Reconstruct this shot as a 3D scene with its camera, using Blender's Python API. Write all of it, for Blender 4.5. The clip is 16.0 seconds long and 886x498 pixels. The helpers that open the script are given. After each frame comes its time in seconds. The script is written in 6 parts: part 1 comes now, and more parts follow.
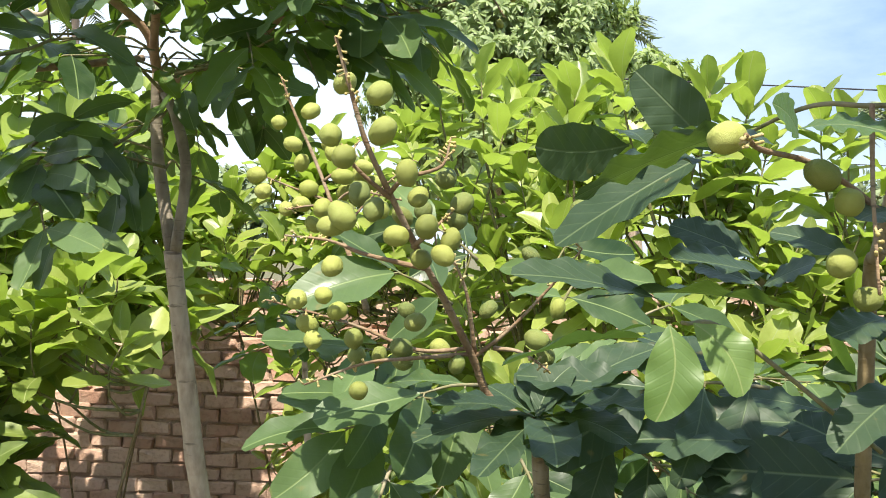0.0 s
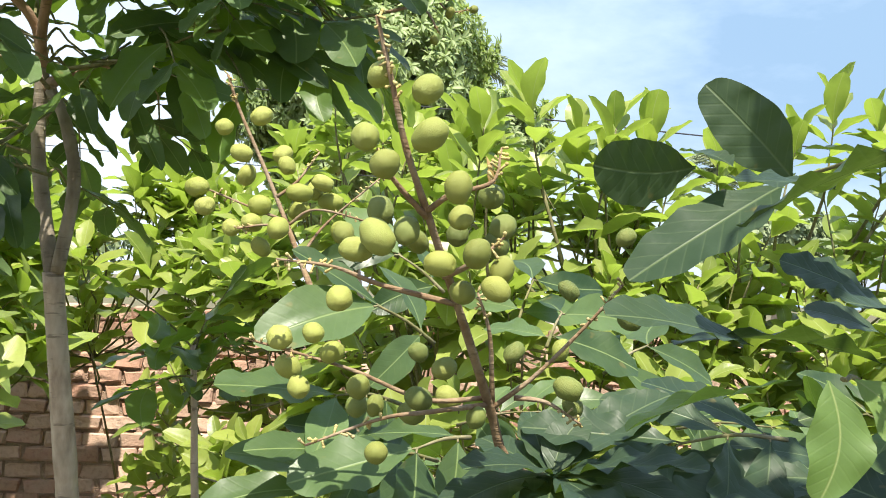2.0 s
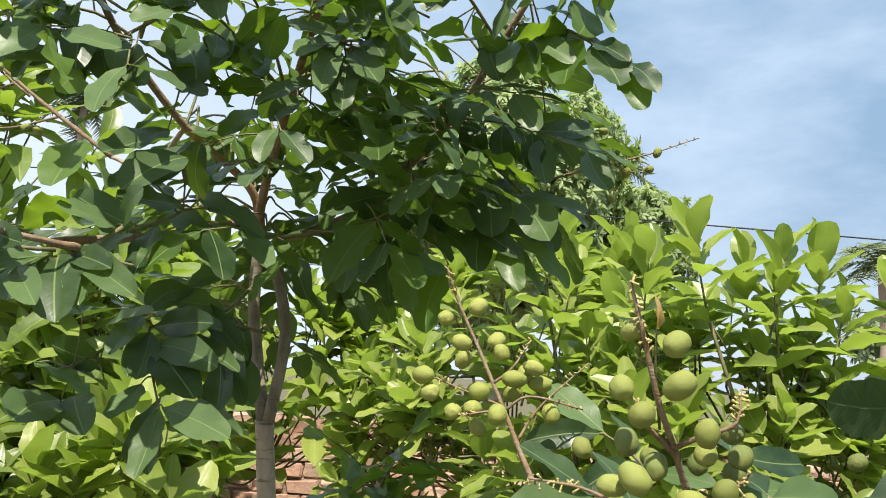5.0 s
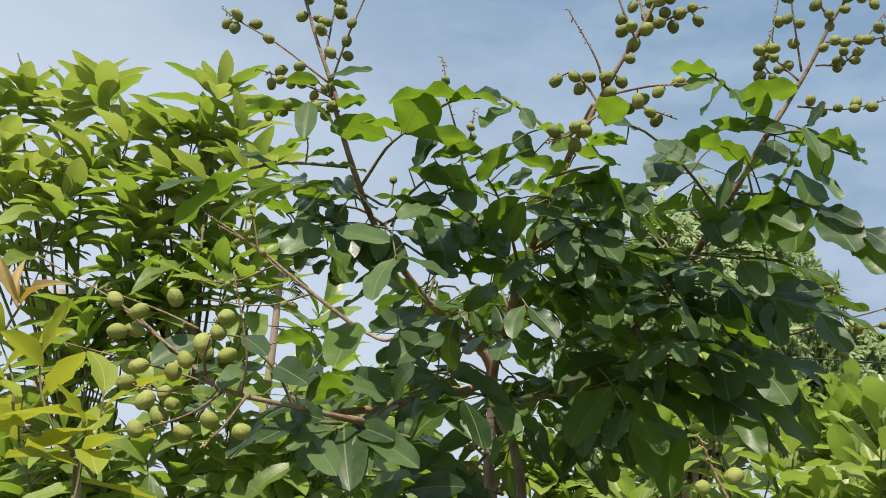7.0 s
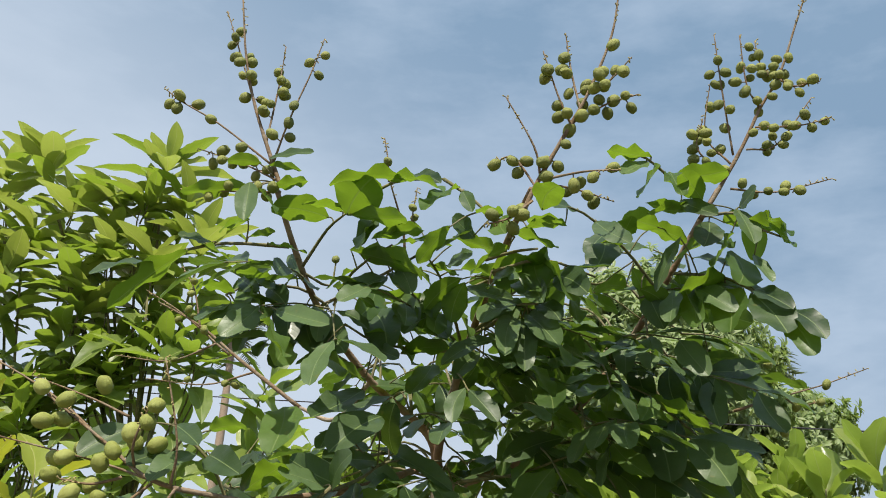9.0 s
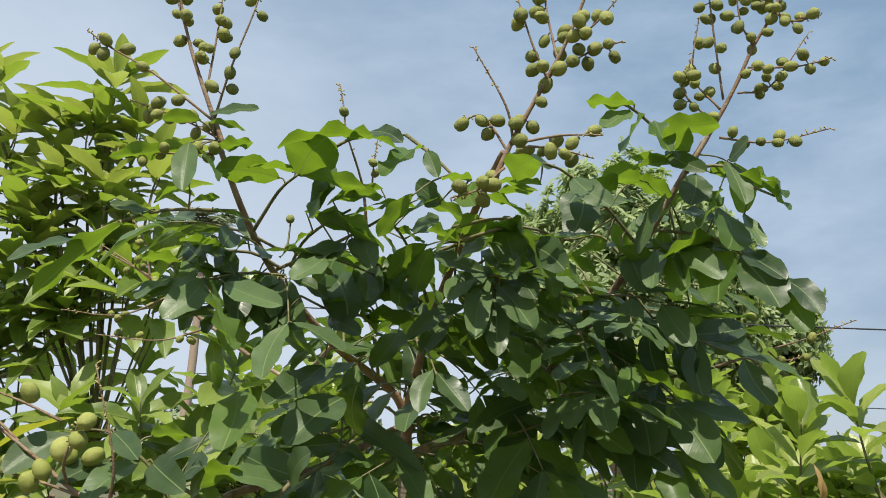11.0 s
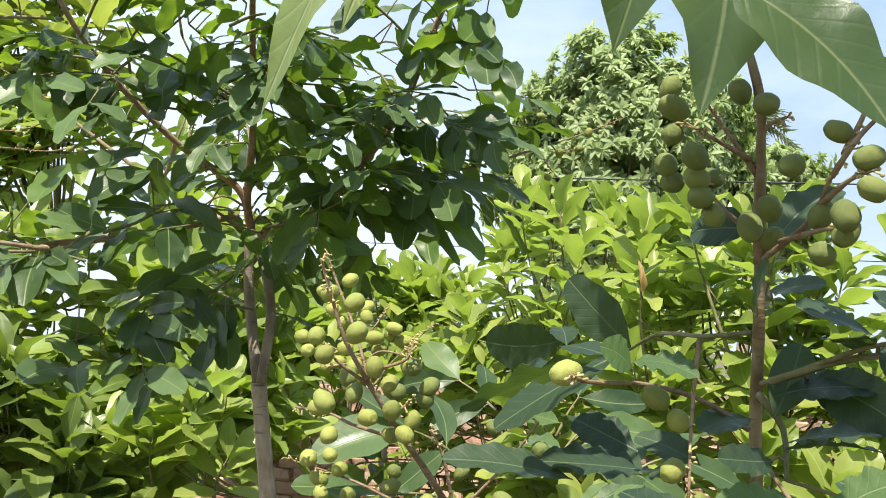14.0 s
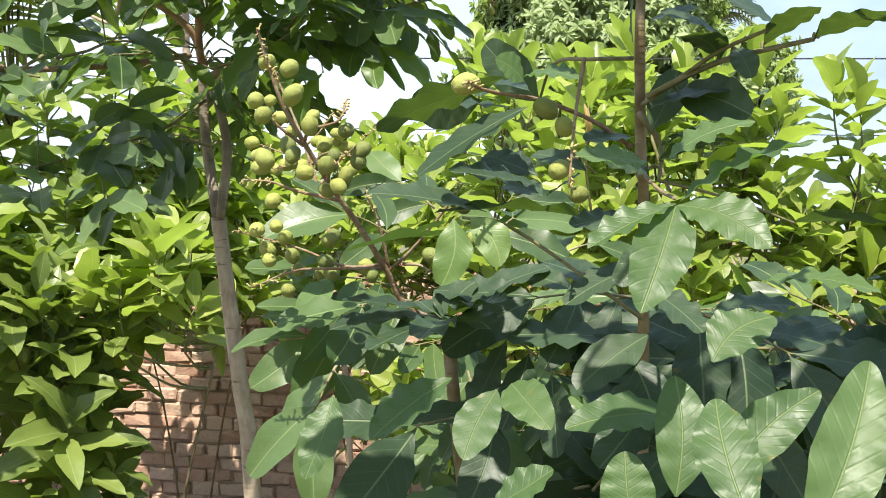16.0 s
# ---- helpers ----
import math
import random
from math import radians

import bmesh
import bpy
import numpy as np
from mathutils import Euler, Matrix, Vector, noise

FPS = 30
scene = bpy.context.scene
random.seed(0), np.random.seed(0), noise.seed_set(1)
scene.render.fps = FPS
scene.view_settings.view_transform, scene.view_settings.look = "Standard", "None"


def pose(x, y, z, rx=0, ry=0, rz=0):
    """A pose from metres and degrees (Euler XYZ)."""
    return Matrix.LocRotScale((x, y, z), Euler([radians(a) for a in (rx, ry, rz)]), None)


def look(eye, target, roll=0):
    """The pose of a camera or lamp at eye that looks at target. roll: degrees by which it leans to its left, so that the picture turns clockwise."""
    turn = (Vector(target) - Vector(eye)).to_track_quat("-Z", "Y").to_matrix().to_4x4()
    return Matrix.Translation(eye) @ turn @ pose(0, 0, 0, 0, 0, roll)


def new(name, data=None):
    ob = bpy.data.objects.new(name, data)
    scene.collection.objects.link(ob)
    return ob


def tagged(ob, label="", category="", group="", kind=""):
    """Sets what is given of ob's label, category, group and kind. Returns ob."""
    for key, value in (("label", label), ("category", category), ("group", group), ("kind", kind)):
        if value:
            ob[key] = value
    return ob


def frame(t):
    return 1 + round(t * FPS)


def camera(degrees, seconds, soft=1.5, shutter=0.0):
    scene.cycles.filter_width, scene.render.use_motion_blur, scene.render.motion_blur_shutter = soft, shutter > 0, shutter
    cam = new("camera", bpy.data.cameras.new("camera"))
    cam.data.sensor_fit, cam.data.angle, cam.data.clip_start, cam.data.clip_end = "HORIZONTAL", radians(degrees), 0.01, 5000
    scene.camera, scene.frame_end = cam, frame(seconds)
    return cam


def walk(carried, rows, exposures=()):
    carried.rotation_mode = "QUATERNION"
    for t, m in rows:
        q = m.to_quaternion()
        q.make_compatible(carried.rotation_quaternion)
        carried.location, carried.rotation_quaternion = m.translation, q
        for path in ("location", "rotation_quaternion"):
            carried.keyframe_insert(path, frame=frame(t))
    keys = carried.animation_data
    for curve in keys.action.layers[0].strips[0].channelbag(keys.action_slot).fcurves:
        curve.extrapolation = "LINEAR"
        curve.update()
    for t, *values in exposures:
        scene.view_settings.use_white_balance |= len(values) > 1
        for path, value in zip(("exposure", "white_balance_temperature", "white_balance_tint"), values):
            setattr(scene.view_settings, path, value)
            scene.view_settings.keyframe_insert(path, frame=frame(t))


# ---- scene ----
cam = camera(54.8, 16.0, soft=0.95)
PATH = [
    (0, (0.087, 0.065, 1.636), (-0.025, 2.062, 1.646), 1.4),
    (0.5, (0.046, 0.135, 1.638), (0.013, 2.133, 1.702), 1.3),
    (1, (-0.013, 0.157, 1.658), (0.057, 2.154, 1.742), 1.1),
    (1.5, (-0.033, 0.176, 1.644), (0.11, 2.168, 1.737), 1.7),
    (2, (-0.055, 0.191, 1.633), (0.183, 2.175, 1.725), 2.8),
    (2.5, (-0.061, 0.186, 1.626), (0.236, 2.162, 1.7), 3.6),
    (3, (-0.061, 0.195, 1.629), (0.284, 2.164, 1.691), 3.9),
    (3.5, (-0.052, 0.204, 1.632), (0.269, 2.177, 1.707), 4.0),
    (4, (-0.089, 0.177, 1.665), (0.146, 2.159, 1.803), 3.7),
    (4.5, (-0.126, 0.138, 1.693), (-0.039, 2.124, 1.915), 3.3),
    (5, (-0.151, 0.105, 1.729), (-0.239, 2.082, 2.022), 3.4),
    (5.2, (-0.161, 0.086, 1.748), (-0.326, 2.053, 2.073), 3.5),
    (7.3, (-0.236, -0.024, 1.741), (-0.768, 1.800, 2.366), 4.5),
    (7.5, (-0.230, -0.032, 1.738), (-0.776, 1.782, 2.386), 4.6),
    (8, (-0.209, -0.061, 1.730), (-0.729, 1.735, 2.440), 4.7),
    (8.5, (-0.197, -0.067, 1.729), (-0.659, 1.731, 2.471), 3.9),
    (8.7, (-0.203, -0.050, 1.740), (-0.637, 1.755, 2.492), 3.7),
    (10.8, (-0.223, 0.065, 1.92), (-0.559, 1.969, 2.432), 1.9),
    (11, (-0.221, 0.063, 1.921), (-0.561, 1.969, 2.423), 1.7),
    (11.5, (-0.214, 0.058, 1.903), (-0.571, 1.965, 2.391), 1.6),
    (12, (-0.182, 0.023, 1.85), (-0.594, 1.924, 2.316), 2.4),
    (12.5, (-0.082, -0.007, 1.829), (-0.515, 1.9, 2.247), 2.9),
    (13, (0.072, -0.066, 1.813), (-0.374, 1.849, 2.178), 2.6),
    (13.5, (0.18, -0.079, 1.763), (-0.248, 1.852, 2.058), 2.0),
    (14, (0.263, -0.076, 1.723), (-0.162, 1.866, 1.945), 1.6),
    (14.5, (0.277, -0.076, 1.707), (-0.131, 1.874, 1.876), 1.4),
    (15, (0.289, -0.106, 1.702), (-0.106, 1.851, 1.829), 0.5),
    (15.5, (0.323, -0.134, 1.643), (-0.059, 1.828, 1.708), 0.1),
    (16, (0.327, -0.147, 1.573), (-0.028, 1.821, 1.559), 0.4),
]
walk(cam, [(t, look(eye, target, roll)) for t, eye, target, roll in PATH], [(0.0, 1.07), (3.5, 0.96), (5.0, 0.66), (7.5, 0.19), (12.0, 0.24), (13.0, 0.40), (13.7, 0.76), (14.5, 0.98), (16.0, 1.08)])

# ---- light ----
SUN_EL, SUN_AZ = radians(63), radians(180)      # azimuth counted from +y towards +x
world = bpy.data.worlds.new("sky")
scene.world = world
world.use_nodes = True
wn, wl = world.node_tree.nodes, world.node_tree.links
sky = wn.new("ShaderNodeTexSky")
sky.sky_type, sky.sun_disc = "NISHITA", False
sky.sun_elevation, sky.sun_rotation = SUN_EL, SUN_AZ
sky.air_density, sky.dust_density, sky.ozone_density = 1.0, 1.2, 1.5
co = wn.new("ShaderNodeTexCoord")
mp = wn.new("ShaderNodeMapping")
mp.inputs["Scale"].default_value = (1.0, 1.0, 2.6)
cl = wn.new("ShaderNodeTexNoise")
cl.inputs["Scale"].default_value, cl.inputs["Detail"].default_value, cl.inputs["Roughness"].default_value = 2.3, 7.0, 0.58
cr = wn.new("ShaderNodeMapRange")
cr.inputs["From Min"].default_value, cr.inputs["From Max"].default_value = 0.45, 0.68
cr.inputs["To Min"].default_value, cr.inputs["To Max"].default_value = 0.0, 0.62
cm = wn.new("ShaderNodeMix")
cm.data_type = "RGBA"
cm.inputs["B"].default_value = (6.0, 7.2, 8.8, 1)
hz = wn.new("ShaderNodeMix")
hz.data_type, hz.blend_type = "RGBA", "LIGHTEN"
hz.inputs["Factor"].default_value = 1.0
hz.inputs["B"].default_value = (2.55, 3.85, 5.5, 1)
wl.new(co.outputs["Generated"], mp.inputs["Vector"])
wl.new(mp.outputs["Vector"], cl.inputs["Vector"])
wl.new(cl.outputs["Fac"], cr.inputs["Value"])
wl.new(cr.outputs["Result"], cm.inputs["Factor"])
wl.new(sky.outputs["Color"], hz.inputs["A"])
wl.new(hz.outputs["Result"], cm.inputs["A"])
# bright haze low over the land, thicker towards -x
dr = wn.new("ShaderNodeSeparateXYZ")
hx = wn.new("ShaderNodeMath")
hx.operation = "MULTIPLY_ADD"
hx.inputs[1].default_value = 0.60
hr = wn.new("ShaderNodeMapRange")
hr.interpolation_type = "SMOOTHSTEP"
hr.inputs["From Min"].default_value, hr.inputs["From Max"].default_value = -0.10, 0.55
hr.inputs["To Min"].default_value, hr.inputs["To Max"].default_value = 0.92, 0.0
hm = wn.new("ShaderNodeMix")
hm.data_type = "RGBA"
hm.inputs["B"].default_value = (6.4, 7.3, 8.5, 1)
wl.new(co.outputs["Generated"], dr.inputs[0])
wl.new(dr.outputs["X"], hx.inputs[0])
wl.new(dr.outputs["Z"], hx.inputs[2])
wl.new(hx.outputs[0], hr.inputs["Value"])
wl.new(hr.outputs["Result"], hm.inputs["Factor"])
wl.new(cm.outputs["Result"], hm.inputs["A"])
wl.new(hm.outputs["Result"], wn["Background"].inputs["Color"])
wn["Background"].inputs["Strength"].default_value = 0.085
sun = new("sun", bpy.data.lights.new("sun", "SUN"))
sun.data.energy, sun.data.angle, sun.data.color = 5.0, radians(0.6), (1.0, 0.94, 0.80)
sd = Vector((math.sin(SUN_AZ) * math.cos(SUN_EL), math.cos(SUN_AZ) * math.cos(SUN_EL), math.sin(SUN_EL)))
sun.matrix_world = look(sd * 50, (0, 0, 0))


# ---- materials ----
class Nodes:
    """A short hand for building node materials."""

    def __init__(self, name):
        self.mat = bpy.data.materials.new(name)
        self.mat.use_nodes = True
        self.n, self.l = self.mat.node_tree.nodes, self.mat.node_tree.links
        self.bsdf, self.out = self.n["Principled BSDF"], self.n["Material Output"]

    def add(self, kind, links=None, operation="", data_type="", blend_type=""):
        node = self.n.new(kind)
        if operation:
            node.operation = operation
        if data_type:
            node.data_type = data_type
        if blend_type:
            node.blend_type = blend_type
        for key, value in (links or {}).items():
            if isinstance(value, bpy.types.NodeSocket):
                self.l.new(value, node.inputs[key])
            else:
                node.inputs[key].default_value = value
        return node

    def math(self, op, a, b=0.0, c=0.0):
        return self.add("ShaderNodeMath", {0: a, 1: b, 2: c}, operation=op).outputs[0]

    def ramp(self, v, lo, hi, to_lo=0.0, to_hi=1.0):
        return self.add("ShaderNodeMapRange", {"Value": v, "From Min": lo, "From Max": hi, "To Min": to_lo, "To Max": to_hi}).outputs[0]

    def mix(self, f, a, b, blend="MIX"):
        return self.add("ShaderNodeMix", {0: f, 6: a, 7: b}, data_type="RGBA", blend_type=blend).outputs[2]

    def noise(self, scale, detail=4.0, vector=None, rough=0.55):
        links = {"Scale": scale, "Detail": detail, "Roughness": rough}
        links["Vector"] = vector if vector is not None else self.add("ShaderNodeTexCoord").outputs["Object"]
        return self.add("ShaderNodeTexNoise", links).outputs["Fac"]

    def each(self):
        """A random value for each piece, on its own or joined."""
        a = self.add("ShaderNodeObjectInfo").outputs["Random"]
        b = self.add("ShaderNodeNewGeometry").outputs["Random Per Island"]
        return self.math("FRACT", self.math("ADD", a, b))

    def bump(self, height, strength, distance=0.002):
        return self.add("ShaderNodeBump", {"Height": height, "Strength": strength, "Distance": distance}).outputs[0]


def rgb(r, g, b):
    return (r, g, b, 1.0)


def leaf_material(name, dark, light, rib, glow, rough, through_light, veins=9.0, quilt=0.22, spots=0.0, vein_tone=0.09, sheen=0.5):
    k = Nodes(name)
    uv = k.add("ShaderNodeTexCoord").outputs["UV"]
    sep = k.add("ShaderNodeSeparateXYZ", {0: uv})
    u, v = sep.outputs[0], k.math("ABSOLUTE", k.math("SUBTRACT", sep.outputs[1], 0.5))
    rnd = k.each()
    geo = k.add("ShaderNodeNewGeometry").outputs["Position"]
    grain = k.noise(140.0, 3.0, geo)
    patch = k.noise(26.0, 3.0, geo)
    lat = k.math("PINGPONG", k.math("SUBTRACT", k.math("MULTIPLY", u, veins), k.math("MULTIPLY", v, 4.2)), 0.5)
    vein = k.ramp(lat, 0.0, 0.075, 1.0, 0.0)
    mid = k.ramp(v, 0.006, 0.024, 1.0, 0.0)
    lines = k.math("MAXIMUM", mid, k.math("MULTIPLY", vein, vein_tone))
    base = k.mix(k.ramp(rnd, 0.0, 1.0), dark, light)
    base = k.mix(k.ramp(patch, 0.35, 0.75, 0.0, 0.35), base, light)
    base = k.mix(k.ramp(grain, 0.3, 0.8, 0.0, 0.16), base, rgb(0.01, 0.02, 0.005))
    base = k.mix(lines, base, rib)
    if spots:
        spot = k.ramp(k.noise(55.0, 2.0, geo, 0.4), 0.70, 0.76)
        base = k.mix(k.math("MULTIPLY", spot, spots), base, rgb(0.24, 0.17, 0.05))
    k.l.new(base, k.bsdf.inputs["Base Color"])
    k.l.new(k.ramp(patch, 0.3, 0.8, rough - 0.08, rough + 0.14), k.bsdf.inputs["Roughness"])
    k.bsdf.inputs["Specular IOR Level"].default_value = sheen
    height = k.math("ADD", k.ramp(lat, 0.0, 0.16, 0.0, 0.12), k.math("MULTIPLY", grain, 0.25))
    height = k.math("ADD", height, k.math("MULTIPLY", patch, 0.9))
    height = k.math("SUBTRACT", height, k.math("MULTIPLY", mid, 0.8))
    bump = k.bump(height, quilt, 0.003)
    k.l.new(bump, k.bsdf.inputs["Normal"])
    glow_color = k.mix(k.math("MULTIPLY", lines, 0.5), glow, rib)
    tr = k.add("ShaderNodeBsdfTranslucent", {"Color": glow_color, "Normal": bump})
    mixed = k.add("ShaderNodeMixShader", {0: through_light, 1: k.bsdf.outputs[0], 2: tr.outputs[0]})
    k.l.new(mixed.outputs[0], k.out.inputs["Surface"])
    return k.mat


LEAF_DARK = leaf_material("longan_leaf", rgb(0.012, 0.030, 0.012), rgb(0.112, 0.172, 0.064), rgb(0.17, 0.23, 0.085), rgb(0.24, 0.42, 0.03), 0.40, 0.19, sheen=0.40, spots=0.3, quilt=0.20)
# lit copy of the longan leaf: sun shining through put into paler colours
LEAF_LIT = leaf_material("longan_lit_leaf", rgb(0.040, 0.080, 0.020), rgb(0.110, 0.180, 0.045), rgb(0.19, 0.26, 0.08), rgb(0.34, 0.54, 0.03), 0.42, 0.34, sheen=0.30, spots=0.3, quilt=0.16)
LEAF_BROAD = leaf_material("longan_broad_leaf", rgb(0.016, 0.034, 0.021), rgb(0.044, 0.072, 0.037), rgb(0.10, 0.14, 0.065), rgb(0.17, 0.29, 0.03), 0.46, 0.15, quilt=0.30, spots=0.3, sheen=0.30, vein_tone=0.30)
LEAF_NEAR = leaf_material("longan_young_leaf", rgb(0.044, 0.086, 0.034), rgb(0.088, 0.142, 0.048), rgb(0.15, 0.20, 0.075), rgb(0.20, 0.40, 0.045), 0.46, 0.28, veins=10.0, spots=0.4, quilt=0.42, vein_tone=0.26, sheen=0.42)
LEAF_FRESH = leaf_material("longan_fresh_leaf", rgb(0.115, 0.190, 0.055), rgb(0.175, 0.255, 0.080), rgb(0.27, 0.33, 0.12), rgb(0.34, 0.52, 0.06), 0.42, 0.36, veins=9.0, quilt=0.22, spots=0.35, vein_tone=0.16)
LEAF_PALE = leaf_material("overhead_leaf", rgb(0.200, 0.260, 0.095), rgb(0.26, 0.32, 0.125), rgb(0.46, 0.50, 0.28), rgb(0.50, 0.62, 0.13), 0.36, 0.46, veins=9.0, quilt=0.55, vein_tone=0.65)
LEAF_DRIP = leaf_material("glossy_overhead_leaf", rgb(0.034, 0.064, 0.026), rgb(0.062, 0.098, 0.036), rgb(0.16, 0.20, 0.09), rgb(0.22, 0.34, 0.05), 0.33, 0.28, veins=7.0, quilt=0.40, vein_tone=0.16)
LEAF_LIME = leaf_material("shrub_leaf", rgb(0.138, 0.192, 0.044), rgb(0.380, 0.430, 0.105), rgb(0.38, 0.44, 0.17), rgb(0.42, 0.58, 0.08), 0.36, 0.40, veins=11.0, spots=0.3)
LEAF_GREEN = leaf_material("tall_shrub_leaf", rgb(0.090, 0.140, 0.036), rgb(0.310, 0.385, 0.092), rgb(0.30, 0.36, 0.12), rgb(0.38, 0.54, 0.05), 0.36, 0.36, veins=11.0)
LEAF_MID = leaf_material("low_shrub_leaf", rgb(0.070, 0.110, 0.030), rgb(0.230, 0.285, 0.070), rgb(0.24, 0.30, 0.10), rgb(0.32, 0.46, 0.05), 0.36, 0.30, veins=11.0)
# mango and far leaves: distance haze put into the colour as paler tones
LEAF_MANGO = leaf_material("hazed_mango_leaf", rgb(0.20, 0.275, 0.115), rgb(0.43, 0.52, 0.25), rgb(0.28, 0.34, 0.13), rgb(0.40, 0.52, 0.12), 0.5, 0.40)
LEAF_FAR = leaf_material("hazed_far_leaf", rgb(0.20, 0.25, 0.13), rgb(0.28, 0.34, 0.18), rgb(0.2, 0.27, 0.12), rgb(0.2, 0.3, 0.1), 0.6, 0.2)
LEAF_DRY = leaf_material("dry_leaf", rgb(0.38, 0.22, 0.09), rgb(0.52, 0.40, 0.16), rgb(0.4, 0.24, 0.1), rgb(0.6, 0.35, 0.06), 0.6, 0.3)
LEAF_TIP = leaf_material("young_tip_leaf", rgb(0.20, 0.27, 0.055), rgb(0.38, 0.44, 0.11), rgb(0.45, 0.48, 0.18), rgb(0.50, 0.60, 0.10), 0.42, 0.36, veins=11.0)
LEAF_YELLOW = leaf_material("yellow_leaf", rgb(0.20, 0.27, 0.03), rgb(0.34, 0.38, 0.05), rgb(0.45, 0.45, 0.14), rgb(0.6, 0.62, 0.05), 0.45, 0.36)


def bark_material(name, a, b, scale=60.0, strength=0.6):
    k = Nodes(name)
    pos = k.add("ShaderNodeNewGeometry").outputs["Position"]
    flat = k.add("ShaderNodeMapping", {"Vector": pos, "Scale": (1.0, 1.0, 0.35)}).outputs[0]
    rings = k.add("ShaderNodeMapping", {"Vector": pos, "Scale": (0.4, 0.4, 2.5)}).outputs[0]
    n1, n2, n3 = k.noise(scale, 5.0, flat), k.noise(scale * 0.2, 3.0, pos), k.noise(scale * 0.8, 3.0, rings)
    c = k.mix(k.ramp(n1, 0.3, 0.7), a, b)
    c = k.mix(k.ramp(n2, 0.45, 0.7, 0.0, 0.5), c, rgb(0.36, 0.31, 0.24))
    c = k.mix(k.ramp(n3, 0.62, 0.70, 0.0, 0.6), c, rgb(0.05, 0.035, 0.02))
    k.l.new(c, k.bsdf.inputs["Base Color"])
    k.bsdf.inputs["Roughness"].default_value = 0.85
    k.l.new(k.bump(k.math("ADD", n1, n3), strength, 0.004), k.bsdf.inputs["Normal"])
    return k.mat


BARK = bark_material("longan_bark", rgb(0.25, 0.185, 0.13), rgb(0.48, 0.385, 0.29))
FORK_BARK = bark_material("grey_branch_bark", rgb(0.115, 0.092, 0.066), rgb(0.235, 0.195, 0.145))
LIMB = bark_material("young_branch_bark", rgb(0.17, 0.098, 0.058), rgb(0.34, 0.215, 0.135))
TWIG = bark_material("twig_bark", rgb(0.13, 0.092, 0.042), rgb(0.23, 0.168, 0.080), 120.0, 0.4)
GREEN_TWIG = bark_material("green_twig", rgb(0.10, 0.11, 0.04), rgb(0.20, 0.17, 0.07), 120.0, 0.3)
BUD = bark_material("flower_bud", rgb(0.34, 0.26, 0.09), rgb(0.50, 0.42, 0.17), 200.0, 0.3)
STALK = bark_material("fruit_stalk", rgb(0.15, 0.09, 0.05), rgb(0.27, 0.18, 0.10), 150.0, 0.5)
PALE_BARK = bark_material("pale_bark", rgb(0.30, 0.21, 0.15), rgb(0.42, 0.32, 0.24), 80.0, 0.5)


def fruit_material(name, a, b):
    k = Nodes(name)
    ob = k.add("ShaderNodeTexCoord").outputs["Object"]
    cells = k.add("ShaderNodeTexVoronoi", {"Vector": ob, "Scale": 46.0}).outputs["Distance"]
    n = k.noise(2.2, 4.0, ob)
    fine = k.noise(22.0, 3.0, ob)
    c = k.mix(k.each(), a, b)
    c = k.mix(k.ramp(n, 0.45, 0.75, 0.0, 0.35), c, rgb(0.26, 0.25, 0.06))
    c = k.mix(k.ramp(fine, 0.5, 0.8, 0.0, 0.35), c, rgb(0.14, 0.12, 0.03))
    k.l.new(c, k.bsdf.inputs["Base Color"])
    k.bsdf.inputs["Roughness"].default_value = 0.62
    k.l.new(k.bump(k.math("ADD", cells, k.math("MULTIPLY", fine, 0.5)), 0.42, 0.0010), k.bsdf.inputs["Normal"])
    return k.mat


FRUIT = fruit_material("green_fruit", rgb(0.155, 0.180, 0.034), rgb(0.29, 0.31, 0.066))
FRUIT_PALE = fruit_material("pale_fruit", rgb(0.25, 0.280, 0.050), rgb(0.36, 0.38, 0.095))


def brick_material():
    k = Nodes("worn_brick")
    pos = k.add("ShaderNodeNewGeometry").outputs["Position"]
    rnd = k.each()
    c = k.mix(rnd, rgb(0.42, 0.235, 0.165), rgb(0.60, 0.41, 0.31))
    c = k.mix(k.ramp(k.noise(7.0, 5.0, pos), 0.45, 0.7, 0.0, 0.55), c, rgb(0.44, 0.33, 0.25))
    c = k.mix(k.ramp(k.noise(40.0, 4.0, pos), 0.5, 0.8, 0.0, 0.5), c, rgb(0.16, 0.08, 0.05))
    k.l.new(c, k.bsdf.inputs["Base Color"])
    k.bsdf.inputs["Roughness"].default_value = 0.92
    k.l.new(k.bump(k.noise(60.0, 5.0, pos), 0.8, 0.008), k.bsdf.inputs["Normal"])
    return k.mat


def earth_material(name, a, b, c3, scale=1.5):
    k = Nodes(name)
    pos = k.add("ShaderNodeNewGeometry").outputs["Position"]
    c = k.mix(k.ramp(k.noise(scale, 6.0, pos), 0.35, 0.65), a, b)
    c = k.mix(k.ramp(k.noise(scale * 14, 4.0, pos), 0.45, 0.75, 0.0, 0.6), c, c3)
    k.l.new(c, k.bsdf.inputs["Base Color"])
    k.bsdf.inputs["Roughness"].default_value = 0.95
    k.l.new(k.bump(k.noise(scale * 20, 5.0, pos), 0.7, 0.02), k.bsdf.inputs["Normal"])
    return k.mat


BRICK = brick_material()
MORTAR = earth_material("mud_mortar", rgb(0.30, 0.19, 0.135), rgb(0.44, 0.32, 0.24), rgb(0.20, 0.125, 0.09), 9.0)
# ground out of view; its colour is darkened to cut bounce under the leaves
EARTH = earth_material("earth", rgb(0.155, 0.112, 0.075), rgb(0.095, 0.105, 0.045), rgb(0.055, 0.080, 0.025))
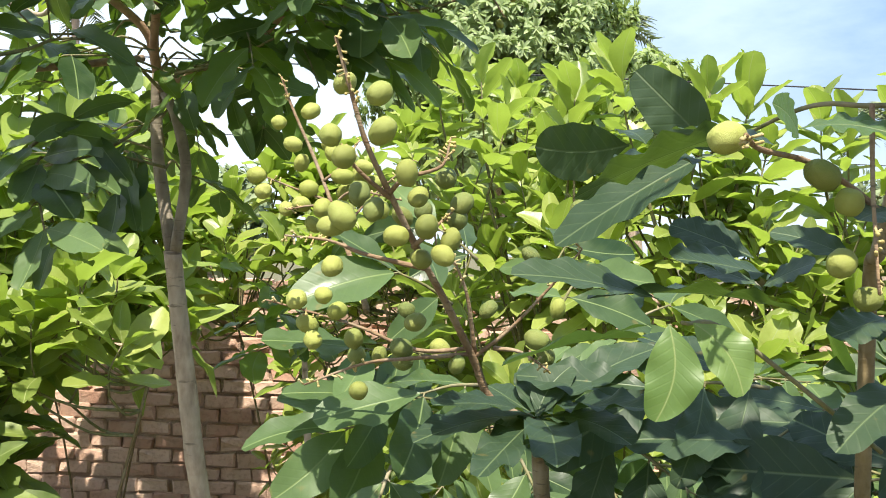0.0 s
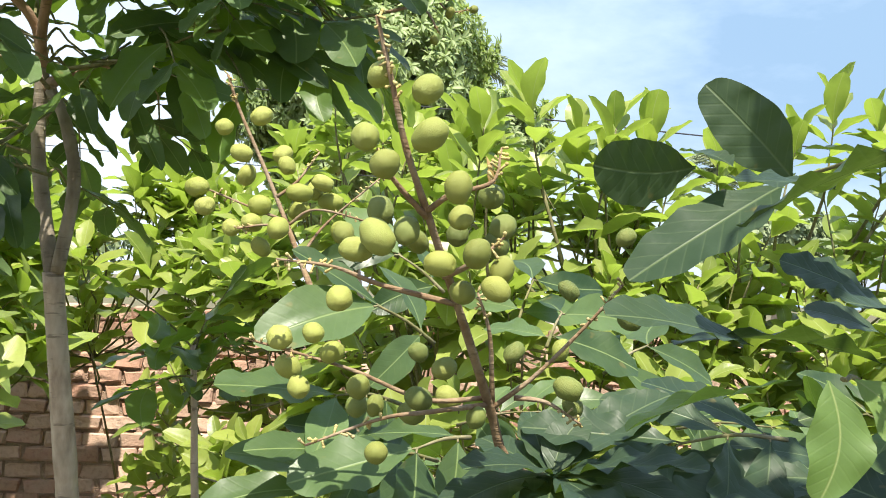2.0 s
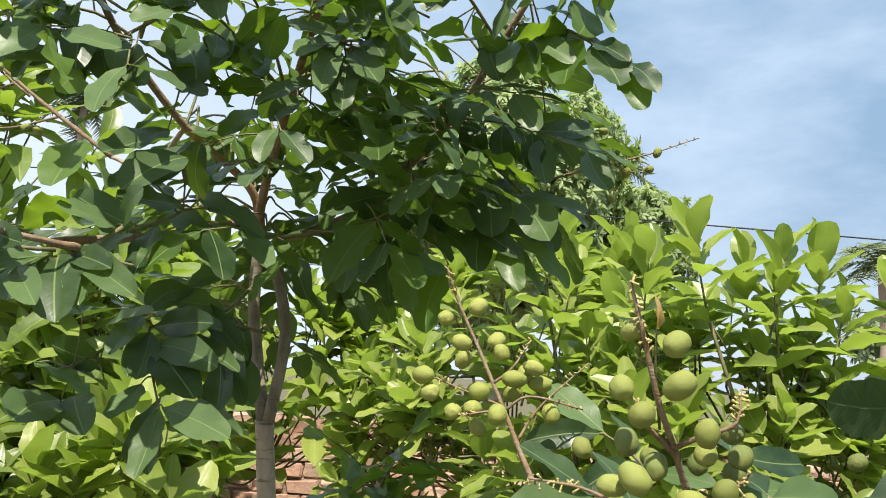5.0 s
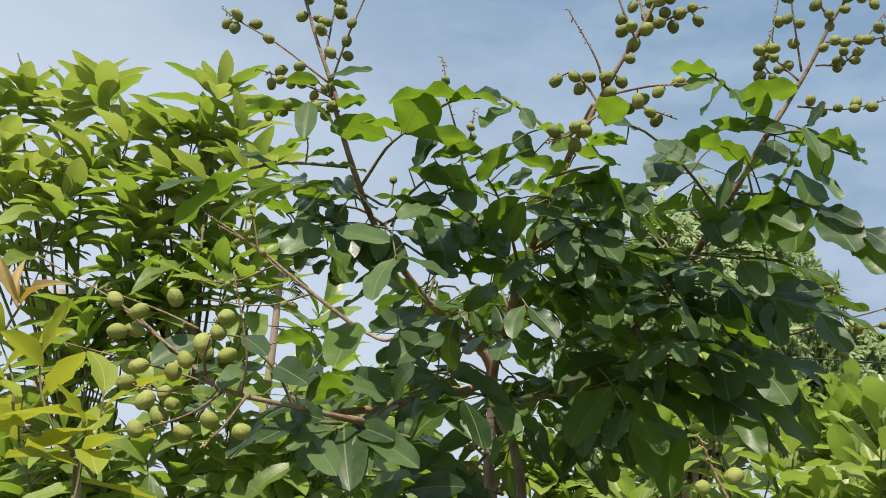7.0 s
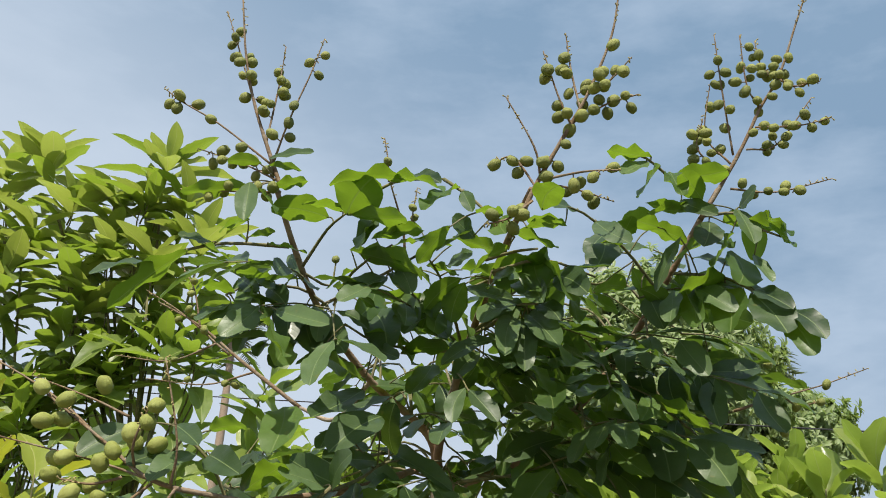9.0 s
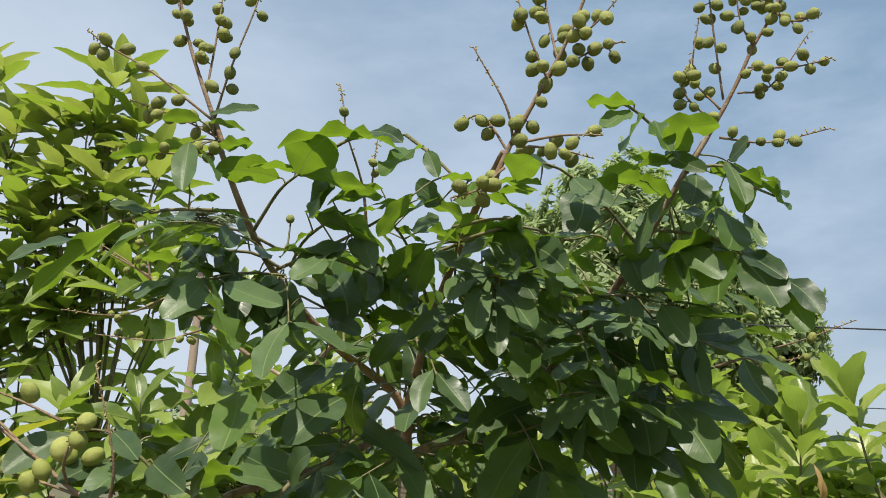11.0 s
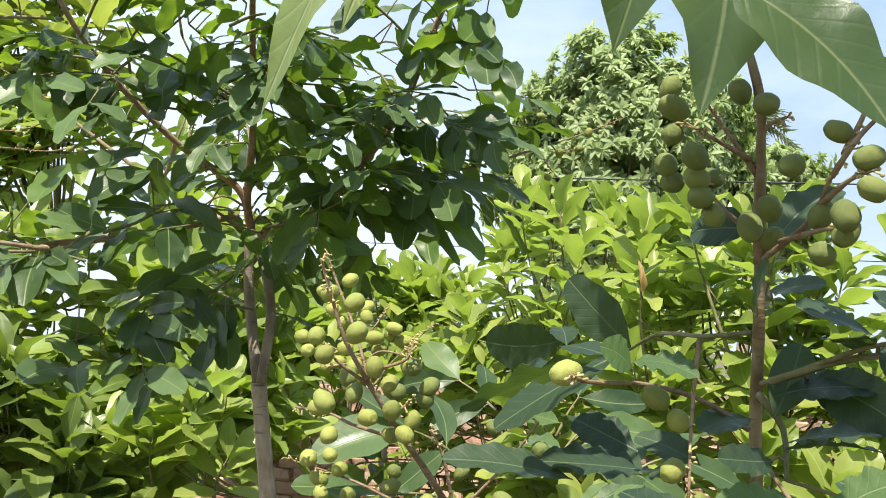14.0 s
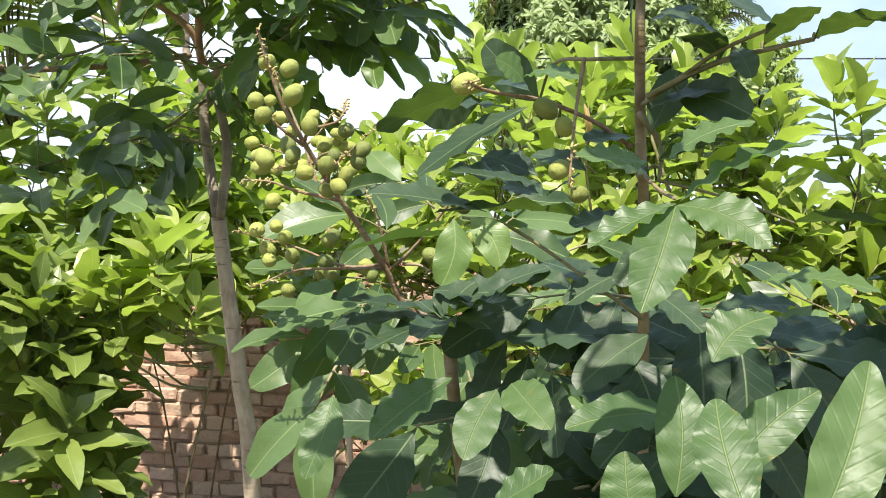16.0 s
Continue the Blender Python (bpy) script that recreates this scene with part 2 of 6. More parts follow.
WIRE = earth_material("wire_sheath", rgb(0.05, 0.05, 0.055), rgb(0.08, 0.08, 0.085), rgb(0.04, 0.04, 0.04), 30.0)


# ---- building blocks ----
def mesh_of(bm, name, material, smooth=True):
    me = bpy.data.meshes.new(name)
    bm.to_mesh(me)
    bm.free()
    me.materials.append(material)
    if smooth:
        me.shade_smooth()
    return me


def part(name, bm, material, parent, label="", smooth=True):
    ob = new(name, mesh_of(bm, name, material, smooth))
    ob.parent = parent
    return tagged(ob, label)


def smooth_line(points, steps=5):
    """A Catmull-Rom line through the points."""
    p = [Vector(q) for q in points]
    p = [2 * p[0] - p[1]] + p + [2 * p[-1] - p[-2]]
    line = []
    for i in range(1, len(p) - 2):
        for s in range(steps):
            t = s / steps
            line.append(0.5 * (2 * p[i] + (p[i + 1] - p[i - 1]) * t + (2 * p[i - 1] - 5 * p[i] + 4 * p[i + 1] - p[i + 2]) * t * t
                               + (3 * p[i] - p[i - 1] - 3 * p[i + 1] + p[i + 2]) * t ** 3))
    line.append(p[-2])
    return line


def tube(bm, line, r0, r1, sides=7, knots=0.0, rng=random):
    """A tapered round stem along a line, with swellings."""
    rings, x = [], Vector((1, 0.13, 0.07)).normalized()
    n = len(line)
    for i, c in enumerate(line):
        d = (line[min(i + 1, n - 1)] - line[max(i - 1, 0)]).normalized()
        x = (x - d * x.dot(d))
        x = x.normalized() if x.length > 1e-4 else d.orthogonal().normalized()
        y = d.cross(x)
        r = r0 + (r1 - r0) * i / max(n - 1, 1)
        r *= 1 + knots * rng.uniform(-0.5, 1.0)
        rings.append([bm.verts.new(c + (x * math.cos(a) + y * math.sin(a)) * r) for a in (2 * math.pi * k / sides for k in range(sides))])
    for a, b in zip(rings, rings[1:]):
        for k in range(sides):
            bm.faces.new((a[k], a[(k + 1) % sides], b[(k + 1) % sides], b[k]))
    bm.faces.new(rings[0][::-1])
    bm.faces.new(rings[-1])


def leaf_mesh(name, material, width, full, blunt, fold, curl, wave, nu=10, nv=3, seed=0, egg=0.0, waves=2.3):
    """A leaf one metre long from its stalk at the origin along +x, its upper face up. full: where it is widest; blunt: the tip's shape."""
    rng = random.Random(seed)
    ph, ph2, side = rng.uniform(0, 6.28), rng.uniform(0, 6.28), rng.uniform(-0.08, 0.08)
    verts, uvs, faces = [], [], []
    for i in range(nu + 1):
        u = 0.35 * i / nu + 0.325 * (1 - math.cos(math.pi * i / nu))
        s = math.sin(math.pi * u ** full) ** (blunt * (1 + egg * (0.5 - u))) if 0 < i < nu else 0.0
        w = max(width * 0.5 * s, 0.012 if i < nu else 0.003)
        bend = -curl * u * u
        off = side * math.sin(math.pi * u)
        for j in range(-nv, nv + 1):
            v = j / nv
            ripple = wave * w * v * v * math.sin(2 * math.pi * (waves * u + 0.15 * (j > 0)) + (ph if j > 0 else ph2))
            jag = 1 + 0.03 * math.sin(9 * u + ph) * abs(v)
            verts.append((u * (1 - 0.12 * abs(curl) * u), off + v * w * jag, bend + fold * abs(v) * w + ripple))
            uvs.append((u, 0.5 + 0.5 * v * max(s, 0.15)))
    m = 2 * nv + 1
    for i in range(nu):
        for j in range(m - 1):
            faces.append((i * m + j, i * m + m + j, i * m + m + j + 1, i * m + j + 1))
    me = bpy.data.meshes.new(name)
    me.from_pydata(verts, [], faces)
    layer = me.uv_layers.new(name="UVMap")
    order = np.zeros(len(me.loops), np.int32)
    me.loops.foreach_get("vertex_index", order)
    layer.data.foreach_set("uv", np.array(uvs, np.float32)[order].ravel())
    me.materials.append(material)
    me.shade_smooth()
    return me


def leaf_set(name, material, count, width, full, blunt, fold, curl, wave, nu=10, nv=3, seed=0, egg=0.0, waves=2.3):
    rng = random.Random(seed)
    return [leaf_mesh(name, material, width * rng.uniform(0.88, 1.12), full * rng.uniform(0.92, 1.08), blunt, fold * rng.uniform(0.5, 1.5),
                      rng.uniform(*curl), wave * rng.uniform(0.5, 1.4), nu, nv, seed * 50 + i, egg, waves) for i in range(count)]


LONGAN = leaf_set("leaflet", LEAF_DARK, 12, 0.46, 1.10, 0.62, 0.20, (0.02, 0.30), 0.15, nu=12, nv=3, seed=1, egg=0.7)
LONGAN_LIT = leaf_set("leaflet", LEAF_LIT, 12, 0.46, 1.06, 0.60, 0.18, (0.02, 0.26), 0.24, nu=12, nv=3, seed=16, egg=0.6)
LIME = leaf_set("leaf", LEAF_LIME, 9, 0.46, 1.18, 0.66, 0.38, (-0.05, 0.35), 0.16, nu=8, nv=2, seed=3, egg=0.5)
TIP = leaf_set("leaf", LEAF_TIP, 6, 0.40, 1.12, 0.78, 0.45, (0.0, 0.4), 0.16, nu=8, nv=2, seed=14)
GREEN = leaf_set("leaf", LEAF_GREEN, 9, 0.36, 1.08, 0.74, 0.32, (0.10, 0.50), 0.20, nu=8, nv=2, seed=4)
MID = leaf_set("leaf", LEAF_MID, 9, 0.38, 1.08, 0.74, 0.32, (0.10, 0.50), 0.20, nu=8, nv=2, seed=17)
MANGO = leaf_set("leaf", LEAF_MANGO, 5, 0.36, 1.0, 0.8, 0.3, (0.1, 0.4), 0.1, nu=3, nv=1, seed=5)
FAR = leaf_set("leaf", LEAF_FAR, 4, 0.5, 1.0, 0.8, 0.2, (0.0, 0.3), 0.1, nu=3, nv=1, seed=6)
YELLOW = leaf_set("leaf", LEAF_YELLOW, 4, 0.48, 1.05, 0.72, 0.28, (0.0, 0.35), 0.18, nu=8, nv=2, seed=7)
DRY = leaf_set("leaf", LEAF_DRY, 3, 0.34, 1.1, 0.85, 0.9, (0.1, 0.6), 0.35, nu=8, nv=2, seed=8)
# lone near leaves: broad, less bent
BROAD = leaf_set("leaflet", LEAF_BROAD, 8, 0.46, 1.12, 0.68, 0.18, (0.03, 0.26), 0.15, nu=24, nv=4, seed=9, egg=0.9, waves=4.2)
BROAD_YOUNG = leaf_set("leaflet", LEAF_NEAR, 8, 0.42, 1.00, 0.72, 0.24, (0.06, 0.34), 0.16, nu=24, nv=4, seed=10, egg=0.4, waves=4.6)
FRESH = leaf_set("leaflet", LEAF_FRESH, 6, 0.46, 1.08, 0.66, 0.14, (0.06, 0.22), 0.16, nu=18, nv=4, seed=15, egg=0.5)
PALE = leaf_set("leaf", LEAF_PALE, 4, 0.46, 0.86, 0.90, 0.14, (0.12, 0.28), 0.18, nu=18, nv=4, seed=12, egg=-0.5)
DRIP = leaf_set("leaf", LEAF_DRIP, 4, 0.46, 0.86, 0.90, 0.22, (0.05, 0.2), 0.22, nu=18, nv=4, seed=13, egg=-0.5)


def leaf_pose(base, direction, up, length, spread=1.0):
    d = Vector(direction).normalized()
    u = Vector(up) - d * Vector(up).dot(d)
    u = u.normalized() if u.length > 1e-3 else d.orthogonal().normalized()
    s = u.cross(d)
    m = Matrix.Identity(4)
    for i in range(3):
        m[i][0], m[i][1], m[i][2], m[i][3] = d[i] * length, s[i] * length * spread, u[i] * length, base[i]
    return m


def joined(name, pieces, parent, label=""):
    """Many small pieces (mesh, pose) as one mesh."""
    cache, vs, fs, uvs, mats, at, nv = {}, [], [], [], [], [], 0
    for me, m in pieces:
        if me not in cache:
            v = np.zeros(len(me.vertices) * 3)
            me.vertices.foreach_get("co", v)
            f = np.array([p.vertices[:] for p in me.polygons])
            q = np.zeros(len(me.loops) * 2)
            me.uv_layers[0].data.foreach_get("uv", q)
            cache[me] = (v.reshape(-1, 3), f, q)
        v, f, q = cache[me]
        a = np.array(m)
        vs.append(v @ a[:3, :3].T + a[:3, 3])
        fs.append(f + nv)
        uvs.append(q)
        if me.materials[0] not in mats:
            mats.append(me.materials[0])
        at.append(np.full(len(f), mats.index(me.materials[0])))
        nv += len(v)
    v, f = np.concatenate(vs), np.concatenate(fs)
    me = bpy.data.meshes.new(name)
    me.vertices.add(len(v))
    me.vertices.foreach_set("co", v.ravel())
    me.loops.add(f.size)
    me.loops.foreach_set("vertex_index", f.ravel().astype(np.int32))
    me.polygons.add(len(f))
    me.polygons.foreach_set("loop_start", np.arange(0, f.size, 4, dtype=np.int32))
    me.update(calc_edges=True)
    me.uv_layers.new(name="UVMap").data.foreach_set("uv", np.concatenate(uvs).astype(np.float32))
    for mat in mats:
        me.materials.append(mat)
    me.polygons.foreach_set("material_index", np.concatenate(at).astype(np.int32))
    me.shade_smooth()
    me.validate()
    ob = new(name, me)
    ob.parent = parent
    return tagged(ob, label, kind="stuff")


def fruit_meshes(material, count, seed):
    made = []
    for i in range(count):
        rng = random.Random(seed + i)
        bm = bmesh.new()
        bmesh.ops.create_uvsphere(bm, u_segments=20, v_segments=14, radius=0.5)
        off = Vector((rng.uniform(0, 9), rng.uniform(0, 9), i))
        for v in bm.verts:
            n = v.co.normalized()
            v.co *= 1 + 0.085 * noise.noise(n * 1.5 + off) + 0.012 * noise.noise(n * 9 + off)
            v.co.z *= 1.10 if v.co.z > 0 else 1.02
            if n.z > 0.9:
                v.co.z -= 0.05 * (n.z - 0.9) / 0.1
        made.append(mesh_of(bm, "fruit", material))
    return made


FRUITS = fruit_meshes(FRUIT, 5, 10)
FRUITS_PALE = fruit_meshes(FRUIT_PALE, 5, 30)
FRUIT_DEEP = fruit_material("deep_green_fruit", rgb(0.098, 0.132, 0.028), rgb(0.170, 0.205, 0.046))
FRUITS_DEEP = fruit_meshes(FRUIT_DEEP, 5, 50)
# paler fruit copy: sunlight on the near cluster's upper fruits put into colour
FRUIT_LIT = fruit_material("lit_green_fruit", rgb(0.19, 0.222, 0.042), rgb(0.29, 0.322, 0.075))
FRUITS_LIT = fruit_meshes(FRUIT_LIT, 5, 70)


class Plant:
    """A plant: an empty at its foot, stems as parts, leaves as parts up to a number and the rest as one mesh."""

    def __init__(self, name, foot, label, category, seed, group="", shown=300):
        self.root = tagged(new(name), label, category, group)
        self.root.location = foot
        self.foot, self.rng, self.leaves, self.shown = Vector(foot), random.Random(seed), [], shown
        self.twigs, self.wood = bmesh.new(), []

    def own(self, ob):
        ob.parent = self.root
        ob.matrix_parent_inverse = Matrix.Translation(-self.foot)
        return ob

    def stem(self, name, points, r0, r1, material=BARK, sides=9, knots=0.06, label=""):
        bm = bmesh.new()
        tube(bm, smooth_line(points, 7), r0, r1, sides, knots, self.rng)
        return self.own(part(name, bm, material, None, label))

    def twig(self, points, r0=0.0025, r1=0.0012, sides=5):
        tube(self.twigs, smooth_line(points, 3), r0, r1, sides)

    def leaf(self, meshes, base, direction, up, length, spread=1.0):
        self.leaves.append((self.rng.choice(meshes), leaf_pose(base, direction, up, length, spread)))

    def blade(self, base, tip, width, up=(0, -0.5, 1), meshes=BROAD):
        """One leaf from its stalk to its tip; width in metres."""
        b, t = Vector(base), Vector(tip)
        me, length = self.rng.choice(meshes), (t - b).length
        end = me.vertices[-1].co            # the curled leaf is tilted until its own tip meets the given one
        reach, a = math.hypot(end.x, end.z), math.atan2(-end.z, end.x)
        d = (t - b) / length
        u = Vector(up)
        u = (u - d * u.dot(d)).normalized()
        pose_of = leaf_pose(b, d * math.cos(a) + u * math.sin(a), u * math.cos(a) - d * math.sin(a), length / reach, width * reach / (0.46 * length))
        self.leaves.append((me, pose_of))

    def carry(self, points, r0=0.0032, r1=0.0018):
        """A thin side branch, on which stalked leaves may sit."""
        self.twig(points, r0, r1, 6)
        self.wood += smooth_line(points, 6)

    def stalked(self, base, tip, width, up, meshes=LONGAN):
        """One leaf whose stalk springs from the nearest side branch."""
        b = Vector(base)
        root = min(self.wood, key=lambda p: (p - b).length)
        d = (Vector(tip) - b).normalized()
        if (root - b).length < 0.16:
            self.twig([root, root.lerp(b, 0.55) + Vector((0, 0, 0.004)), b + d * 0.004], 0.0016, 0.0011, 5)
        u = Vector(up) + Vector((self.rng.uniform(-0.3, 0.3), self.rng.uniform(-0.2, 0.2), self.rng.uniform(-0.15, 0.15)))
        if meshes is LONGAN and up[1] > 0:      # leaves held flat take the paler copy with sunlight in its colour
            meshes = LONGAN_LIT
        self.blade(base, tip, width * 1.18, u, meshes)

    def spray(self, base, tip, size=0.115, pairs=3, up=(0, -0.8, 0.8), droop=0.35, meshes=LONGAN, lone=True):
        """A feathered leaf: a rachis from base to tip with leaflets in pairs, the last ones past the tip."""
        rng, b, t = self.rng, Vector(base), Vector(tip)
        axis = t - b
        d = axis.normalized()
        u = Vector(up).normalized()
        u = (u - d * u.dot(d)).normalized()
        s = u.cross(d)
        sag = Vector((0, 0, -0.10 * axis.length))
        line = [b, b + axis * 0.5 - sag * 0.5, t]
        self.twig(line, 0.0024, 0.0012)
        for i in range(pairs):
            f = 0.22 + 0.78 * i / (pairs - 1) if pairs > 1 else 0.9
            for side in (-1, 1):
                if rng.random() < 0.05:
                    continue
                g = min(max(f + rng.uniform(-0.06, 0.06), 0), 1)
                p = b + axis * g - sag * (0.5 * math.sin(math.pi * g))
                ang = radians(rng.uniform(42, 66) - 22 * (i == pairs - 1))
                w = d * math.cos(ang) + s * side * math.sin(ang) + Vector((0, 0, -1)) * droop * rng.uniform(0.5, 1.4)
                n = u + s * side * rng.uniform(-0.1, 0.45) + Vector((rng.uniform(-0.3, 0.3), rng.uniform(-0.3, 0.3), 0))
                stalk = p + w.normalized() * 0.006
                self.twig([p, (p + stalk) / 2, stalk], 0.0013, 0.001, 4)
                self.leaf(meshes, stalk, w, n, size * rng.uniform(0.82, 1.16) * (0.85 + 0.15 * f), rng.uniform(0.9, 1.12))

    def shoot(self, base, tip, meshes, count=9, size=0.13, twist=2.4, open_up=(30, 80), r=0.004):
        """A leafy shoot: leaves in a spiral, wide below and upright at the tip."""
        rng, b, t = self.rng, Vector(base), Vector(tip)
        axis = t - b
        d = axis.normalized()
        x = d.orthogonal().normalized()
        y = d.cross(x)
        self.twig([b, b + axis * 0.5 + x * rng.uniform(-0.02, 0.02), t], r, r * 0.45)
        a = rng.uniform(0, 6.28)
        for i in range(count):
            f = (i + 0.5) / count
            a += twist + rng.uniform(-0.4, 0.4)
            ang = radians(open_up[1] + (open_up[0] - open_up[1]) * f ** 1.2 + rng.uniform(-12, 12))
            out = x * math.cos(a) + y * math.sin(a)
            w = d * math.cos(ang) + out * math.sin(ang)
            n = d * math.sin(ang) - out * math.cos(ang)
            p = b + axis * (0.25 + 0.75 * f)
            self.leaf(meshes, p + w * 0.006, w + Vector((0, 0, -0.12 * (1 - f))), n, size * rng.uniform(0.7, 1.15) * (1.0 - 0.35 * f ** 3))

    def panicle(self, stem, sides, r0=0.006, label="upright cluster of round green fruit on a brown stalk"):
        """The stalk of a fruit cluster: its axis, and side stalks with small buds at their ends."""
        bm = bmesh.new()
        tube(bm, smooth_line(stem, 6), r0, 0.0014, 7, 0.10, self.rng)
        for points in sides:
            line = smooth_line(points, 6)
            tube(bm, line, max(r0 * 0.5, 0.0018), 0.0009, 6, 0.12, self.rng)
        rng = self.rng
        made = self.own(part("panicle", bm, STALK, None, label))
        for points in [stem, *sides]:
            line = smooth_line(points, 14)
            bm = bmesh.new()
            for p in line[int(len(line) * (0.84 if points is stem else 0.66)):]:
                for n in range(1):
                    q = p + Vector((rng.uniform(-1, 1), rng.uniform(-1, 1), rng.uniform(-1, 1))).normalized() * rng.uniform(0.003, 0.008)
                    tube(bm, [p, q], 0.0007, 0.0012, 4)
                    bmesh.ops.create_icosphere(bm, subdivisions=1, radius=rng.uniform(0.0010, 0.0017), matrix=Matrix.Translation(q))
            part("flower_spike", bm, BUD, made, "spike of tiny pale buds")
        return made

    def fruit(self, stalk, place, size, meshes=FRUITS, toward=None):
        rng = self.rng
        ob = new("fruit", rng.choice(meshes))
        axis = Vector((rng.uniform(-1, 1), rng.uniform(-1, 1), rng.uniform(-1, 1))) if toward is None else Vector(place) - Vector(toward)
        q = axis.to_track_quat("Z", "Y")
        ob.matrix_world = Matrix.LocRotScale(Vector(place), q, Vector((size * 0.95, size * rng.uniform(0.84, 0.95), size * rng.uniform(0.96, 1.20))))
        ob.parent = stalk
        return ob

    def fruits(self, stalk, places, meshes=FRUITS, size=0.024):
        for p in places:
            self.fruit(stalk, p, size * self.rng.uniform(0.88, 1.1), meshes)

    def bear(self, stalk, lines, per, size=0.0195, start=0.12, end=0.86, meshes=FRUITS, reach=0.012):
        """Fruit on short stalks along side stalks, none inside another."""
        rng, placed = self.rng, []
        bm = bmesh.new()
        for points in lines:
            line = smooth_line(points, 12)
            left = per + rng.choice((-1, 0, 0, 1))
            for i in range(left * 6):
                f = rng.uniform(start, end)
                p = line[int(f * (len(line) - 1))]
                off = Vector((rng.uniform(-1, 1), rng.uniform(-1, 1), rng.uniform(-0.9, 0.7))).normalized() * reach * rng.uniform(0.8, 1.6)
                if left == 0 or any((p + off - q).length < size * 0.98 for q in placed):
                    continue
                left -= 1
                placed.append(p + off)
                self.fruit(stalk, p + off, size * rng.uniform(0.82, 1.1), meshes, p)
                tube(bm, [p, p + off * 0.5, p + off], 0.0011, 0.0009, 5)
        made = part("fruit_stalk", bm, STALK, stalk)
        return tagged(made, kind="stuff")

    def done(self, leaf_name="leaf", label="", twig_material=GREEN_TWIG):
        if len(self.twigs.verts):
            self.own(tagged(part("twig", self.twigs, twig_material, None), kind="stuff"))
        near = sorted(self.leaves, key=lambda e: e[1][1][3])
        for me, m in near[:self.shown]:
            ob = new(leaf_name, me)
            ob.matrix_world = m
            self.own(ob)
        if len(near) > self.shown:
            self.own(joined("foliage", near[self.shown:], None, label))
        return self.root


def between(rng, a, b):
    return rng.uniform(min(a, b), max(a, b))


# ---- ground, wall and distance ----
GROUND = -0.12


def ground_sheet():
    bm = bmesh.new()
    edges = [-900, -300, -100, -40, -20, -12, -8, -5, -3, -1.5, 0, 1.5, 3, 5, 8, 12, 20, 40, 100, 300, 900]
    grid = [[bm.verts.new((x, y, GROUND + (0.05 * noise.noise(Vector((x * 0.6, y * 0.6, 0))) if abs(x) < 30 and -20 < y < 30 else 0.0))) for x in edges] for y in edges]
    for a, b in zip(grid, grid[1:]):
        for i in range(len(edges) - 1):
            bm.faces.new((a[i], a[i + 1], b[i + 1], b[i]))
    return tagged(part("ground", bm, EARTH, None), "unseen brown and green earth, darkened to bounce less light", "ground", kind="structure")


ground_sheet()

WALL_Y, WALL_TOP, WALL_X0, WALL_X1 = 4.9, 1.50, -6.0, 5.0


def garden_wall():
    """A mud-jointed brick wall; the bricks themselves are laid last."""
    bm = bmesh.new()
    bmesh.ops.create_cube(bm, size=1.0, matrix=Matrix.Translation(((WALL_X0 + WALL_X1) / 2, WALL_Y + 0.114, (GROUND + WALL_TOP - 0.06) / 2))
                          @ Matrix.Diagonal((WALL_X1 - WALL_X0, 0.20, WALL_TOP - 0.06 - GROUND, 1)))
    return tagged(part("wall_garden", bm, MORTAR, None, smooth=False), "weathered red brick garden wall laid in mud mortar", "wall", kind="structure")


wall = garden_wall()


def broad_tree(name, centre, radii, label, seed, leaves, size, clumps, per, trunk_r=0.16):
    """A far tree: trunk, forked limbs and a crown of drooping leaf clumps with gaps."""
    c = Vector(centre)
    foot = (c.x, c.y, GROUND)
    tree = Plant(name, foot, label, "tree", seed, shown=0)
    rng = tree.rng
    fork = Vector((foot[0], foot[1], foot[2] + (c.z - radii[2] - foot[2]) * 0.8 + 0.3))
    tree.stem("trunk", [foot, (Vector(foot) + fork) / 2 + Vector((0.1, 0, 0)), fork], trunk_r, trunk_r * 0.75)
    heads = []
    for i in range(9):
        a = 6.28 * i / 9 + rng.uniform(-0.3, 0.3)
        h = c + Vector((math.cos(a) * radii[0] * 0.62, math.sin(a) * radii[1] * 0.62, rng.uniform(-0.35, 0.7) * radii[2]))
        tree.stem("branch", [fork, fork.lerp(h, 0.5) + Vector((0, 0, 0.25)), h], trunk_r * 0.45, trunk_r * 0.08, sides=6)
        heads.append(h)
    for i in range(clumps):
        while True:
            v = Vector((rng.gauss(0, 1), rng.gauss(0, 1), rng.gauss(0, 1))).normalized()
            lump = 0.84 + 0.26 * noise.noise(v * 1.9 + Vector((seed, 0, 0))) + 0.16 * noise.noise(v * 4.5 + Vector((0, seed, 0)))
            if noise.noise(v * 3.1 + Vector((0, 0, seed))) > -0.30:
                break
        p = c + Vector((v.x * radii[0], v.y * radii[1], v.z * radii[2])) * lump * rng.uniform(0.62, 1.0)
        out = (Vector((v.x, v.y, v.z * 0.6 + 0.15))).normalized()
        x = out.orthogonal().normalized()
        y = out.cross(x)
        for k in range(per):
            a = rng.uniform(0, 6.28)
            d = out * rng.uniform(0.1, 0.8) + (x * math.cos(a) + y * math.sin(a)) * 0.8 + Vector((0, 0, -0.40))
            tree.leaf(leaves, p, d, out + Vector((0, 0, 0.4)), size * rng.uniform(0.7, 1.2))
    return tree.done()


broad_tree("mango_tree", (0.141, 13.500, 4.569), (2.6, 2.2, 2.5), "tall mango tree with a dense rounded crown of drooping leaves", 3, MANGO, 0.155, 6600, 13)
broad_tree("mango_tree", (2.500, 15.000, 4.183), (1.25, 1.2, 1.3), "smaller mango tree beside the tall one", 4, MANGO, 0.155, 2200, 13)
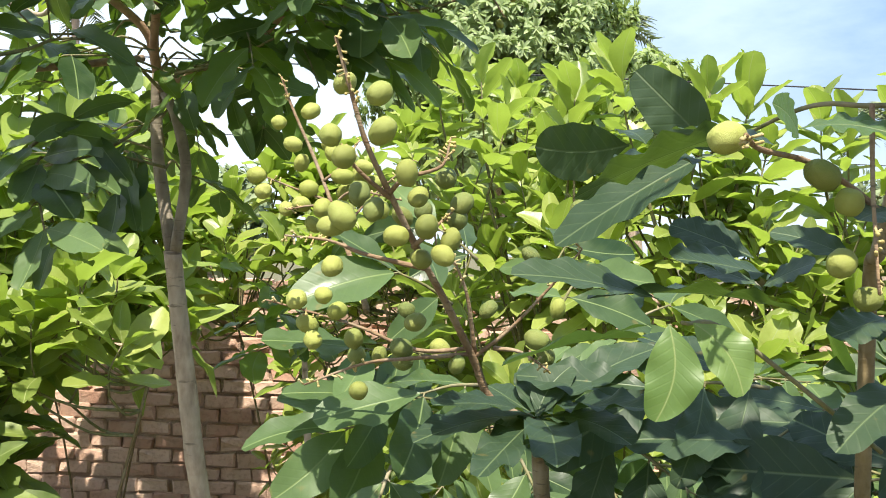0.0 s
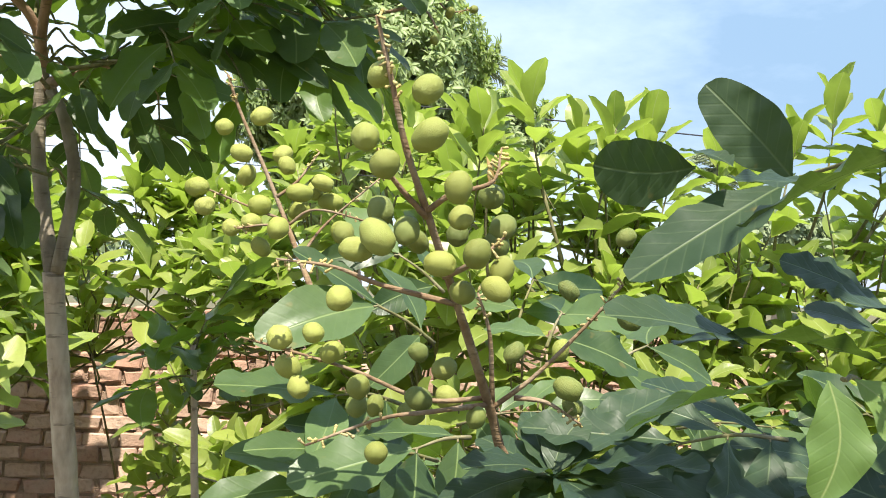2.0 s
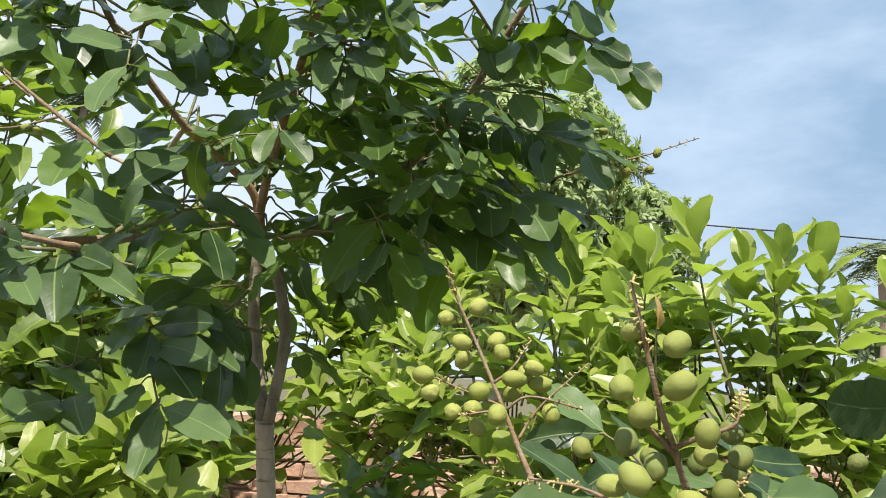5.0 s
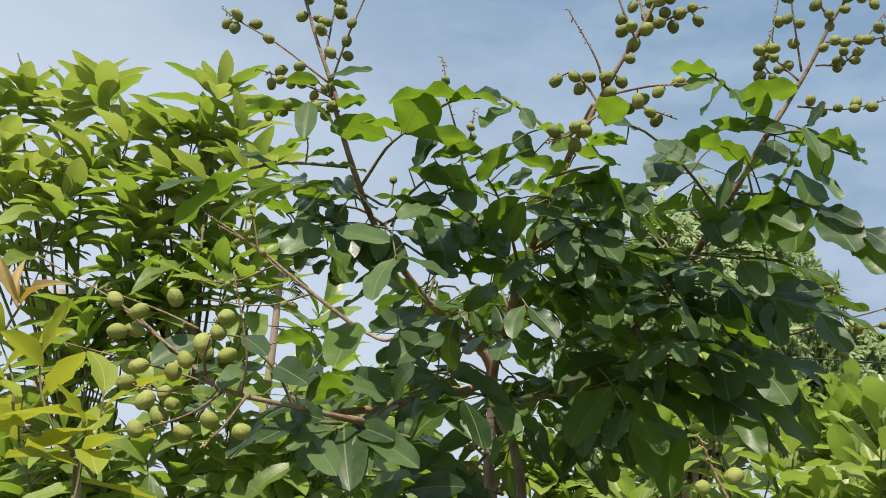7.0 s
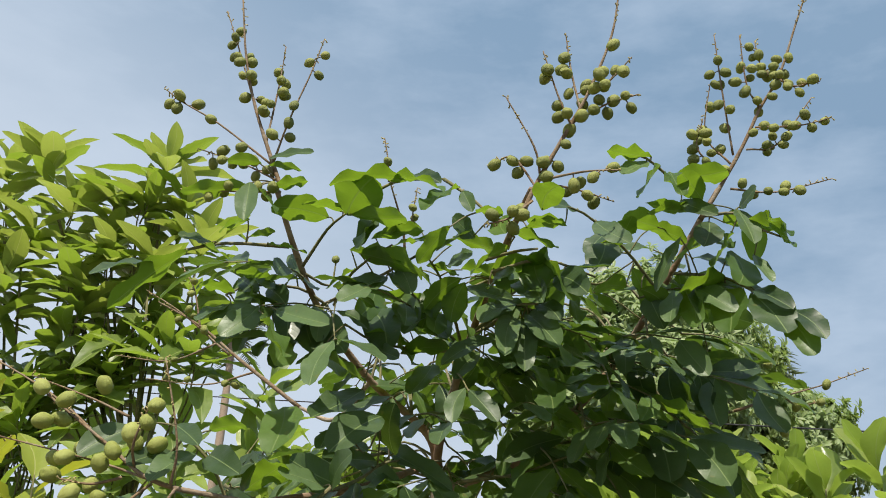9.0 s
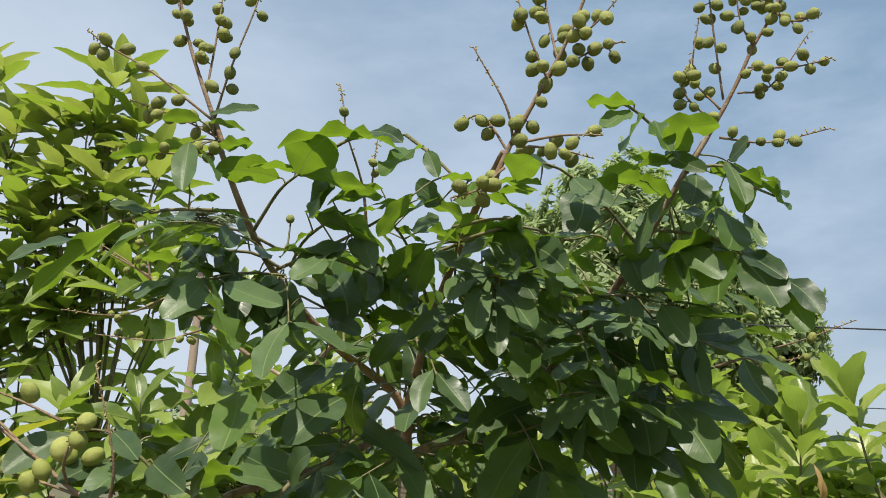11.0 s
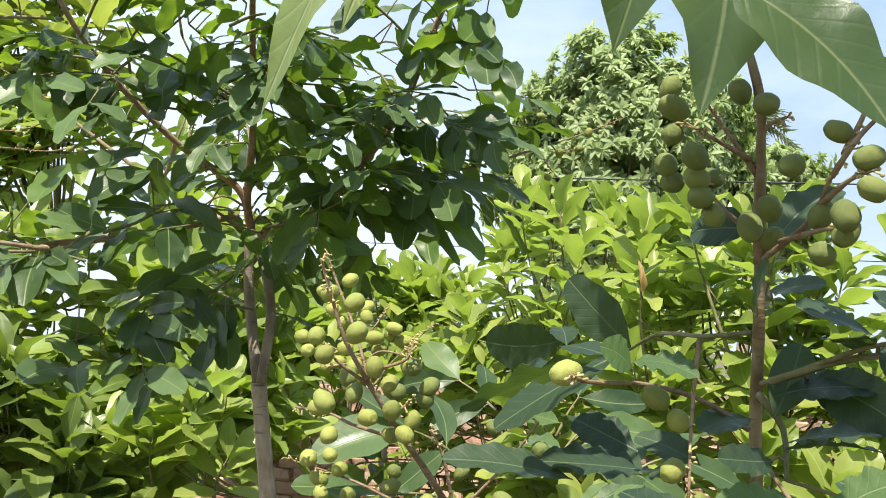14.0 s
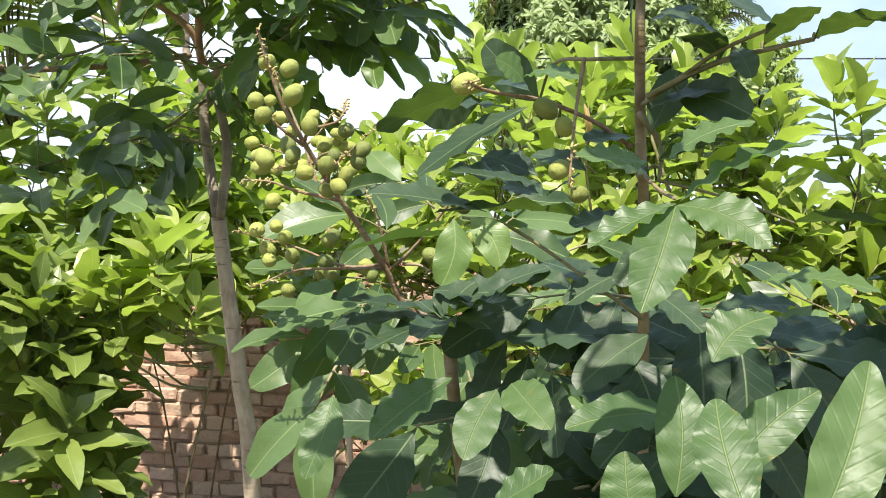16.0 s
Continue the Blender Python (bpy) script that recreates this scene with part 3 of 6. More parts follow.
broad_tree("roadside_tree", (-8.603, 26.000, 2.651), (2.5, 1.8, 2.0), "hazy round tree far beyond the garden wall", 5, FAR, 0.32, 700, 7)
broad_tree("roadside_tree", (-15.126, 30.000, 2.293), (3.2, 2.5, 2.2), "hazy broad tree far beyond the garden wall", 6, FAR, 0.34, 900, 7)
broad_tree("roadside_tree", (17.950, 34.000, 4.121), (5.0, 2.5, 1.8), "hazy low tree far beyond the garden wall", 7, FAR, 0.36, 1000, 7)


def palm_tree(head, size, label, seed):
    foot = (head[0] - 0.3, head[1], GROUND)
    tree = Plant("palm_tree", foot, label, "palm", seed, shown=0)
    rng, h = tree.rng, Vector(head)
    tree.stem("trunk", [foot, Vector(foot).lerp(h, 0.5) + Vector((0.2, 0, 0)), head], 0.17, 0.11, PALE_BARK)
    for i in range(18):
        a = 6.28 * i / 18 + rng.uniform(-0.2, 0.2)
        lift = rng.uniform(-0.4, 1.1)
        d = Vector((math.cos(a), math.sin(a), lift)).normalized()
        line = smooth_line([h, h + d * size * 0.5, h + d * size * 0.95 + Vector((0, 0, -0.35 * size))], 6)
        bm = bmesh.new()
        tube(bm, line, 0.035, 0.01, 5)
        for j, p in enumerate(line[1:]):
            for side in (-1, 1):
                for m in range(2):
                    s = d.cross(Vector((0, 0, 1))).normalized() * side
                    tip = p + s * size * 0.26 + d * size * 0.14 + Vector((0, 0, -size * rng.uniform(0.05, 0.2)))
                    tube(bm, [p + d * size * 0.06 * m, tip + d * size * 0.06 * m], 0.028, 0.004, 3)
        tree.own(part("frond", bm, LEAF_FAR, None))
    return tree.done()


palm_tree((3.330, 24.000, 7.850), 1.3, "coconut palm standing beyond the mango tree", 1)
palm_tree((-13.032, 26.000, 9.587), 1.3, "coconut palm far behind the trees", 2)
palm_tree((11.877, 26.000, 5.773), 1.4, "coconut palm far beyond the shrubs", 3)


def utility_pole(x, y, top):
    bm = bmesh.new()
    tube(bm, [Vector((x, y, GROUND)), Vector((x, y, top + 0.3))], 0.09, 0.07, 10)
    return tagged(part("utility_pole", bm, PALE_BARK, None), "slim grey pole carrying the overhead power cables", "pole")


def cable(a, b, label, r=0.0065):
    """A cable between two poles, slightly slack."""
    bm = bmesh.new()
    a, b = Vector(a), Vector(b)
    tube(bm, [a.lerp(b, i / 24) + Vector((0, 0, -0.04 * 4 * (i / 24) * (1 - i / 24))) for i in range(25)], r, r, 6)
    return tagged(part("power_cable", bm, WIRE, None), label, "cable")


# the upper cable runs through (2, 7.36, 3.20) and (7, 6.40, 2.84)
cable((-8.0, 9.28, 3.88), (13.0, 5.25, 2.37), "black overhead power cable crossing the sky")
cable((-8.0, 9.28, 3.06), (13.0, 5.25, 1.95), "thin lower overhead power cable", 0.004)
utility_pole(-8.0, 9.36, 3.9)
utility_pole(13.0, 5.33, 2.5)

# ---- tall fruiting longan tree ----
A = Plant("longan_tree", (-0.44, 1.80, GROUND), "slender grey-brown longan tree with dark glossy leaves and upright fruit clusters", "tree", 11)
FORK = (-0.557, 1.700, 1.935)
A.stem("trunk", [(-0.44, 1.80, GROUND), (-0.479, 1.780, 0.962), (-0.499, 1.750, 1.237), (-0.517, 1.720, 1.452), (-0.533, 1.700, 1.629)], 0.021, 0.017, sides=14)
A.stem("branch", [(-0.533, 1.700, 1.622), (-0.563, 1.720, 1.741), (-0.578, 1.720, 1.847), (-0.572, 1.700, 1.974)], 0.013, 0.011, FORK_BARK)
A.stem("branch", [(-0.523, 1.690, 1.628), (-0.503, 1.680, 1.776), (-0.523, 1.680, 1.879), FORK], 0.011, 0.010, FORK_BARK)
LIMB_R = [FORK, (-0.549, 1.700, 1.954), (-0.397, 1.680, 2.017), (-0.312, 1.660, 2.091), (-0.207, 1.620, 2.211), (-0.130, 1.520, 2.310), (-0.066, 1.460, 2.411), (-0.032, 1.420, 2.459)]
LIMB_C = [(-0.572, 1.700, 1.974), (-0.564, 1.660, 2.036), (-0.507, 1.550, 2.168), (-0.444, 1.400, 2.245), (-0.379, 1.250, 2.311), (-0.337, 1.160, 2.346)]
LIMB_L = [(-0.572, 1.700, 1.974), (-0.589, 1.660, 2.056), (-0.683, 1.550, 2.137), (-0.750, 1.420, 2.234), (-0.762, 1.290, 2.306), (-0.781, 1.210, 2.399)]
A.stem("branch", LIMB_R, 0.0105, 0.0042, LIMB, 10)
A.stem("branch", LIMB_C, 0.0095, 0.0042, LIMB, 10)
A.stem("branch", LIMB_L, 0.009, 0.0042, LIMB, 10)

# fruit clusters over the crown
side = [[(-0.789, 1.200, 2.431), (-0.898, 1.200, 2.516), (-0.969, 1.190, 2.558), (-1.007, 1.180, 2.585)],
        [(-0.785, 1.200, 2.431), (-0.752, 1.170, 2.499), (-0.724, 1.170, 2.589), (-0.707, 1.170, 2.659)],
        [(-0.803, 1.200, 2.474), (-0.809, 1.230, 2.605), (-0.811, 1.240, 2.700)],
        [(-0.836, 1.200, 2.552), (-0.887, 1.230, 2.662), (-0.950, 1.250, 2.802)],
        [(-0.770, 1.200, 2.397), (-0.847, 1.210, 2.440), (-0.948, 1.230, 2.485)],
        [(-0.763, 1.200, 2.377), (-0.819, 1.170, 2.365), (-0.916, 1.150, 2.363)]]
pan = A.panicle([(-0.766, 1.200, 2.388), (-0.796, 1.200, 2.456), (-0.836, 1.200, 2.552), (-0.867, 1.200, 2.653), (-0.893, 1.200, 2.785)], side, 0.0042)
A.bear(pan, side, 7)
A.bear(pan, [[(-0.813, 1.200, 2.504), (-0.856, 1.200, 2.615), (-0.868, 1.200, 2.666)]], 7)
side = [[(-0.321, 1.140, 2.352), (-0.330, 1.120, 2.397), (-0.372, 1.100, 2.474)],
        [(-0.274, 1.140, 2.439), (-0.295, 1.130, 2.490), (-0.318, 1.120, 2.567)],
        [(-0.261, 1.140, 2.468), (-0.276, 1.160, 2.550), (-0.286, 1.170, 2.634)],
        [(-0.247, 1.140, 2.497), (-0.214, 1.120, 2.507), (-0.182, 1.110, 2.538)],
        [(-0.265, 1.140, 2.448), (-0.224, 1.160, 2.487), (-0.172, 1.170, 2.509)],
        [(-0.325, 1.140, 2.349), (-0.256, 1.120, 2.351), (-0.203, 1.100, 2.341)],
        [(-0.326, 1.140, 2.335), (-0.366, 1.150, 2.396), (-0.403, 1.160, 2.387)],
        [(-0.318, 1.160, 2.354), (-0.271, 1.240, 2.380), (-0.214, 1.300, 2.385)],
        [(-0.333, 1.140, 2.316), (-0.364, 1.120, 2.280), (-0.398, 1.100, 2.262)]]
pan = A.panicle([(-0.350, 1.140, 2.289), (-0.325, 1.140, 2.349), (-0.278, 1.140, 2.439), (-0.247, 1.140, 2.503), (-0.211, 1.140, 2.604), (-0.196, 1.140, 2.707)], side, 0.0042)
A.bear(pan, side[1:], 5)
A.bear(pan, [[(-0.278, 1.140, 2.429), (-0.247, 1.140, 2.503), (-0.202, 1.140, 2.630)], [(-0.316, 1.140, 2.363), (-0.274, 1.140, 2.449)]], 5)
side = [[(-0.002, 1.420, 2.526), (-0.016, 1.400, 2.663), (-0.023, 1.390, 2.768)],
        [(-0.008, 1.420, 2.509), (-0.045, 1.440, 2.581), (-0.031, 1.440, 2.690)],
        [(-0.019, 1.420, 2.487), (-0.065, 1.400, 2.531), (-0.053, 1.390, 2.588)],
        [(0.040, 1.420, 2.581), (0.110, 1.400, 2.569), (0.163, 1.390, 2.576)],
        [(0.022, 1.420, 2.536), (0.080, 1.450, 2.560), (0.154, 1.470, 2.667)],
        [(-0.011, 1.420, 2.459), (0.059, 1.400, 2.440), (0.149, 1.380, 2.452)],
        [(0.052, 1.420, 2.621), (0.029, 1.400, 2.658), (0.022, 1.390, 2.762)],
        [(0.083, 1.420, 2.678), (0.063, 1.440, 2.730), (0.057, 1.440, 2.781)],
        [(0.086, 1.420, 2.684), (0.108, 1.400, 2.651), (0.152, 1.390, 2.652)]]
pan = A.panicle([(-0.066, 1.420, 2.401), (-0.024, 1.420, 2.471), (0.018, 1.420, 2.548), (0.052, 1.420, 2.621), (0.091, 1.420, 2.689), (0.129, 1.420, 2.797), (0.155, 1.420, 2.870)], side, 0.0042)
A.bear(pan, side, 7)
A.bear(pan, [[(0.041, 1.420, 2.598), (0.086, 1.420, 2.690), (0.122, 1.420, 2.772)]], 6)
side = [[(-0.792, 1.000, 1.878), (-0.883, 1.000, 1.901), (-1.039, 0.990, 1.931)],
        [(-0.860, 1.000, 1.917), (-0.980, 1.020, 1.992), (-1.158, 1.040, 2.073)],
        [(-0.766, 1.000, 1.871), (-0.756, 0.980, 1.924), (-0.786, 0.970, 2.029)],
        [(-0.820, 1.000, 1.892), (-0.803, 0.960, 1.919), (-0.782, 0.950, 1.970)],
        [(-0.835, 1.000, 1.880), (-0.864, 0.980, 1.869), (-0.902, 0.970, 1.873)],
        [(-0.792, 1.000, 1.874), (-0.819, 0.970, 1.840), (-0.876, 0.950, 1.814)],
        [(-0.758, 1.000, 1.869), (-0.773, 0.980, 1.829), (-0.794, 0.970, 1.799)],
        [(-0.872, 1.050, 1.967), (-0.933, 1.050, 1.991), (-1.038, 1.050, 2.024)]]
pan = A.panicle([(-0.633, 1.100, 1.855), (-0.705, 1.030, 1.863), (-0.792, 1.000, 1.878), (-0.870, 1.000, 1.925), (-0.970, 1.000, 1.987)], side, 0.0042)
A.fruits(pan, [(-0.945, 0.970, 1.945), (-0.932, 0.990, 1.951), (-0.924, 0.980, 1.975), (-0.972, 0.990, 1.994), (-0.879, 0.990, 1.997), (-0.783, 0.950, 1.942), (-0.775, 0.950, 1.963), (-0.831, 1.010, 1.926), (-0.836, 0.970, 1.909), (-0.815, 0.970, 1.932), (-0.805, 1.020, 1.925), (-0.857, 0.980, 1.895), (-0.906, 1.010, 1.916), (-0.908, 0.980, 1.901), (-0.930, 0.990, 1.880), (-0.878, 0.960, 1.854), (-0.857, 0.990, 1.855), (-0.886, 1.010, 1.840), (-0.800, 0.990, 1.836), (-0.937, 1.000, 1.902), (-0.841, 1.000, 1.820), (-0.878, 0.950, 1.817), (-0.877, 1.000, 1.871), (-0.753, 0.990, 1.824)], FRUITS_PALE, 0.0235)
A.stem("branch", [(-0.586, 1.660, 1.994), (-0.652, 1.400, 1.918), (-0.720, 1.220, 1.877), (-0.633, 1.100, 1.855)], 0.007, 0.005, LIMB)
side = [[(-1.084, 1.750, 2.242), (-1.219, 1.750, 2.342), (-1.323, 1.750, 2.402)], [(-1.117, 1.750, 2.270), (-1.230, 1.750, 2.228), (-1.371, 1.750, 2.241)],
        [(-1.021, 1.750, 2.201), (-1.132, 1.750, 2.173), (-1.283, 1.750, 2.186)], [(-1.167, 1.750, 2.305), (-1.198, 1.750, 2.400), (-1.239, 1.750, 2.461)]]
pan = A.panicle([(-0.900, 1.750, 2.124), (-1.053, 1.750, 2.228), (-1.169, 1.750, 2.312), (-1.286, 1.750, 2.372)], side, 0.005)
A.bear(pan, side, 4, 0.018, 0.2, 0.9, FRUITS)

# small late clusters at the edge of the crown
side = [[(0.111, 1.720, 2.158), (0.175, 1.720, 2.178), (0.256, 1.720, 2.210)], [(0.100, 1.720, 2.152), (0.121, 1.710, 2.134), (0.161, 1.700, 2.141)]]
pan = A.panicle([(0.002, 1.700, 2.120), (0.067, 1.710, 2.137), (0.102, 1.720, 2.097)], side, 0.003)
A.fruits(pan, [(0.179, 1.720, 2.178), (0.161, 1.700, 2.139), (0.119, 1.710, 2.133), (0.094, 1.720, 2.083), (0.076, 1.730, 2.219)], FRUITS, 0.018)
side = [[(-0.606, 1.300, 2.439), (-0.612, 1.300, 2.486), (-0.621, 1.300, 2.528)], [(-0.571, 1.350, 2.358), (-0.571, 1.350, 2.398), (-0.566, 1.350, 2.450)]]
pan = A.panicle([(-0.585, 1.380, 2.303), (-0.588, 1.350, 2.370), (-0.604, 1.300, 2.439)], side, 0.003)
A.fruits(pan, [(-0.611, 1.300, 2.479), (-0.569, 1.340, 2.405), (-0.719, 1.380, 2.324), (-0.570, 1.360, 2.394)], FRUITS, 0.017)

# twigs that carry the late clusters
A.stem("branch", [smooth_line(LIMB_L, 6)[12], (-0.800, 1.700, 2.090), (-0.900, 1.750, 2.124)], 0.005, 0.004)
A.twig([smooth_line(LIMB_C, 6)[20], (-0.559, 1.420, 2.250), (-0.585, 1.380, 2.303)], 0.003, 0.002)
A.twig([smooth_line(LIMB_L, 6)[22], (-0.722, 1.370, 2.269), (-0.718, 1.380, 2.318)], 0.003, 0.0015)
A.twig([smooth_line(LIMB_R, 6)[14], (-0.051, 1.700, 2.106), (0.002, 1.700, 2.120)], 0.003, 0.0025)
# feathered leaves of the crown
for b, t, size, n in (
        ((-0.721, 1.380, 2.228), (-0.634, 1.180, 2.115), 0.105, 2), ((-0.714, 1.360, 2.222), (-0.798, 1.250, 2.192), 0.105, 3), ((-0.502, 1.420, 2.185), (-0.607, 1.250, 2.224), 0.110, 3),
        ((-0.174, 1.500, 2.283), (-0.082, 1.420, 2.274), 0.110, 3), ((-0.226, 1.550, 2.222), (-0.112, 1.450, 2.192), 0.115, 3), ((-0.743, 1.340, 2.259), (-0.766, 1.280, 2.270), 0.095, 2),
        ((-0.411, 1.350, 2.225), (-0.307, 1.250, 2.237), 0.110, 3), ((-0.499, 1.420, 2.122), (-0.435, 1.240, 2.050), 0.100, 1), ((-0.238, 1.600, 2.192), (0.013, 1.480, 2.111), 0.130, 5)):
    A.spray(b, t, size * 0.9, n, droop=0.28)
for b, t, size, n in (
        ((-0.702, 1.450, 2.150), (-0.752, 1.280, 2.144), 0.110, 3), ((-0.311, 1.640, 2.089), (-0.095, 1.500, 2.031), 0.13, 4), ((-0.369, 1.600, 2.034), (-0.297, 1.400, 1.928), 0.14, 3),
        ((-0.497, 1.600, 1.947), (-0.542, 1.280, 1.912), 0.13, 3), ((-0.486, 1.660, 1.980), (-0.289, 1.450, 1.914), 0.13, 3), ((-0.274, 1.600, 2.017), (-0.200, 1.450, 1.903), 0.13, 3),
        ((-0.257, 1.620, 2.056), (-0.104, 1.500, 1.964), 0.12, 4), ((-0.351, 1.600, 2.078), (-0.366, 1.400, 2.068), 0.12, 3)):
    A.spray(b, t, size * 0.9, n, droop=0.38, meshes=LONGAN + LONGAN_LIT)
# single leaves on the low side twigs
A.twig([FORK, (-0.590, 1.520, 1.995), (-0.637, 1.400, 1.972)], 0.004, 0.002)
A.twig([(-0.547, 1.660, 1.891), (-0.585, 1.520, 1.803), (-0.642, 1.420, 1.762)], 0.004, 0.002)
A.twig([(-0.522, 1.660, 1.966), (-0.404, 1.600, 1.976), (-0.281, 1.520, 2.008)], 0.004, 0.002)
for b, t, w in (
        ((-0.674, 1.460, 1.974), (-0.536, 1.360, 1.860), 0.046),
        ((-0.641, 1.480, 1.999), (-0.479, 1.380, 1.918), 0.044),
        ((-0.744, 1.460, 2.021), (-0.620, 1.360, 1.974), 0.032),
        ((-0.621, 1.540, 1.829), (-0.504, 1.440, 1.734), 0.042),
        ((-0.669, 1.460, 1.770), (-0.661, 1.360, 1.700), 0.038),
        ((-0.654, 1.460, 1.761), (-0.547, 1.360, 1.676), 0.040),
        ((-0.635, 1.490, 1.769), (-0.503, 1.390, 1.716), 0.038),
        ((-0.746, 1.460, 1.893), (-0.662, 1.360, 1.935), 0.036)):
    A.blade(b, t, w, (A.rng.uniform(-0.5, 0.5), -0.8, A.rng.uniform(0.3, 0.9)), LONGAN)
for b, t, w in (
        ((-0.636, 1.440, 1.670), (-0.639, 1.340, 1.582), 0.042),
        ((-0.641, 1.460, 1.647), (-0.614, 1.360, 1.562), 0.036),
        ((-0.568, 1.560, 1.823), (-0.575, 1.460, 1.720), 0.036),
        ((-0.599, 1.610, 1.787), (-0.524, 1.510, 1.661), 0.042),
        ((-0.637, 1.510, 1.653), (-0.494, 1.410, 1.621), 0.032),
        ((-0.691, 1.510, 1.802), (-0.541, 1.410, 1.776), 0.036),
        ((-0.754, 1.480, 1.775), (-0.638, 1.380, 1.800), 0.036)):
    A.blade(b, t, w, (A.rng.uniform(-0.5, 0.5), -0.8, A.rng.uniform(0.3, 0.9)), LONGAN)
for b, t, w in (
        ((-0.315, 1.610, 2.047), (-0.416, 1.510, 1.987), 0.048),
        ((-0.332, 1.610, 1.989), (-0.418, 1.510, 1.909), 0.046),
        ((-0.308, 1.560, 1.973), (-0.290, 1.460, 1.837), 0.050),
        ((-0.296, 1.580, 2.013), (-0.197, 1.480, 1.911), 0.046),
        ((-0.407, 1.640, 1.926), (-0.333, 1.540, 1.792), 0.036),
        ((-0.498, 1.660, 1.902), (-0.406, 1.560, 1.808), 0.018),
        ((-0.230, 1.560, 2.019), (-0.085, 1.460, 1.920), 0.050),
        ((-0.184, 1.580, 2.035), (-0.044, 1.480, 1.868), 0.030)):
    A.blade(b, t, w, (A.rng.uniform(-0.5, 0.5), -0.8, A.rng.uniform(0.3, 0.9)), LONGAN)
for b, t, w in (
        ((-0.554, 1.560, 1.894), (-0.617, 1.460, 1.847), 0.040),):
    A.blade(b, t, w, (A.rng.uniform(-0.5, 0.5), -0.8, A.rng.uniform(0.3, 0.9)), LONGAN)
# dark leaves hanging below the limbs, mixed with the paler lit copy
for b, t in (
        ((-0.555, 1.700, 2.168), (-0.625, 1.510, 2.099)),
        ((-0.518, 1.700, 2.144), (-0.419, 1.590, 2.055)),
        ((-0.484, 1.700, 2.217), (-0.351, 1.540, 2.132)),
        ((-0.432, 1.700, 2.029), (-0.481, 1.600, 1.926)),
        ((-0.387, 1.700, 2.076), (-0.293, 1.610, 1.987)),
        ((-0.320, 1.700, 2.123), (-0.229, 1.470, 2.017)),
        ((-0.275, 1.700, 2.171), (-0.162, 1.450, 2.092)),
        ((-0.252, 1.700, 2.194), (-0.148, 1.660, 2.074))):
    A.spray(b, t, 0.105, 3, up=(A.rng.uniform(-0.6, 0.6), -0.6, 1), droop=A.rng.uniform(0.15, 0.45), meshes=LONGAN + LONGAN_LIT)
# leaves over the top of the crown, on side twigs of the limbs
limbs = [smooth_line(l, 6) for l in (LIMB_R, LIMB_C, LIMB_L)]
for i in range(10):
    line = limbs[(0, 0, 1, 1, 1, 2)[i % 6]]
    root = line[A.rng.randrange(int(len(line) * 0.36), int(len(line) * 0.86))]
    d = Vector((A.rng.uniform(-1, 1), A.rng.uniform(0.0, 1.0), A.rng.uniform(-0.10, 0.40))).normalized()
    b = root + d * A.rng.uniform(0.02, 0.08)
    p = b + (d + Vector((0, 0, -0.2))).normalized() * A.rng.uniform(0.13, 0.20)
    p.z = min(p.z, 2.30 + A.rng.uniform(-0.08, 0.03))
    A.twig([root, (root + b) / 2 + Vector((0, 0, 0.008)), b], 0.0024, 0.002)
    A.spray(b, p, A.rng.uniform(0.11, 0.14), 3, up=(A.rng.uniform(-0.4, 0.4), -0.6, 0.9), droop=A.rng.uniform(0.05, 0.30))
# leaves at the back of the crown, behind the limbs
A.wood += [p for l in limbs for p in l] + smooth_line([FORK, (-0.57, 1.72, 1.80), (-0.533, 1.70, 1.63)], 6)
for i in range(56):
    if i >= 46:
        p = Vector((A.rng.uniform(-0.66, -0.38), A.rng.uniform(1.74, 1.92), A.rng.uniform(1.92, 2.10)))
    elif i < 38:
        p = Vector((A.rng.uniform(-0.72, -0.08), A.rng.uniform(1.50, 1.84), A.rng.uniform(1.94, 2.32)))
        p.z = max(p.z, 2.02 + 0.35 * max(p.x + 0.35, 0))
    else:
        p = Vector((A.rng.uniform(-0.90, -0.52), A.rng.uniform(1.74, 1.90), A.rng.uniform(1.70, 1.98)))
    root = min(A.wood, key=lambda q: (q - p).length)
    d = Vector((p.x - root.x, p.y - root.y, 0.25 * (p.z - root.z)))
    d = (d.normalized() + Vector((A.rng.uniform(-0.5, 0.5), A.rng.uniform(-0.5, 0.5), A.rng.uniform(-0.4, 0.2)))).normalized()
    A.twig([root, root.lerp(p, 0.5) + Vector((0, 0, 0.03)), p], 0.0030, 0.002)
    A.spray(p, p + d * A.rng.uniform(0.12, 0.19), A.rng.uniform(0.088, 0.112), 3, up=(A.rng.uniform(-0.5, 0.5), A.rng.uniform(-0.35, 0.25), 1), droop=A.rng.uniform(0.05, 0.35))
A.carry([(-0.766, 1.27, 2.305), (-0.859, 1.22, 2.294), (-0.905, 1.15, 2.25), (-0.927, 1.12, 2.221)])
A.carry([(-0.749, 1.3, 2.281), (-0.7, 1.27, 2.336), (-0.662, 1.25, 2.356)])
A.carry([(-0.662, 1.25, 2.356), (-0.582, 1.24, 2.406), (-0.495, 1.25, 2.414)])
A.carry([(-0.495, 1.25, 2.414), (-0.446, 1.22, 2.367), (-0.409, 1.2, 2.325), (-0.366, 1.2, 2.283)])
A.carry([(-0.732, 1.4, 2.241), (-0.777, 1.36, 2.262), (-0.842, 1.3, 2.246), (-0.87, 1.27, 2.219)])
A.carry([(-0.743, 1.4, 2.242), (-0.636, 1.33, 2.26), (-0.552, 1.28, 2.281), (-0.497, 1.25, 2.299)])
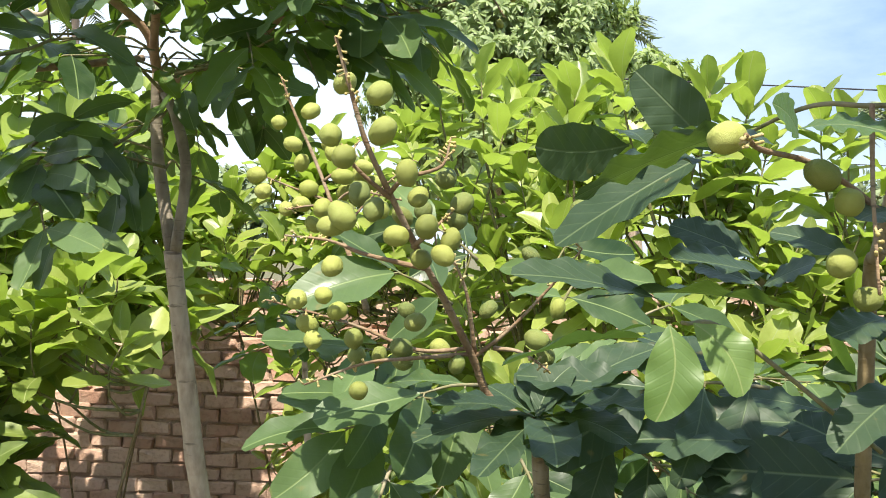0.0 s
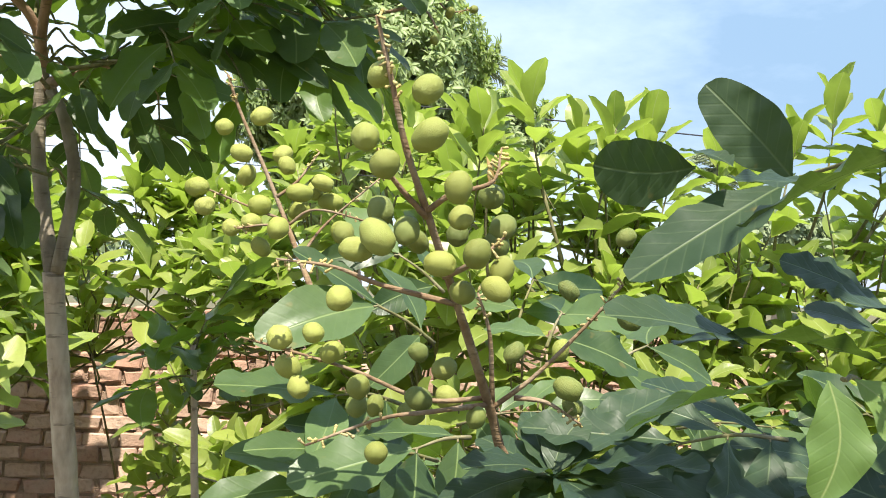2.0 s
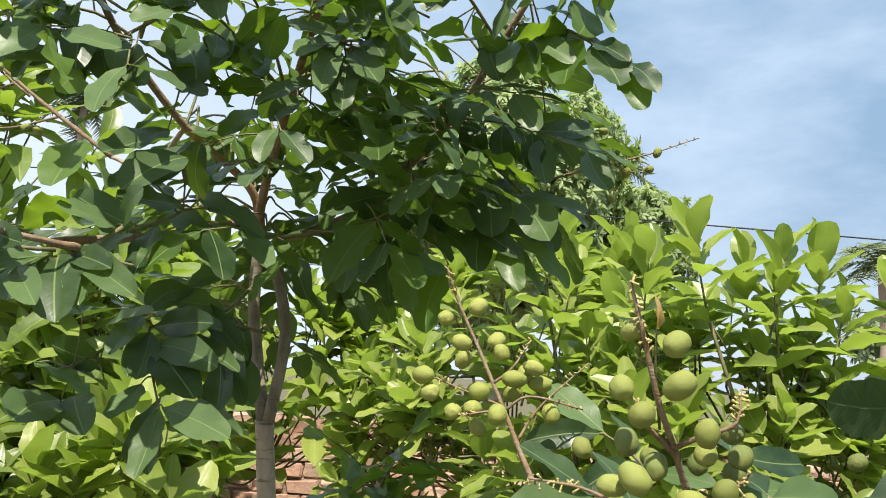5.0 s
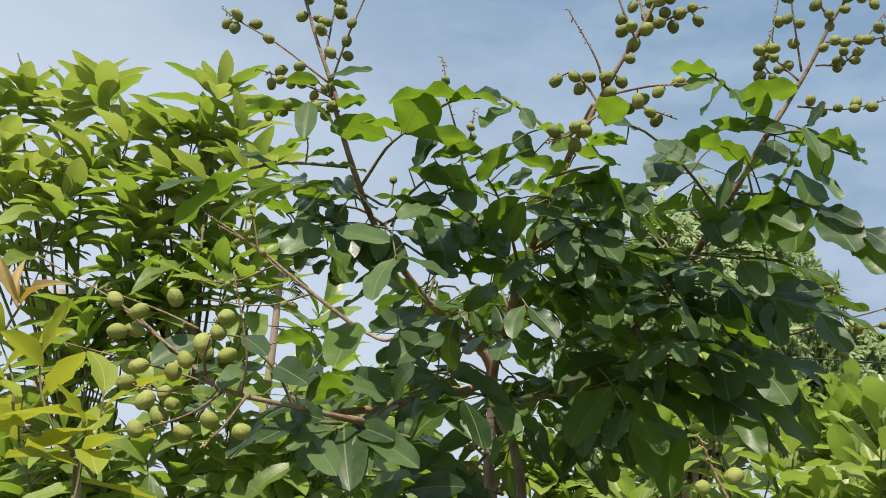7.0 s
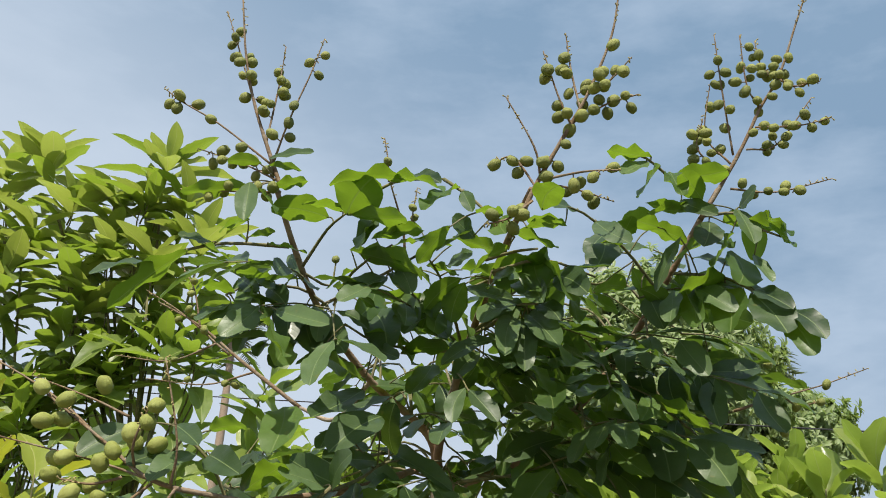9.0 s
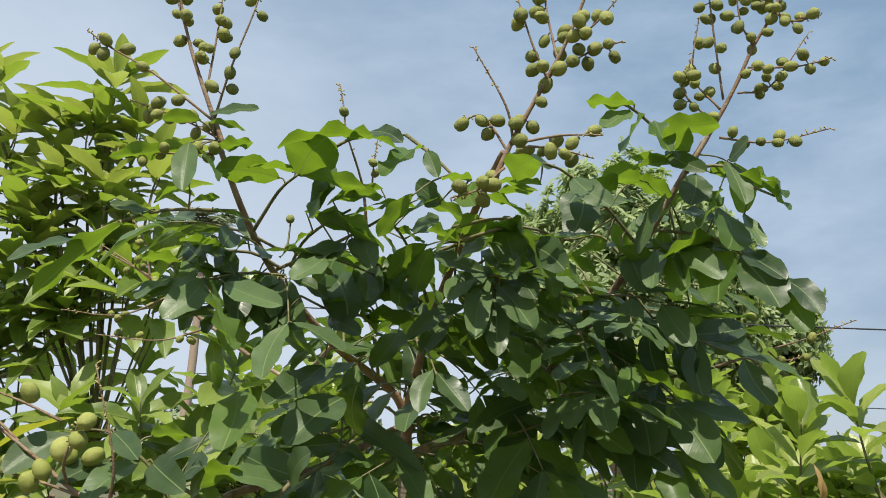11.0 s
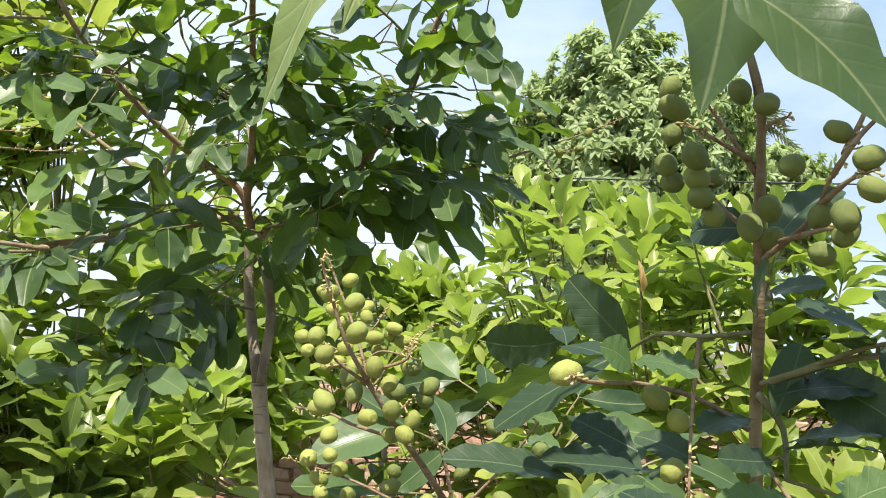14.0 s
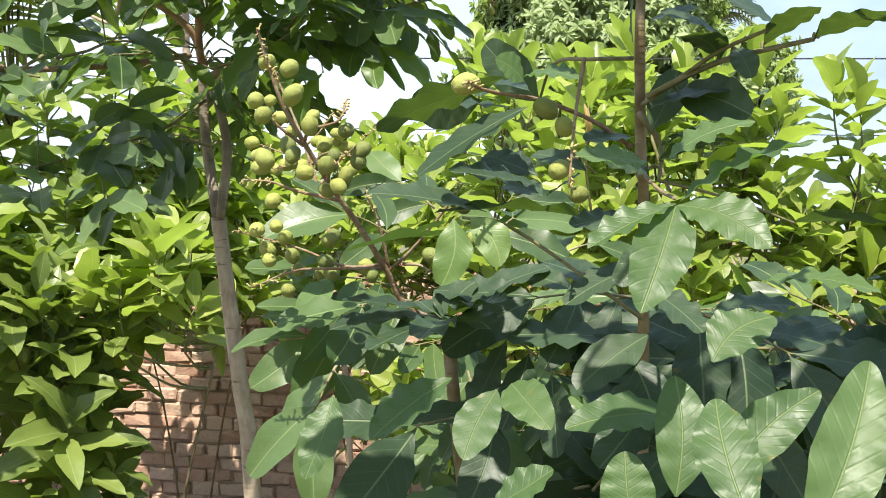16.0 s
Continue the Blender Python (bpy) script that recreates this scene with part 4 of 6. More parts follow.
A.carry([(-0.145, 1.5, 2.304), (-0.2, 1.42, 2.351), (-0.266, 1.34, 2.384), (-0.317, 1.3, 2.384)])
A.carry([(-0.055, 1.43, 2.429), (-0.11, 1.38, 2.458), (-0.158, 1.34, 2.485), (-0.197, 1.32, 2.487)])
A.carry([(-0.056, 1.43, 2.412), (-0.008, 1.4, 2.402), (0.021, 1.36, 2.356), (0.051, 1.34, 2.331)])
A.carry([(-0.111, 1.47, 2.319), (-0.04, 1.42, 2.293), (-0.001, 1.38, 2.257), (0.047, 1.33, 2.2)])
A.carry([(-0.438, 1.4, 2.196), (-0.376, 1.3, 2.203), (-0.334, 1.25, 2.19)])
A.carry([(-0.408, 1.25, 2.245), (-0.328, 1.27, 2.272), (-0.247, 1.33, 2.263)])
# leaves round the foot of the fruit clusters, flat and wide apart
for b, t, w, up in (
        ((-0.921, 1.12, 2.221), (-0.96, 1.02, 2.166), 0.033, (0, -1, 0.4)), ((-0.885, 1.15, 2.253), (-0.961, 1.08, 2.133), 0.055, (0, 0.42, 0.9)),
        ((-0.892, 1.2, 2.281), (-0.812, 1.15, 2.237), 0.033, (0, 0.42, 0.9)), ((-0.871, 1.2, 2.286), (-0.909, 1.15, 2.282), 0.021, (0, -1, 0.4)),
        ((-0.792, 1.24, 2.298), (-0.704, 1.2, 2.263), 0.018, (0, 0.2, 1)), ((-0.812, 1.18, 2.387), (-0.782, 1.12, 2.289), 0.037, (0, -1, 0.4)),
        ((-0.806, 1.18, 2.378), (-0.901, 1.12, 2.345), 0.027, (0, 0.42, 0.9)), ((-0.796, 1.18, 2.422), (-0.849, 1.16, 2.418), 0.024, (0, 0.42, 0.9))):
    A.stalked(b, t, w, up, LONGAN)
for b, t, w, up in (
        ((-0.784, 1.18, 2.43), (-0.692, 1.15, 2.422), 0.02, (0, -1, 0.4)), ((-0.784, 1.18, 2.417), (-0.711, 1.15, 2.39), 0.017, (0, 0.2, 1)),
        ((-0.768, 1.18, 2.374), (-0.699, 1.15, 2.371), 0.022, (0, 0.42, 0.9)), ((-0.798, 1.18, 2.377), (-0.736, 1.13, 2.306), 0.024, (0, 0.42, 0.9)),
        ((-0.812, 1.2, 2.328), (-0.843, 1.16, 2.29), 0.029, (0, 0.42, 0.9)), ((-0.827, 1.24, 2.314), (-0.765, 1.2, 2.307), 0.016, (0, 0.2, 1)),
        ((-0.696, 1.26, 2.354), (-0.777, 1.2, 2.349), 0.052, (0, 0.42, 0.9)), ((-0.669, 1.25, 2.359), (-0.714, 1.18, 2.344), 0.03, (0, 0.42, 0.9))):
    A.stalked(b, t, w, up, LONGAN)
for b, t, w, up in (
        ((-0.661, 1.25, 2.353), (-0.597, 1.18, 2.387), 0.074, (0, 0.42, 0.9)), ((-0.653, 1.25, 2.353), (-0.531, 1.16, 2.303), 0.039, (0, 0.42, 0.9)),
        ((-0.549, 1.24, 2.408), (-0.656, 1.14, 2.357), 0.035, (0, 0.2, 1)), ((-0.593, 1.24, 2.415), (-0.47, 1.14, 2.337), 0.035, (0, 0.42, 0.9)),
        ((-0.55, 1.24, 2.417), (-0.488, 1.2, 2.381), 0.023, (0, -1, 0.4)), ((-0.466, 1.23, 2.386), (-0.501, 1.16, 2.316), 0.044, (0, 0.42, 0.9)),
        ((-0.456, 1.22, 2.376), (-0.43, 1.18, 2.319), 0.024, (0, -1, 0.4)), ((-0.615, 1.27, 2.353), (-0.616, 1.2, 2.269), 0.031, (0, 0.42, 0.9))):
    A.stalked(b, t, w, up, LONGAN)
for b, t, w, up in (
        ((-0.62, 1.29, 2.325), (-0.514, 1.2, 2.3), 0.034, (0, 0.42, 0.9)), ((-0.495, 1.25, 2.299), (-0.557, 1.18, 2.265), 0.023, (0, 0.2, 1)),
        ((-0.432, 1.22, 2.292), (-0.462, 1.18, 2.312), 0.032, (0, -1, 0.4)), ((-0.65, 1.3, 2.303), (-0.509, 1.2, 2.226), 0.056, (0, 0.42, 0.9)),
        ((-0.594, 1.3, 2.256), (-0.647, 1.22, 2.196), 0.038, (0, -1, 0.4)), ((-0.569, 1.28, 2.269), (-0.529, 1.22, 2.199), 0.038, (0, -1, 0.4)),
        ((-0.776, 1.38, 2.21), (-0.768, 1.28, 2.093), 0.041, (0, -1, 0.4)), ((-0.767, 1.38, 2.235), (-0.699, 1.28, 2.119), 0.048, (0, -1, 0.4))):
    A.stalked(b, t, w, up, LONGAN)
for b, t, w, up in (
        ((-0.799, 1.32, 2.212), (-0.818, 1.24, 2.14), 0.035, (0, -1, 0.4)), ((-0.814, 1.32, 2.187), (-0.864, 1.25, 2.128), 0.028, (0, -1, 0.4)),
        ((-0.831, 1.3, 2.165), (-0.823, 1.25, 2.108), 0.024, (0, -1, 0.4)), ((-0.859, 1.28, 2.203), (-0.879, 1.2, 2.151), 0.033, (0, -1, 0.4)),
        ((-0.841, 1.3, 2.241), (-0.776, 1.24, 2.162), 0.037, (0, 0.42, 0.9)), ((-0.811, 1.33, 2.263), (-0.852, 1.26, 2.259), 0.026, (0, 0.42, 0.9)),
        ((-0.859, 1.28, 2.225), (-0.894, 1.22, 2.221), 0.027, (0, 0.42, 0.9)), ((-0.843, 1.3, 2.25), (-0.829, 1.25, 2.185), 0.032, (0, 0.42, 0.9))):
    A.stalked(b, t, w, up, LONGAN)
for b, t, w, up in (
        ((-0.792, 1.34, 2.255), (-0.756, 1.3, 2.267), 0.025, (0, -1, 0.4)),):
    A.stalked(b, t, w, up, LONGAN)
# leaves of the outer limb
for b, t, w, up in (
        ((-0.148, 1.34, 2.487), (-0.221, 1.28, 2.472), 0.032, (0, 0.42, 0.9)), ((-0.156, 1.34, 2.479), (-0.2, 1.28, 2.425), 0.038, (0, -1, 0.4)),
        ((-0.133, 1.36, 2.479), (-0.168, 1.28, 2.39), 0.044, (0, 0.42, 0.9)), ((-0.117, 1.37, 2.472), (-0.102, 1.3, 2.392), 0.033, (0, 0.42, 0.9)),
        ((-0.109, 1.38, 2.466), (-0.03, 1.3, 2.435), 0.039, (0, 0.42, 0.9)), ((-0.056, 1.42, 2.426), (-0.157, 1.34, 2.382), 0.034, (0, 0.42, 0.9)),
        ((-0.1, 1.4, 2.43), (-0.046, 1.33, 2.369), 0.032, (0, -1, 0.4)), ((-0.066, 1.42, 2.411), (-0.162, 1.35, 2.404), 0.026, (0, 0.2, 1))):
    A.stalked(b, t, w, up, LONGAN)
for b, t, w, up in (
        ((-0.007, 1.4, 2.41), (0.007, 1.33, 2.316), 0.04, (0, -1, 0.4)), ((0.007, 1.38, 2.379), (0.06, 1.3, 2.297), 0.037, (0, 0.42, 0.9)),
        ((0.024, 1.37, 2.381), (0.057, 1.3, 2.315), 0.027, (0, 0.42, 0.9)), ((-0.002, 1.4, 2.412), (0.023, 1.36, 2.433), 0.034, (0, -1, 0.4)),
        ((-0.05, 1.43, 2.401), (-0.068, 1.37, 2.329), 0.041, (0, -1, 0.4)), ((-0.016, 1.41, 2.369), (-0.054, 1.35, 2.289), 0.052, (0, 0.42, 0.9)),
        ((-0.018, 1.41, 2.336), (-0.02, 1.34, 2.251), 0.066, (0, 0.42, 0.9)), ((0.012, 1.38, 2.318), (0.029, 1.33, 2.25), 0.024, (0.5, -0.9, 0.5))):
    A.stalked(b, t, w, up, LONGAN)
for b, t, w, up in (
        ((0.003, 1.38, 2.249), (0.035, 1.28, 2.151), 0.05, (0, -1, 0.4)), ((0.007, 1.38, 2.255), (0.05, 1.3, 2.195), 0.035, (0, -1, 0.4)),
        ((0.046, 1.33, 2.204), (0.085, 1.27, 2.139), 0.032, (0, -1, 0.4)), ((0.041, 1.34, 2.203), (0.069, 1.28, 2.117), 0.042, (0, 0.42, 0.9)),
        ((-0.029, 1.42, 2.285), (-0.115, 1.34, 2.236), 0.046, (0, 0.42, 0.9)), ((-0.032, 1.42, 2.274), (-0.04, 1.33, 2.168), 0.054, (0, 0.42, 0.9)),
        ((-0.12, 1.46, 2.299), (-0.082, 1.36, 2.197), 0.031, (0.5, -0.9, 0.5)), ((-0.076, 1.44, 2.289), (-0.086, 1.36, 2.186), 0.045, (0, 0.42, 0.9))):
    A.stalked(b, t, w, up, LONGAN)
for b, t, w, up in (
        ((-0.231, 1.38, 2.346), (-0.249, 1.32, 2.267), 0.049, (0, -1, 0.4)), ((-0.137, 1.43, 2.392), (-0.197, 1.35, 2.384), 0.044, (0, 0.42, 0.9)),
        ((-0.276, 1.34, 2.387), (-0.339, 1.26, 2.373), 0.034, (0, -1, 0.4)), ((-0.247, 1.36, 2.376), (-0.189, 1.29, 2.305), 0.038, (0, -1, 0.4)),
        ((-0.294, 1.32, 2.352), (-0.349, 1.25, 2.338), 0.037, (0, 0.42, 0.9)), ((-0.214, 1.4, 2.343), (-0.184, 1.34, 2.376), 0.036, (0, 0.42, 0.9)),
        ((-0.376, 1.22, 2.272), (-0.421, 1.15, 2.205), 0.043, (0, 0.42, 0.9)), ((-0.337, 1.27, 2.274), (-0.283, 1.18, 2.175), 0.057, (0, 0.42, 0.9))):
    A.stalked(b, t, w, up, LONGAN)
for b, t, w, up in (
        ((-0.3, 1.3, 2.263), (-0.242, 1.2, 2.173), 0.058, (0, 0.42, 0.9)), ((-0.197, 1.42, 2.275), (-0.252, 1.34, 2.242), 0.04, (0, 0.42, 0.9)),
        ((-0.412, 1.25, 2.216), (-0.361, 1.18, 2.219), 0.032, (0, -1, 0.4)), ((-0.371, 1.3, 2.191), (-0.376, 1.2, 2.094), 0.038, (0, -1, 0.4)),
        ((-0.364, 1.3, 2.185), (-0.346, 1.2, 2.071), 0.031, (0, -1, 0.4)), ((-0.353, 1.28, 2.184), (-0.295, 1.18, 2.102), 0.043, (0, -1, 0.4)),
        ((-0.384, 1.3, 2.203), (-0.417, 1.22, 2.151), 0.037, (0, -1, 0.4)), ((-0.339, 1.26, 2.191), (-0.295, 1.2, 2.148), 0.029, (0, -1, 0.4))):
    A.stalked(b, t, w, up, LONGAN)
for b, t, w, up in (
        ((-0.386, 1.2, 2.319), (-0.415, 1.14, 2.305), 0.029, (0, 0.42, 0.9)), ((-0.351, 1.22, 2.307), (-0.293, 1.16, 2.292), 0.031, (0, 0.42, 0.9))):
    A.stalked(b, t, w, up, LONGAN)
A.carry([(-0.738, 1.45, 2.259), (-0.687, 1.36, 2.277), (-0.63, 1.3, 2.291), (-0.579, 1.26, 2.3)])
A.carry([(-0.513, 1.5, 2.205), (-0.532, 1.4, 2.217), (-0.553, 1.32, 2.233), (-0.58, 1.28, 2.245)])
A.carry([(-0.502, 1.5, 2.205), (-0.506, 1.42, 2.246), (-0.517, 1.36, 2.28), (-0.527, 1.3, 2.294)])
A.carry([(-0.765, 1.5, 2.252), (-0.784, 1.42, 2.24), (-0.799, 1.34, 2.221), (-0.836, 1.3, 2.202)])
A.carry([(-0.482, 1.48, 2.21), (-0.423, 1.4, 2.217), (-0.378, 1.32, 2.21), (-0.346, 1.28, 2.191)])
A.carry([(-0.419, 1.25, 2.266), (-0.368, 1.22, 2.267), (-0.33, 1.2, 2.263)])
A.carry([(-0.512, 1.5, 2.182), (-0.565, 1.42, 2.164), (-0.625, 1.36, 2.162), (-0.661, 1.3, 2.175)])
# flat leaves filling the gap between the middle and the outer limb
for i in range(44):
    line = limbs[0] if i % 3 else limbs[1]
    root = line[A.rng.randrange(int(len(line) * 0.45), int(len(line) * 0.95))]
    b = root + Vector((A.rng.uniform(-0.14, 0.08), A.rng.uniform(-0.10, 0.10), A.rng.uniform(-0.06, 0.03)))
    d = Vector((A.rng.uniform(-1, 1), A.rng.uniform(-1, 0.3), A.rng.uniform(-0.9, 0.1))).normalized()
    A.stalked(b, b + d * A.rng.uniform(0.07, 0.105), A.rng.uniform(0.032, 0.044), (0, A.rng.choice((-0.7, 0.3, 0.5)), 0.9), LONGAN)
# small leaves filling the middle of the crown
for b, t, w, up in (
        ((-0.623, 1.3, 2.392), (-0.629, 1.24, 2.29), 0.028, (0, -1, 0.35)), ((-0.54, 1.3, 2.346), (-0.603, 1.22, 2.296), 0.028, (0, 0.45, 0.9)),
        ((-0.489, 1.32, 2.32), (-0.542, 1.24, 2.3), 0.019, (0, 0.45, 0.9)), ((-0.673, 1.32, 2.317), (-0.537, 1.24, 2.244), 0.041, (0, 0.45, 0.9)),
        ((-0.594, 1.3, 2.258), (-0.647, 1.22, 2.2), 0.035, (0, -1, 0.35)), ((-0.586, 1.3, 2.266), (-0.535, 1.22, 2.199), 0.035, (0, -1, 0.35)),
        ((-0.671, 1.36, 2.296), (-0.692, 1.28, 2.231), 0.025, (0, 0.45, 0.9)), ((-0.726, 1.4, 2.278), (-0.61, 1.3, 2.203), 0.041, (0, 0.45, 0.9))):
    A.stalked(b, t, w, up, LONGAN)
for b, t, w, up in (
        ((-0.595, 1.38, 2.257), (-0.537, 1.3, 2.169), 0.045, (0, -1, 0.35)), ((-0.508, 1.38, 2.267), (-0.529, 1.3, 2.166), 0.045, (0, 0.45, 0.9)),
        ((-0.533, 1.36, 2.222), (-0.553, 1.28, 2.151), 0.031, (0, -1, 0.35)), ((-0.661, 1.42, 2.242), (-0.595, 1.34, 2.14), 0.06, (0, -1, 0.35)),
        ((-0.705, 1.36, 2.213), (-0.648, 1.28, 2.12), 0.048, (0, -1, 0.35)), ((-0.701, 1.34, 2.185), (-0.688, 1.26, 2.085), 0.038, (0, -1, 0.35)),
        ((-0.725, 1.36, 2.213), (-0.765, 1.28, 2.151), 0.035, (0, -1, 0.35)), ((-0.801, 1.34, 2.169), (-0.824, 1.28, 2.142), 0.021, (0, -1, 0.35))):
    A.stalked(b, t, w, up, LONGAN)
for b, t, w, up in (
        ((-0.811, 1.34, 2.16), (-0.8, 1.28, 2.113), 0.027, (0, -1, 0.35)), ((-0.642, 1.38, 2.155), (-0.563, 1.3, 2.116), 0.029, (0, -1, 0.35)),
        ((-0.581, 1.42, 2.199), (-0.485, 1.34, 2.154), 0.022, (0, 0.2, 1)), ((-0.593, 1.42, 2.156), (-0.488, 1.34, 2.146), 0.032, (0, 0.45, 0.9)),
        ((-0.543, 1.42, 2.226), (-0.494, 1.34, 2.158), 0.032, (0, -1, 0.35)), ((-0.379, 1.32, 2.22), (-0.418, 1.24, 2.159), 0.03, (0, -1, 0.35)),
        ((-0.379, 1.3, 2.181), (-0.373, 1.22, 2.101), 0.035, (0, -1, 0.35)), ((-0.366, 1.3, 2.171), (-0.352, 1.22, 2.081), 0.026, (0, -1, 0.35))):
    A.stalked(b, t, w, up, LONGAN)
for b, t, w, up in (
        ((-0.353, 1.3, 2.165), (-0.3, 1.22, 2.112), 0.029, (0, -1, 0.35)), ((-0.369, 1.32, 2.202), (-0.304, 1.24, 2.148), 0.024, (0, -1, 0.35)),
        ((-0.418, 1.42, 2.183), (-0.497, 1.32, 2.11), 0.03, (0, -1, 0.35)), ((-0.466, 1.34, 2.252), (-0.373, 1.26, 2.201), 0.026, (0, -1, 0.35)),
        ((-0.386, 1.32, 2.248), (-0.322, 1.24, 2.189), 0.028, (0, -1, 0.35)), ((-0.479, 1.36, 2.292), (-0.401, 1.28, 2.24), 0.027, (0, 0.45, 0.9)),
        ((-0.485, 1.3, 2.328), (-0.394, 1.22, 2.265), 0.038, (0, 0.45, 0.9)), ((-0.386, 1.28, 2.326), (-0.302, 1.2, 2.264), 0.042, (0, 0.45, 0.9))):
    A.stalked(b, t, w, up, LONGAN)
for b, t, w, up in (
        ((-0.349, 1.3, 2.297), (-0.321, 1.22, 2.199), 0.046, (0, 0.45, 0.9)), ((-0.309, 1.34, 2.262), (-0.274, 1.26, 2.165), 0.043, (0, 0.45, 0.9)),
        ((-0.378, 1.3, 2.273), (-0.316, 1.22, 2.258), 0.029, (0, 0.45, 0.9)), ((-0.497, 1.32, 2.283), (-0.442, 1.26, 2.279), 0.026, (0, -1, 0.35)),
        ((-0.542, 1.36, 2.3), (-0.469, 1.28, 2.251), 0.023, (0, 0.45, 0.9)), ((-0.453, 1.44, 2.165), (-0.478, 1.34, 2.092), 0.03, (0, -1, 0.35)),
        ((-0.727, 1.42, 2.138), (-0.763, 1.32, 2.067), 0.034, (0, 0.45, 0.9)), ((-0.653, 1.44, 2.142), (-0.683, 1.34, 2.061), 0.034, (0, 0.45, 0.9))):
    A.stalked(b, t, w, up, LONGAN)
for b, t, w, up in (
        ((-0.876, 1.32, 2.268), (-0.808, 1.26, 2.217), 0.023, (0, -1, 0.35)), ((-0.867, 1.32, 2.24), (-0.822, 1.26, 2.194), 0.026, (0, -1, 0.35)),
        ((-0.826, 1.34, 2.255), (-0.761, 1.28, 2.202), 0.032, (0, -1, 0.35)), ((-0.813, 1.36, 2.228), (-0.766, 1.3, 2.184), 0.027, (0, -1, 0.35)),
        ((-0.73, 1.4, 2.228), (-0.794, 1.34, 2.218), 0.02, (0, 0.2, 1)), ((-0.815, 1.4, 2.345), (-0.774, 1.35, 2.283), 0.022, (0, -1, 0.35)),
        ((-0.801, 1.34, 2.255), (-0.827, 1.28, 2.246), 0.023, (0, -1, 0.35)), ((-0.565, 1.38, 2.299), (-0.513, 1.3, 2.23), 0.035, (0, 0.45, 0.9))):
    A.stalked(b, t, w, up, LONGAN)
for b, t, w, up in (
        ((-0.657, 1.44, 2.289), (-0.658, 1.36, 2.205), 0.047, (0, 0.45, 0.9)), ((-0.508, 1.46, 2.26), (-0.463, 1.4, 2.174), 0.035, (0, 0.45, 0.9)),
        ((-0.622, 1.46, 2.209), (-0.559, 1.38, 2.126), 0.045, (0, 0.45, 0.9)), ((-0.541, 1.46, 2.148), (-0.561, 1.38, 2.075), 0.041, (0, 0.45, 0.9)),
        ((-0.423, 1.42, 2.278), (-0.453, 1.36, 2.214), 0.034, (0, 0.45, 0.9)), ((-0.338, 1.4, 2.195), (-0.295, 1.34, 2.117), 0.04, (0, 0.45, 0.9)),
        ((-0.466, 1.46, 2.149), (-0.406, 1.38, 2.077), 0.037, (0, 0.45, 0.9)), ((-0.358, 1.42, 2.139), (-0.317, 1.34, 2.064), 0.038, (0, 0.45, 0.9))):
    A.stalked(b, t, w, up, LONGAN)
A.carry([(-0.63, 1.24, 1.9), (-0.608, 1.3, 1.925), (-0.588, 1.38, 1.962), (-0.539, 1.6, 1.996)])
A.carry([(-0.535, 1.66, 1.787), (-0.6, 1.56, 1.797), (-0.669, 1.45, 1.777), (-0.609, 1.36, 1.66)])
A.carry([(-0.677, 1.46, 1.809), (-0.721, 1.4, 1.737), (-0.722, 1.3, 1.71)])
# hanging leaves in front of the forked trunk
for b, t, w, up in (
        ((-0.575, 1.36, 1.97), (-0.559, 1.28, 2.039), 0.048, (0, -1, 0.4)), ((-0.593, 1.36, 2.026), (-0.622, 1.28, 1.973), 0.033, (0, -1, 0.4)),
        ((-0.631, 1.25, 1.908), (-0.684, 1.18, 1.934), 0.046, (0, -1, 0.4)), ((-0.631, 1.26, 1.9), (-0.649, 1.18, 1.847), 0.043, (0, -1, 0.4)),
        ((-0.617, 1.3, 1.919), (-0.601, 1.2, 1.836), 0.044, (0, -1, 0.4)), ((-0.599, 1.35, 1.957), (-0.656, 1.24, 1.945), 0.043, (0, -1, 0.4)),
        ((-0.663, 1.45, 1.778), (-0.546, 1.38, 1.787), 0.045, (0, -1, 0.4)), ((-0.68, 1.45, 1.797), (-0.699, 1.38, 1.731), 0.045, (0, -1, 0.4))):
    A.stalked(b, t, w, up, LONGAN)
for b, t, w, up in (
        ((-0.664, 1.44, 1.768), (-0.647, 1.36, 1.697), 0.045, (0, -1, 0.4)), ((-0.65, 1.43, 1.749), (-0.524, 1.35, 1.722), 0.044, (0, -1, 0.4)),
        ((-0.641, 1.42, 1.741), (-0.55, 1.34, 1.675), 0.054, (0, -1, 0.4)), ((-0.654, 1.4, 1.69), (-0.667, 1.33, 1.64), 0.04, (0, -1, 0.4)),
        ((-0.608, 1.36, 1.658), (-0.602, 1.28, 1.566), 0.04, (-0.5, -0.9, 0.5)), ((-0.604, 1.36, 1.659), (-0.478, 1.28, 1.628), 0.04, (0, -1, 0.4)),
        ((-0.606, 1.36, 1.64), (-0.497, 1.29, 1.604), 0.023, (0, 0.2, 1)), ((-0.591, 1.54, 1.768), (-0.518, 1.46, 1.752), 0.041, (0, -1, 0.4))):
    A.stalked(b, t, w, up, LONGAN)
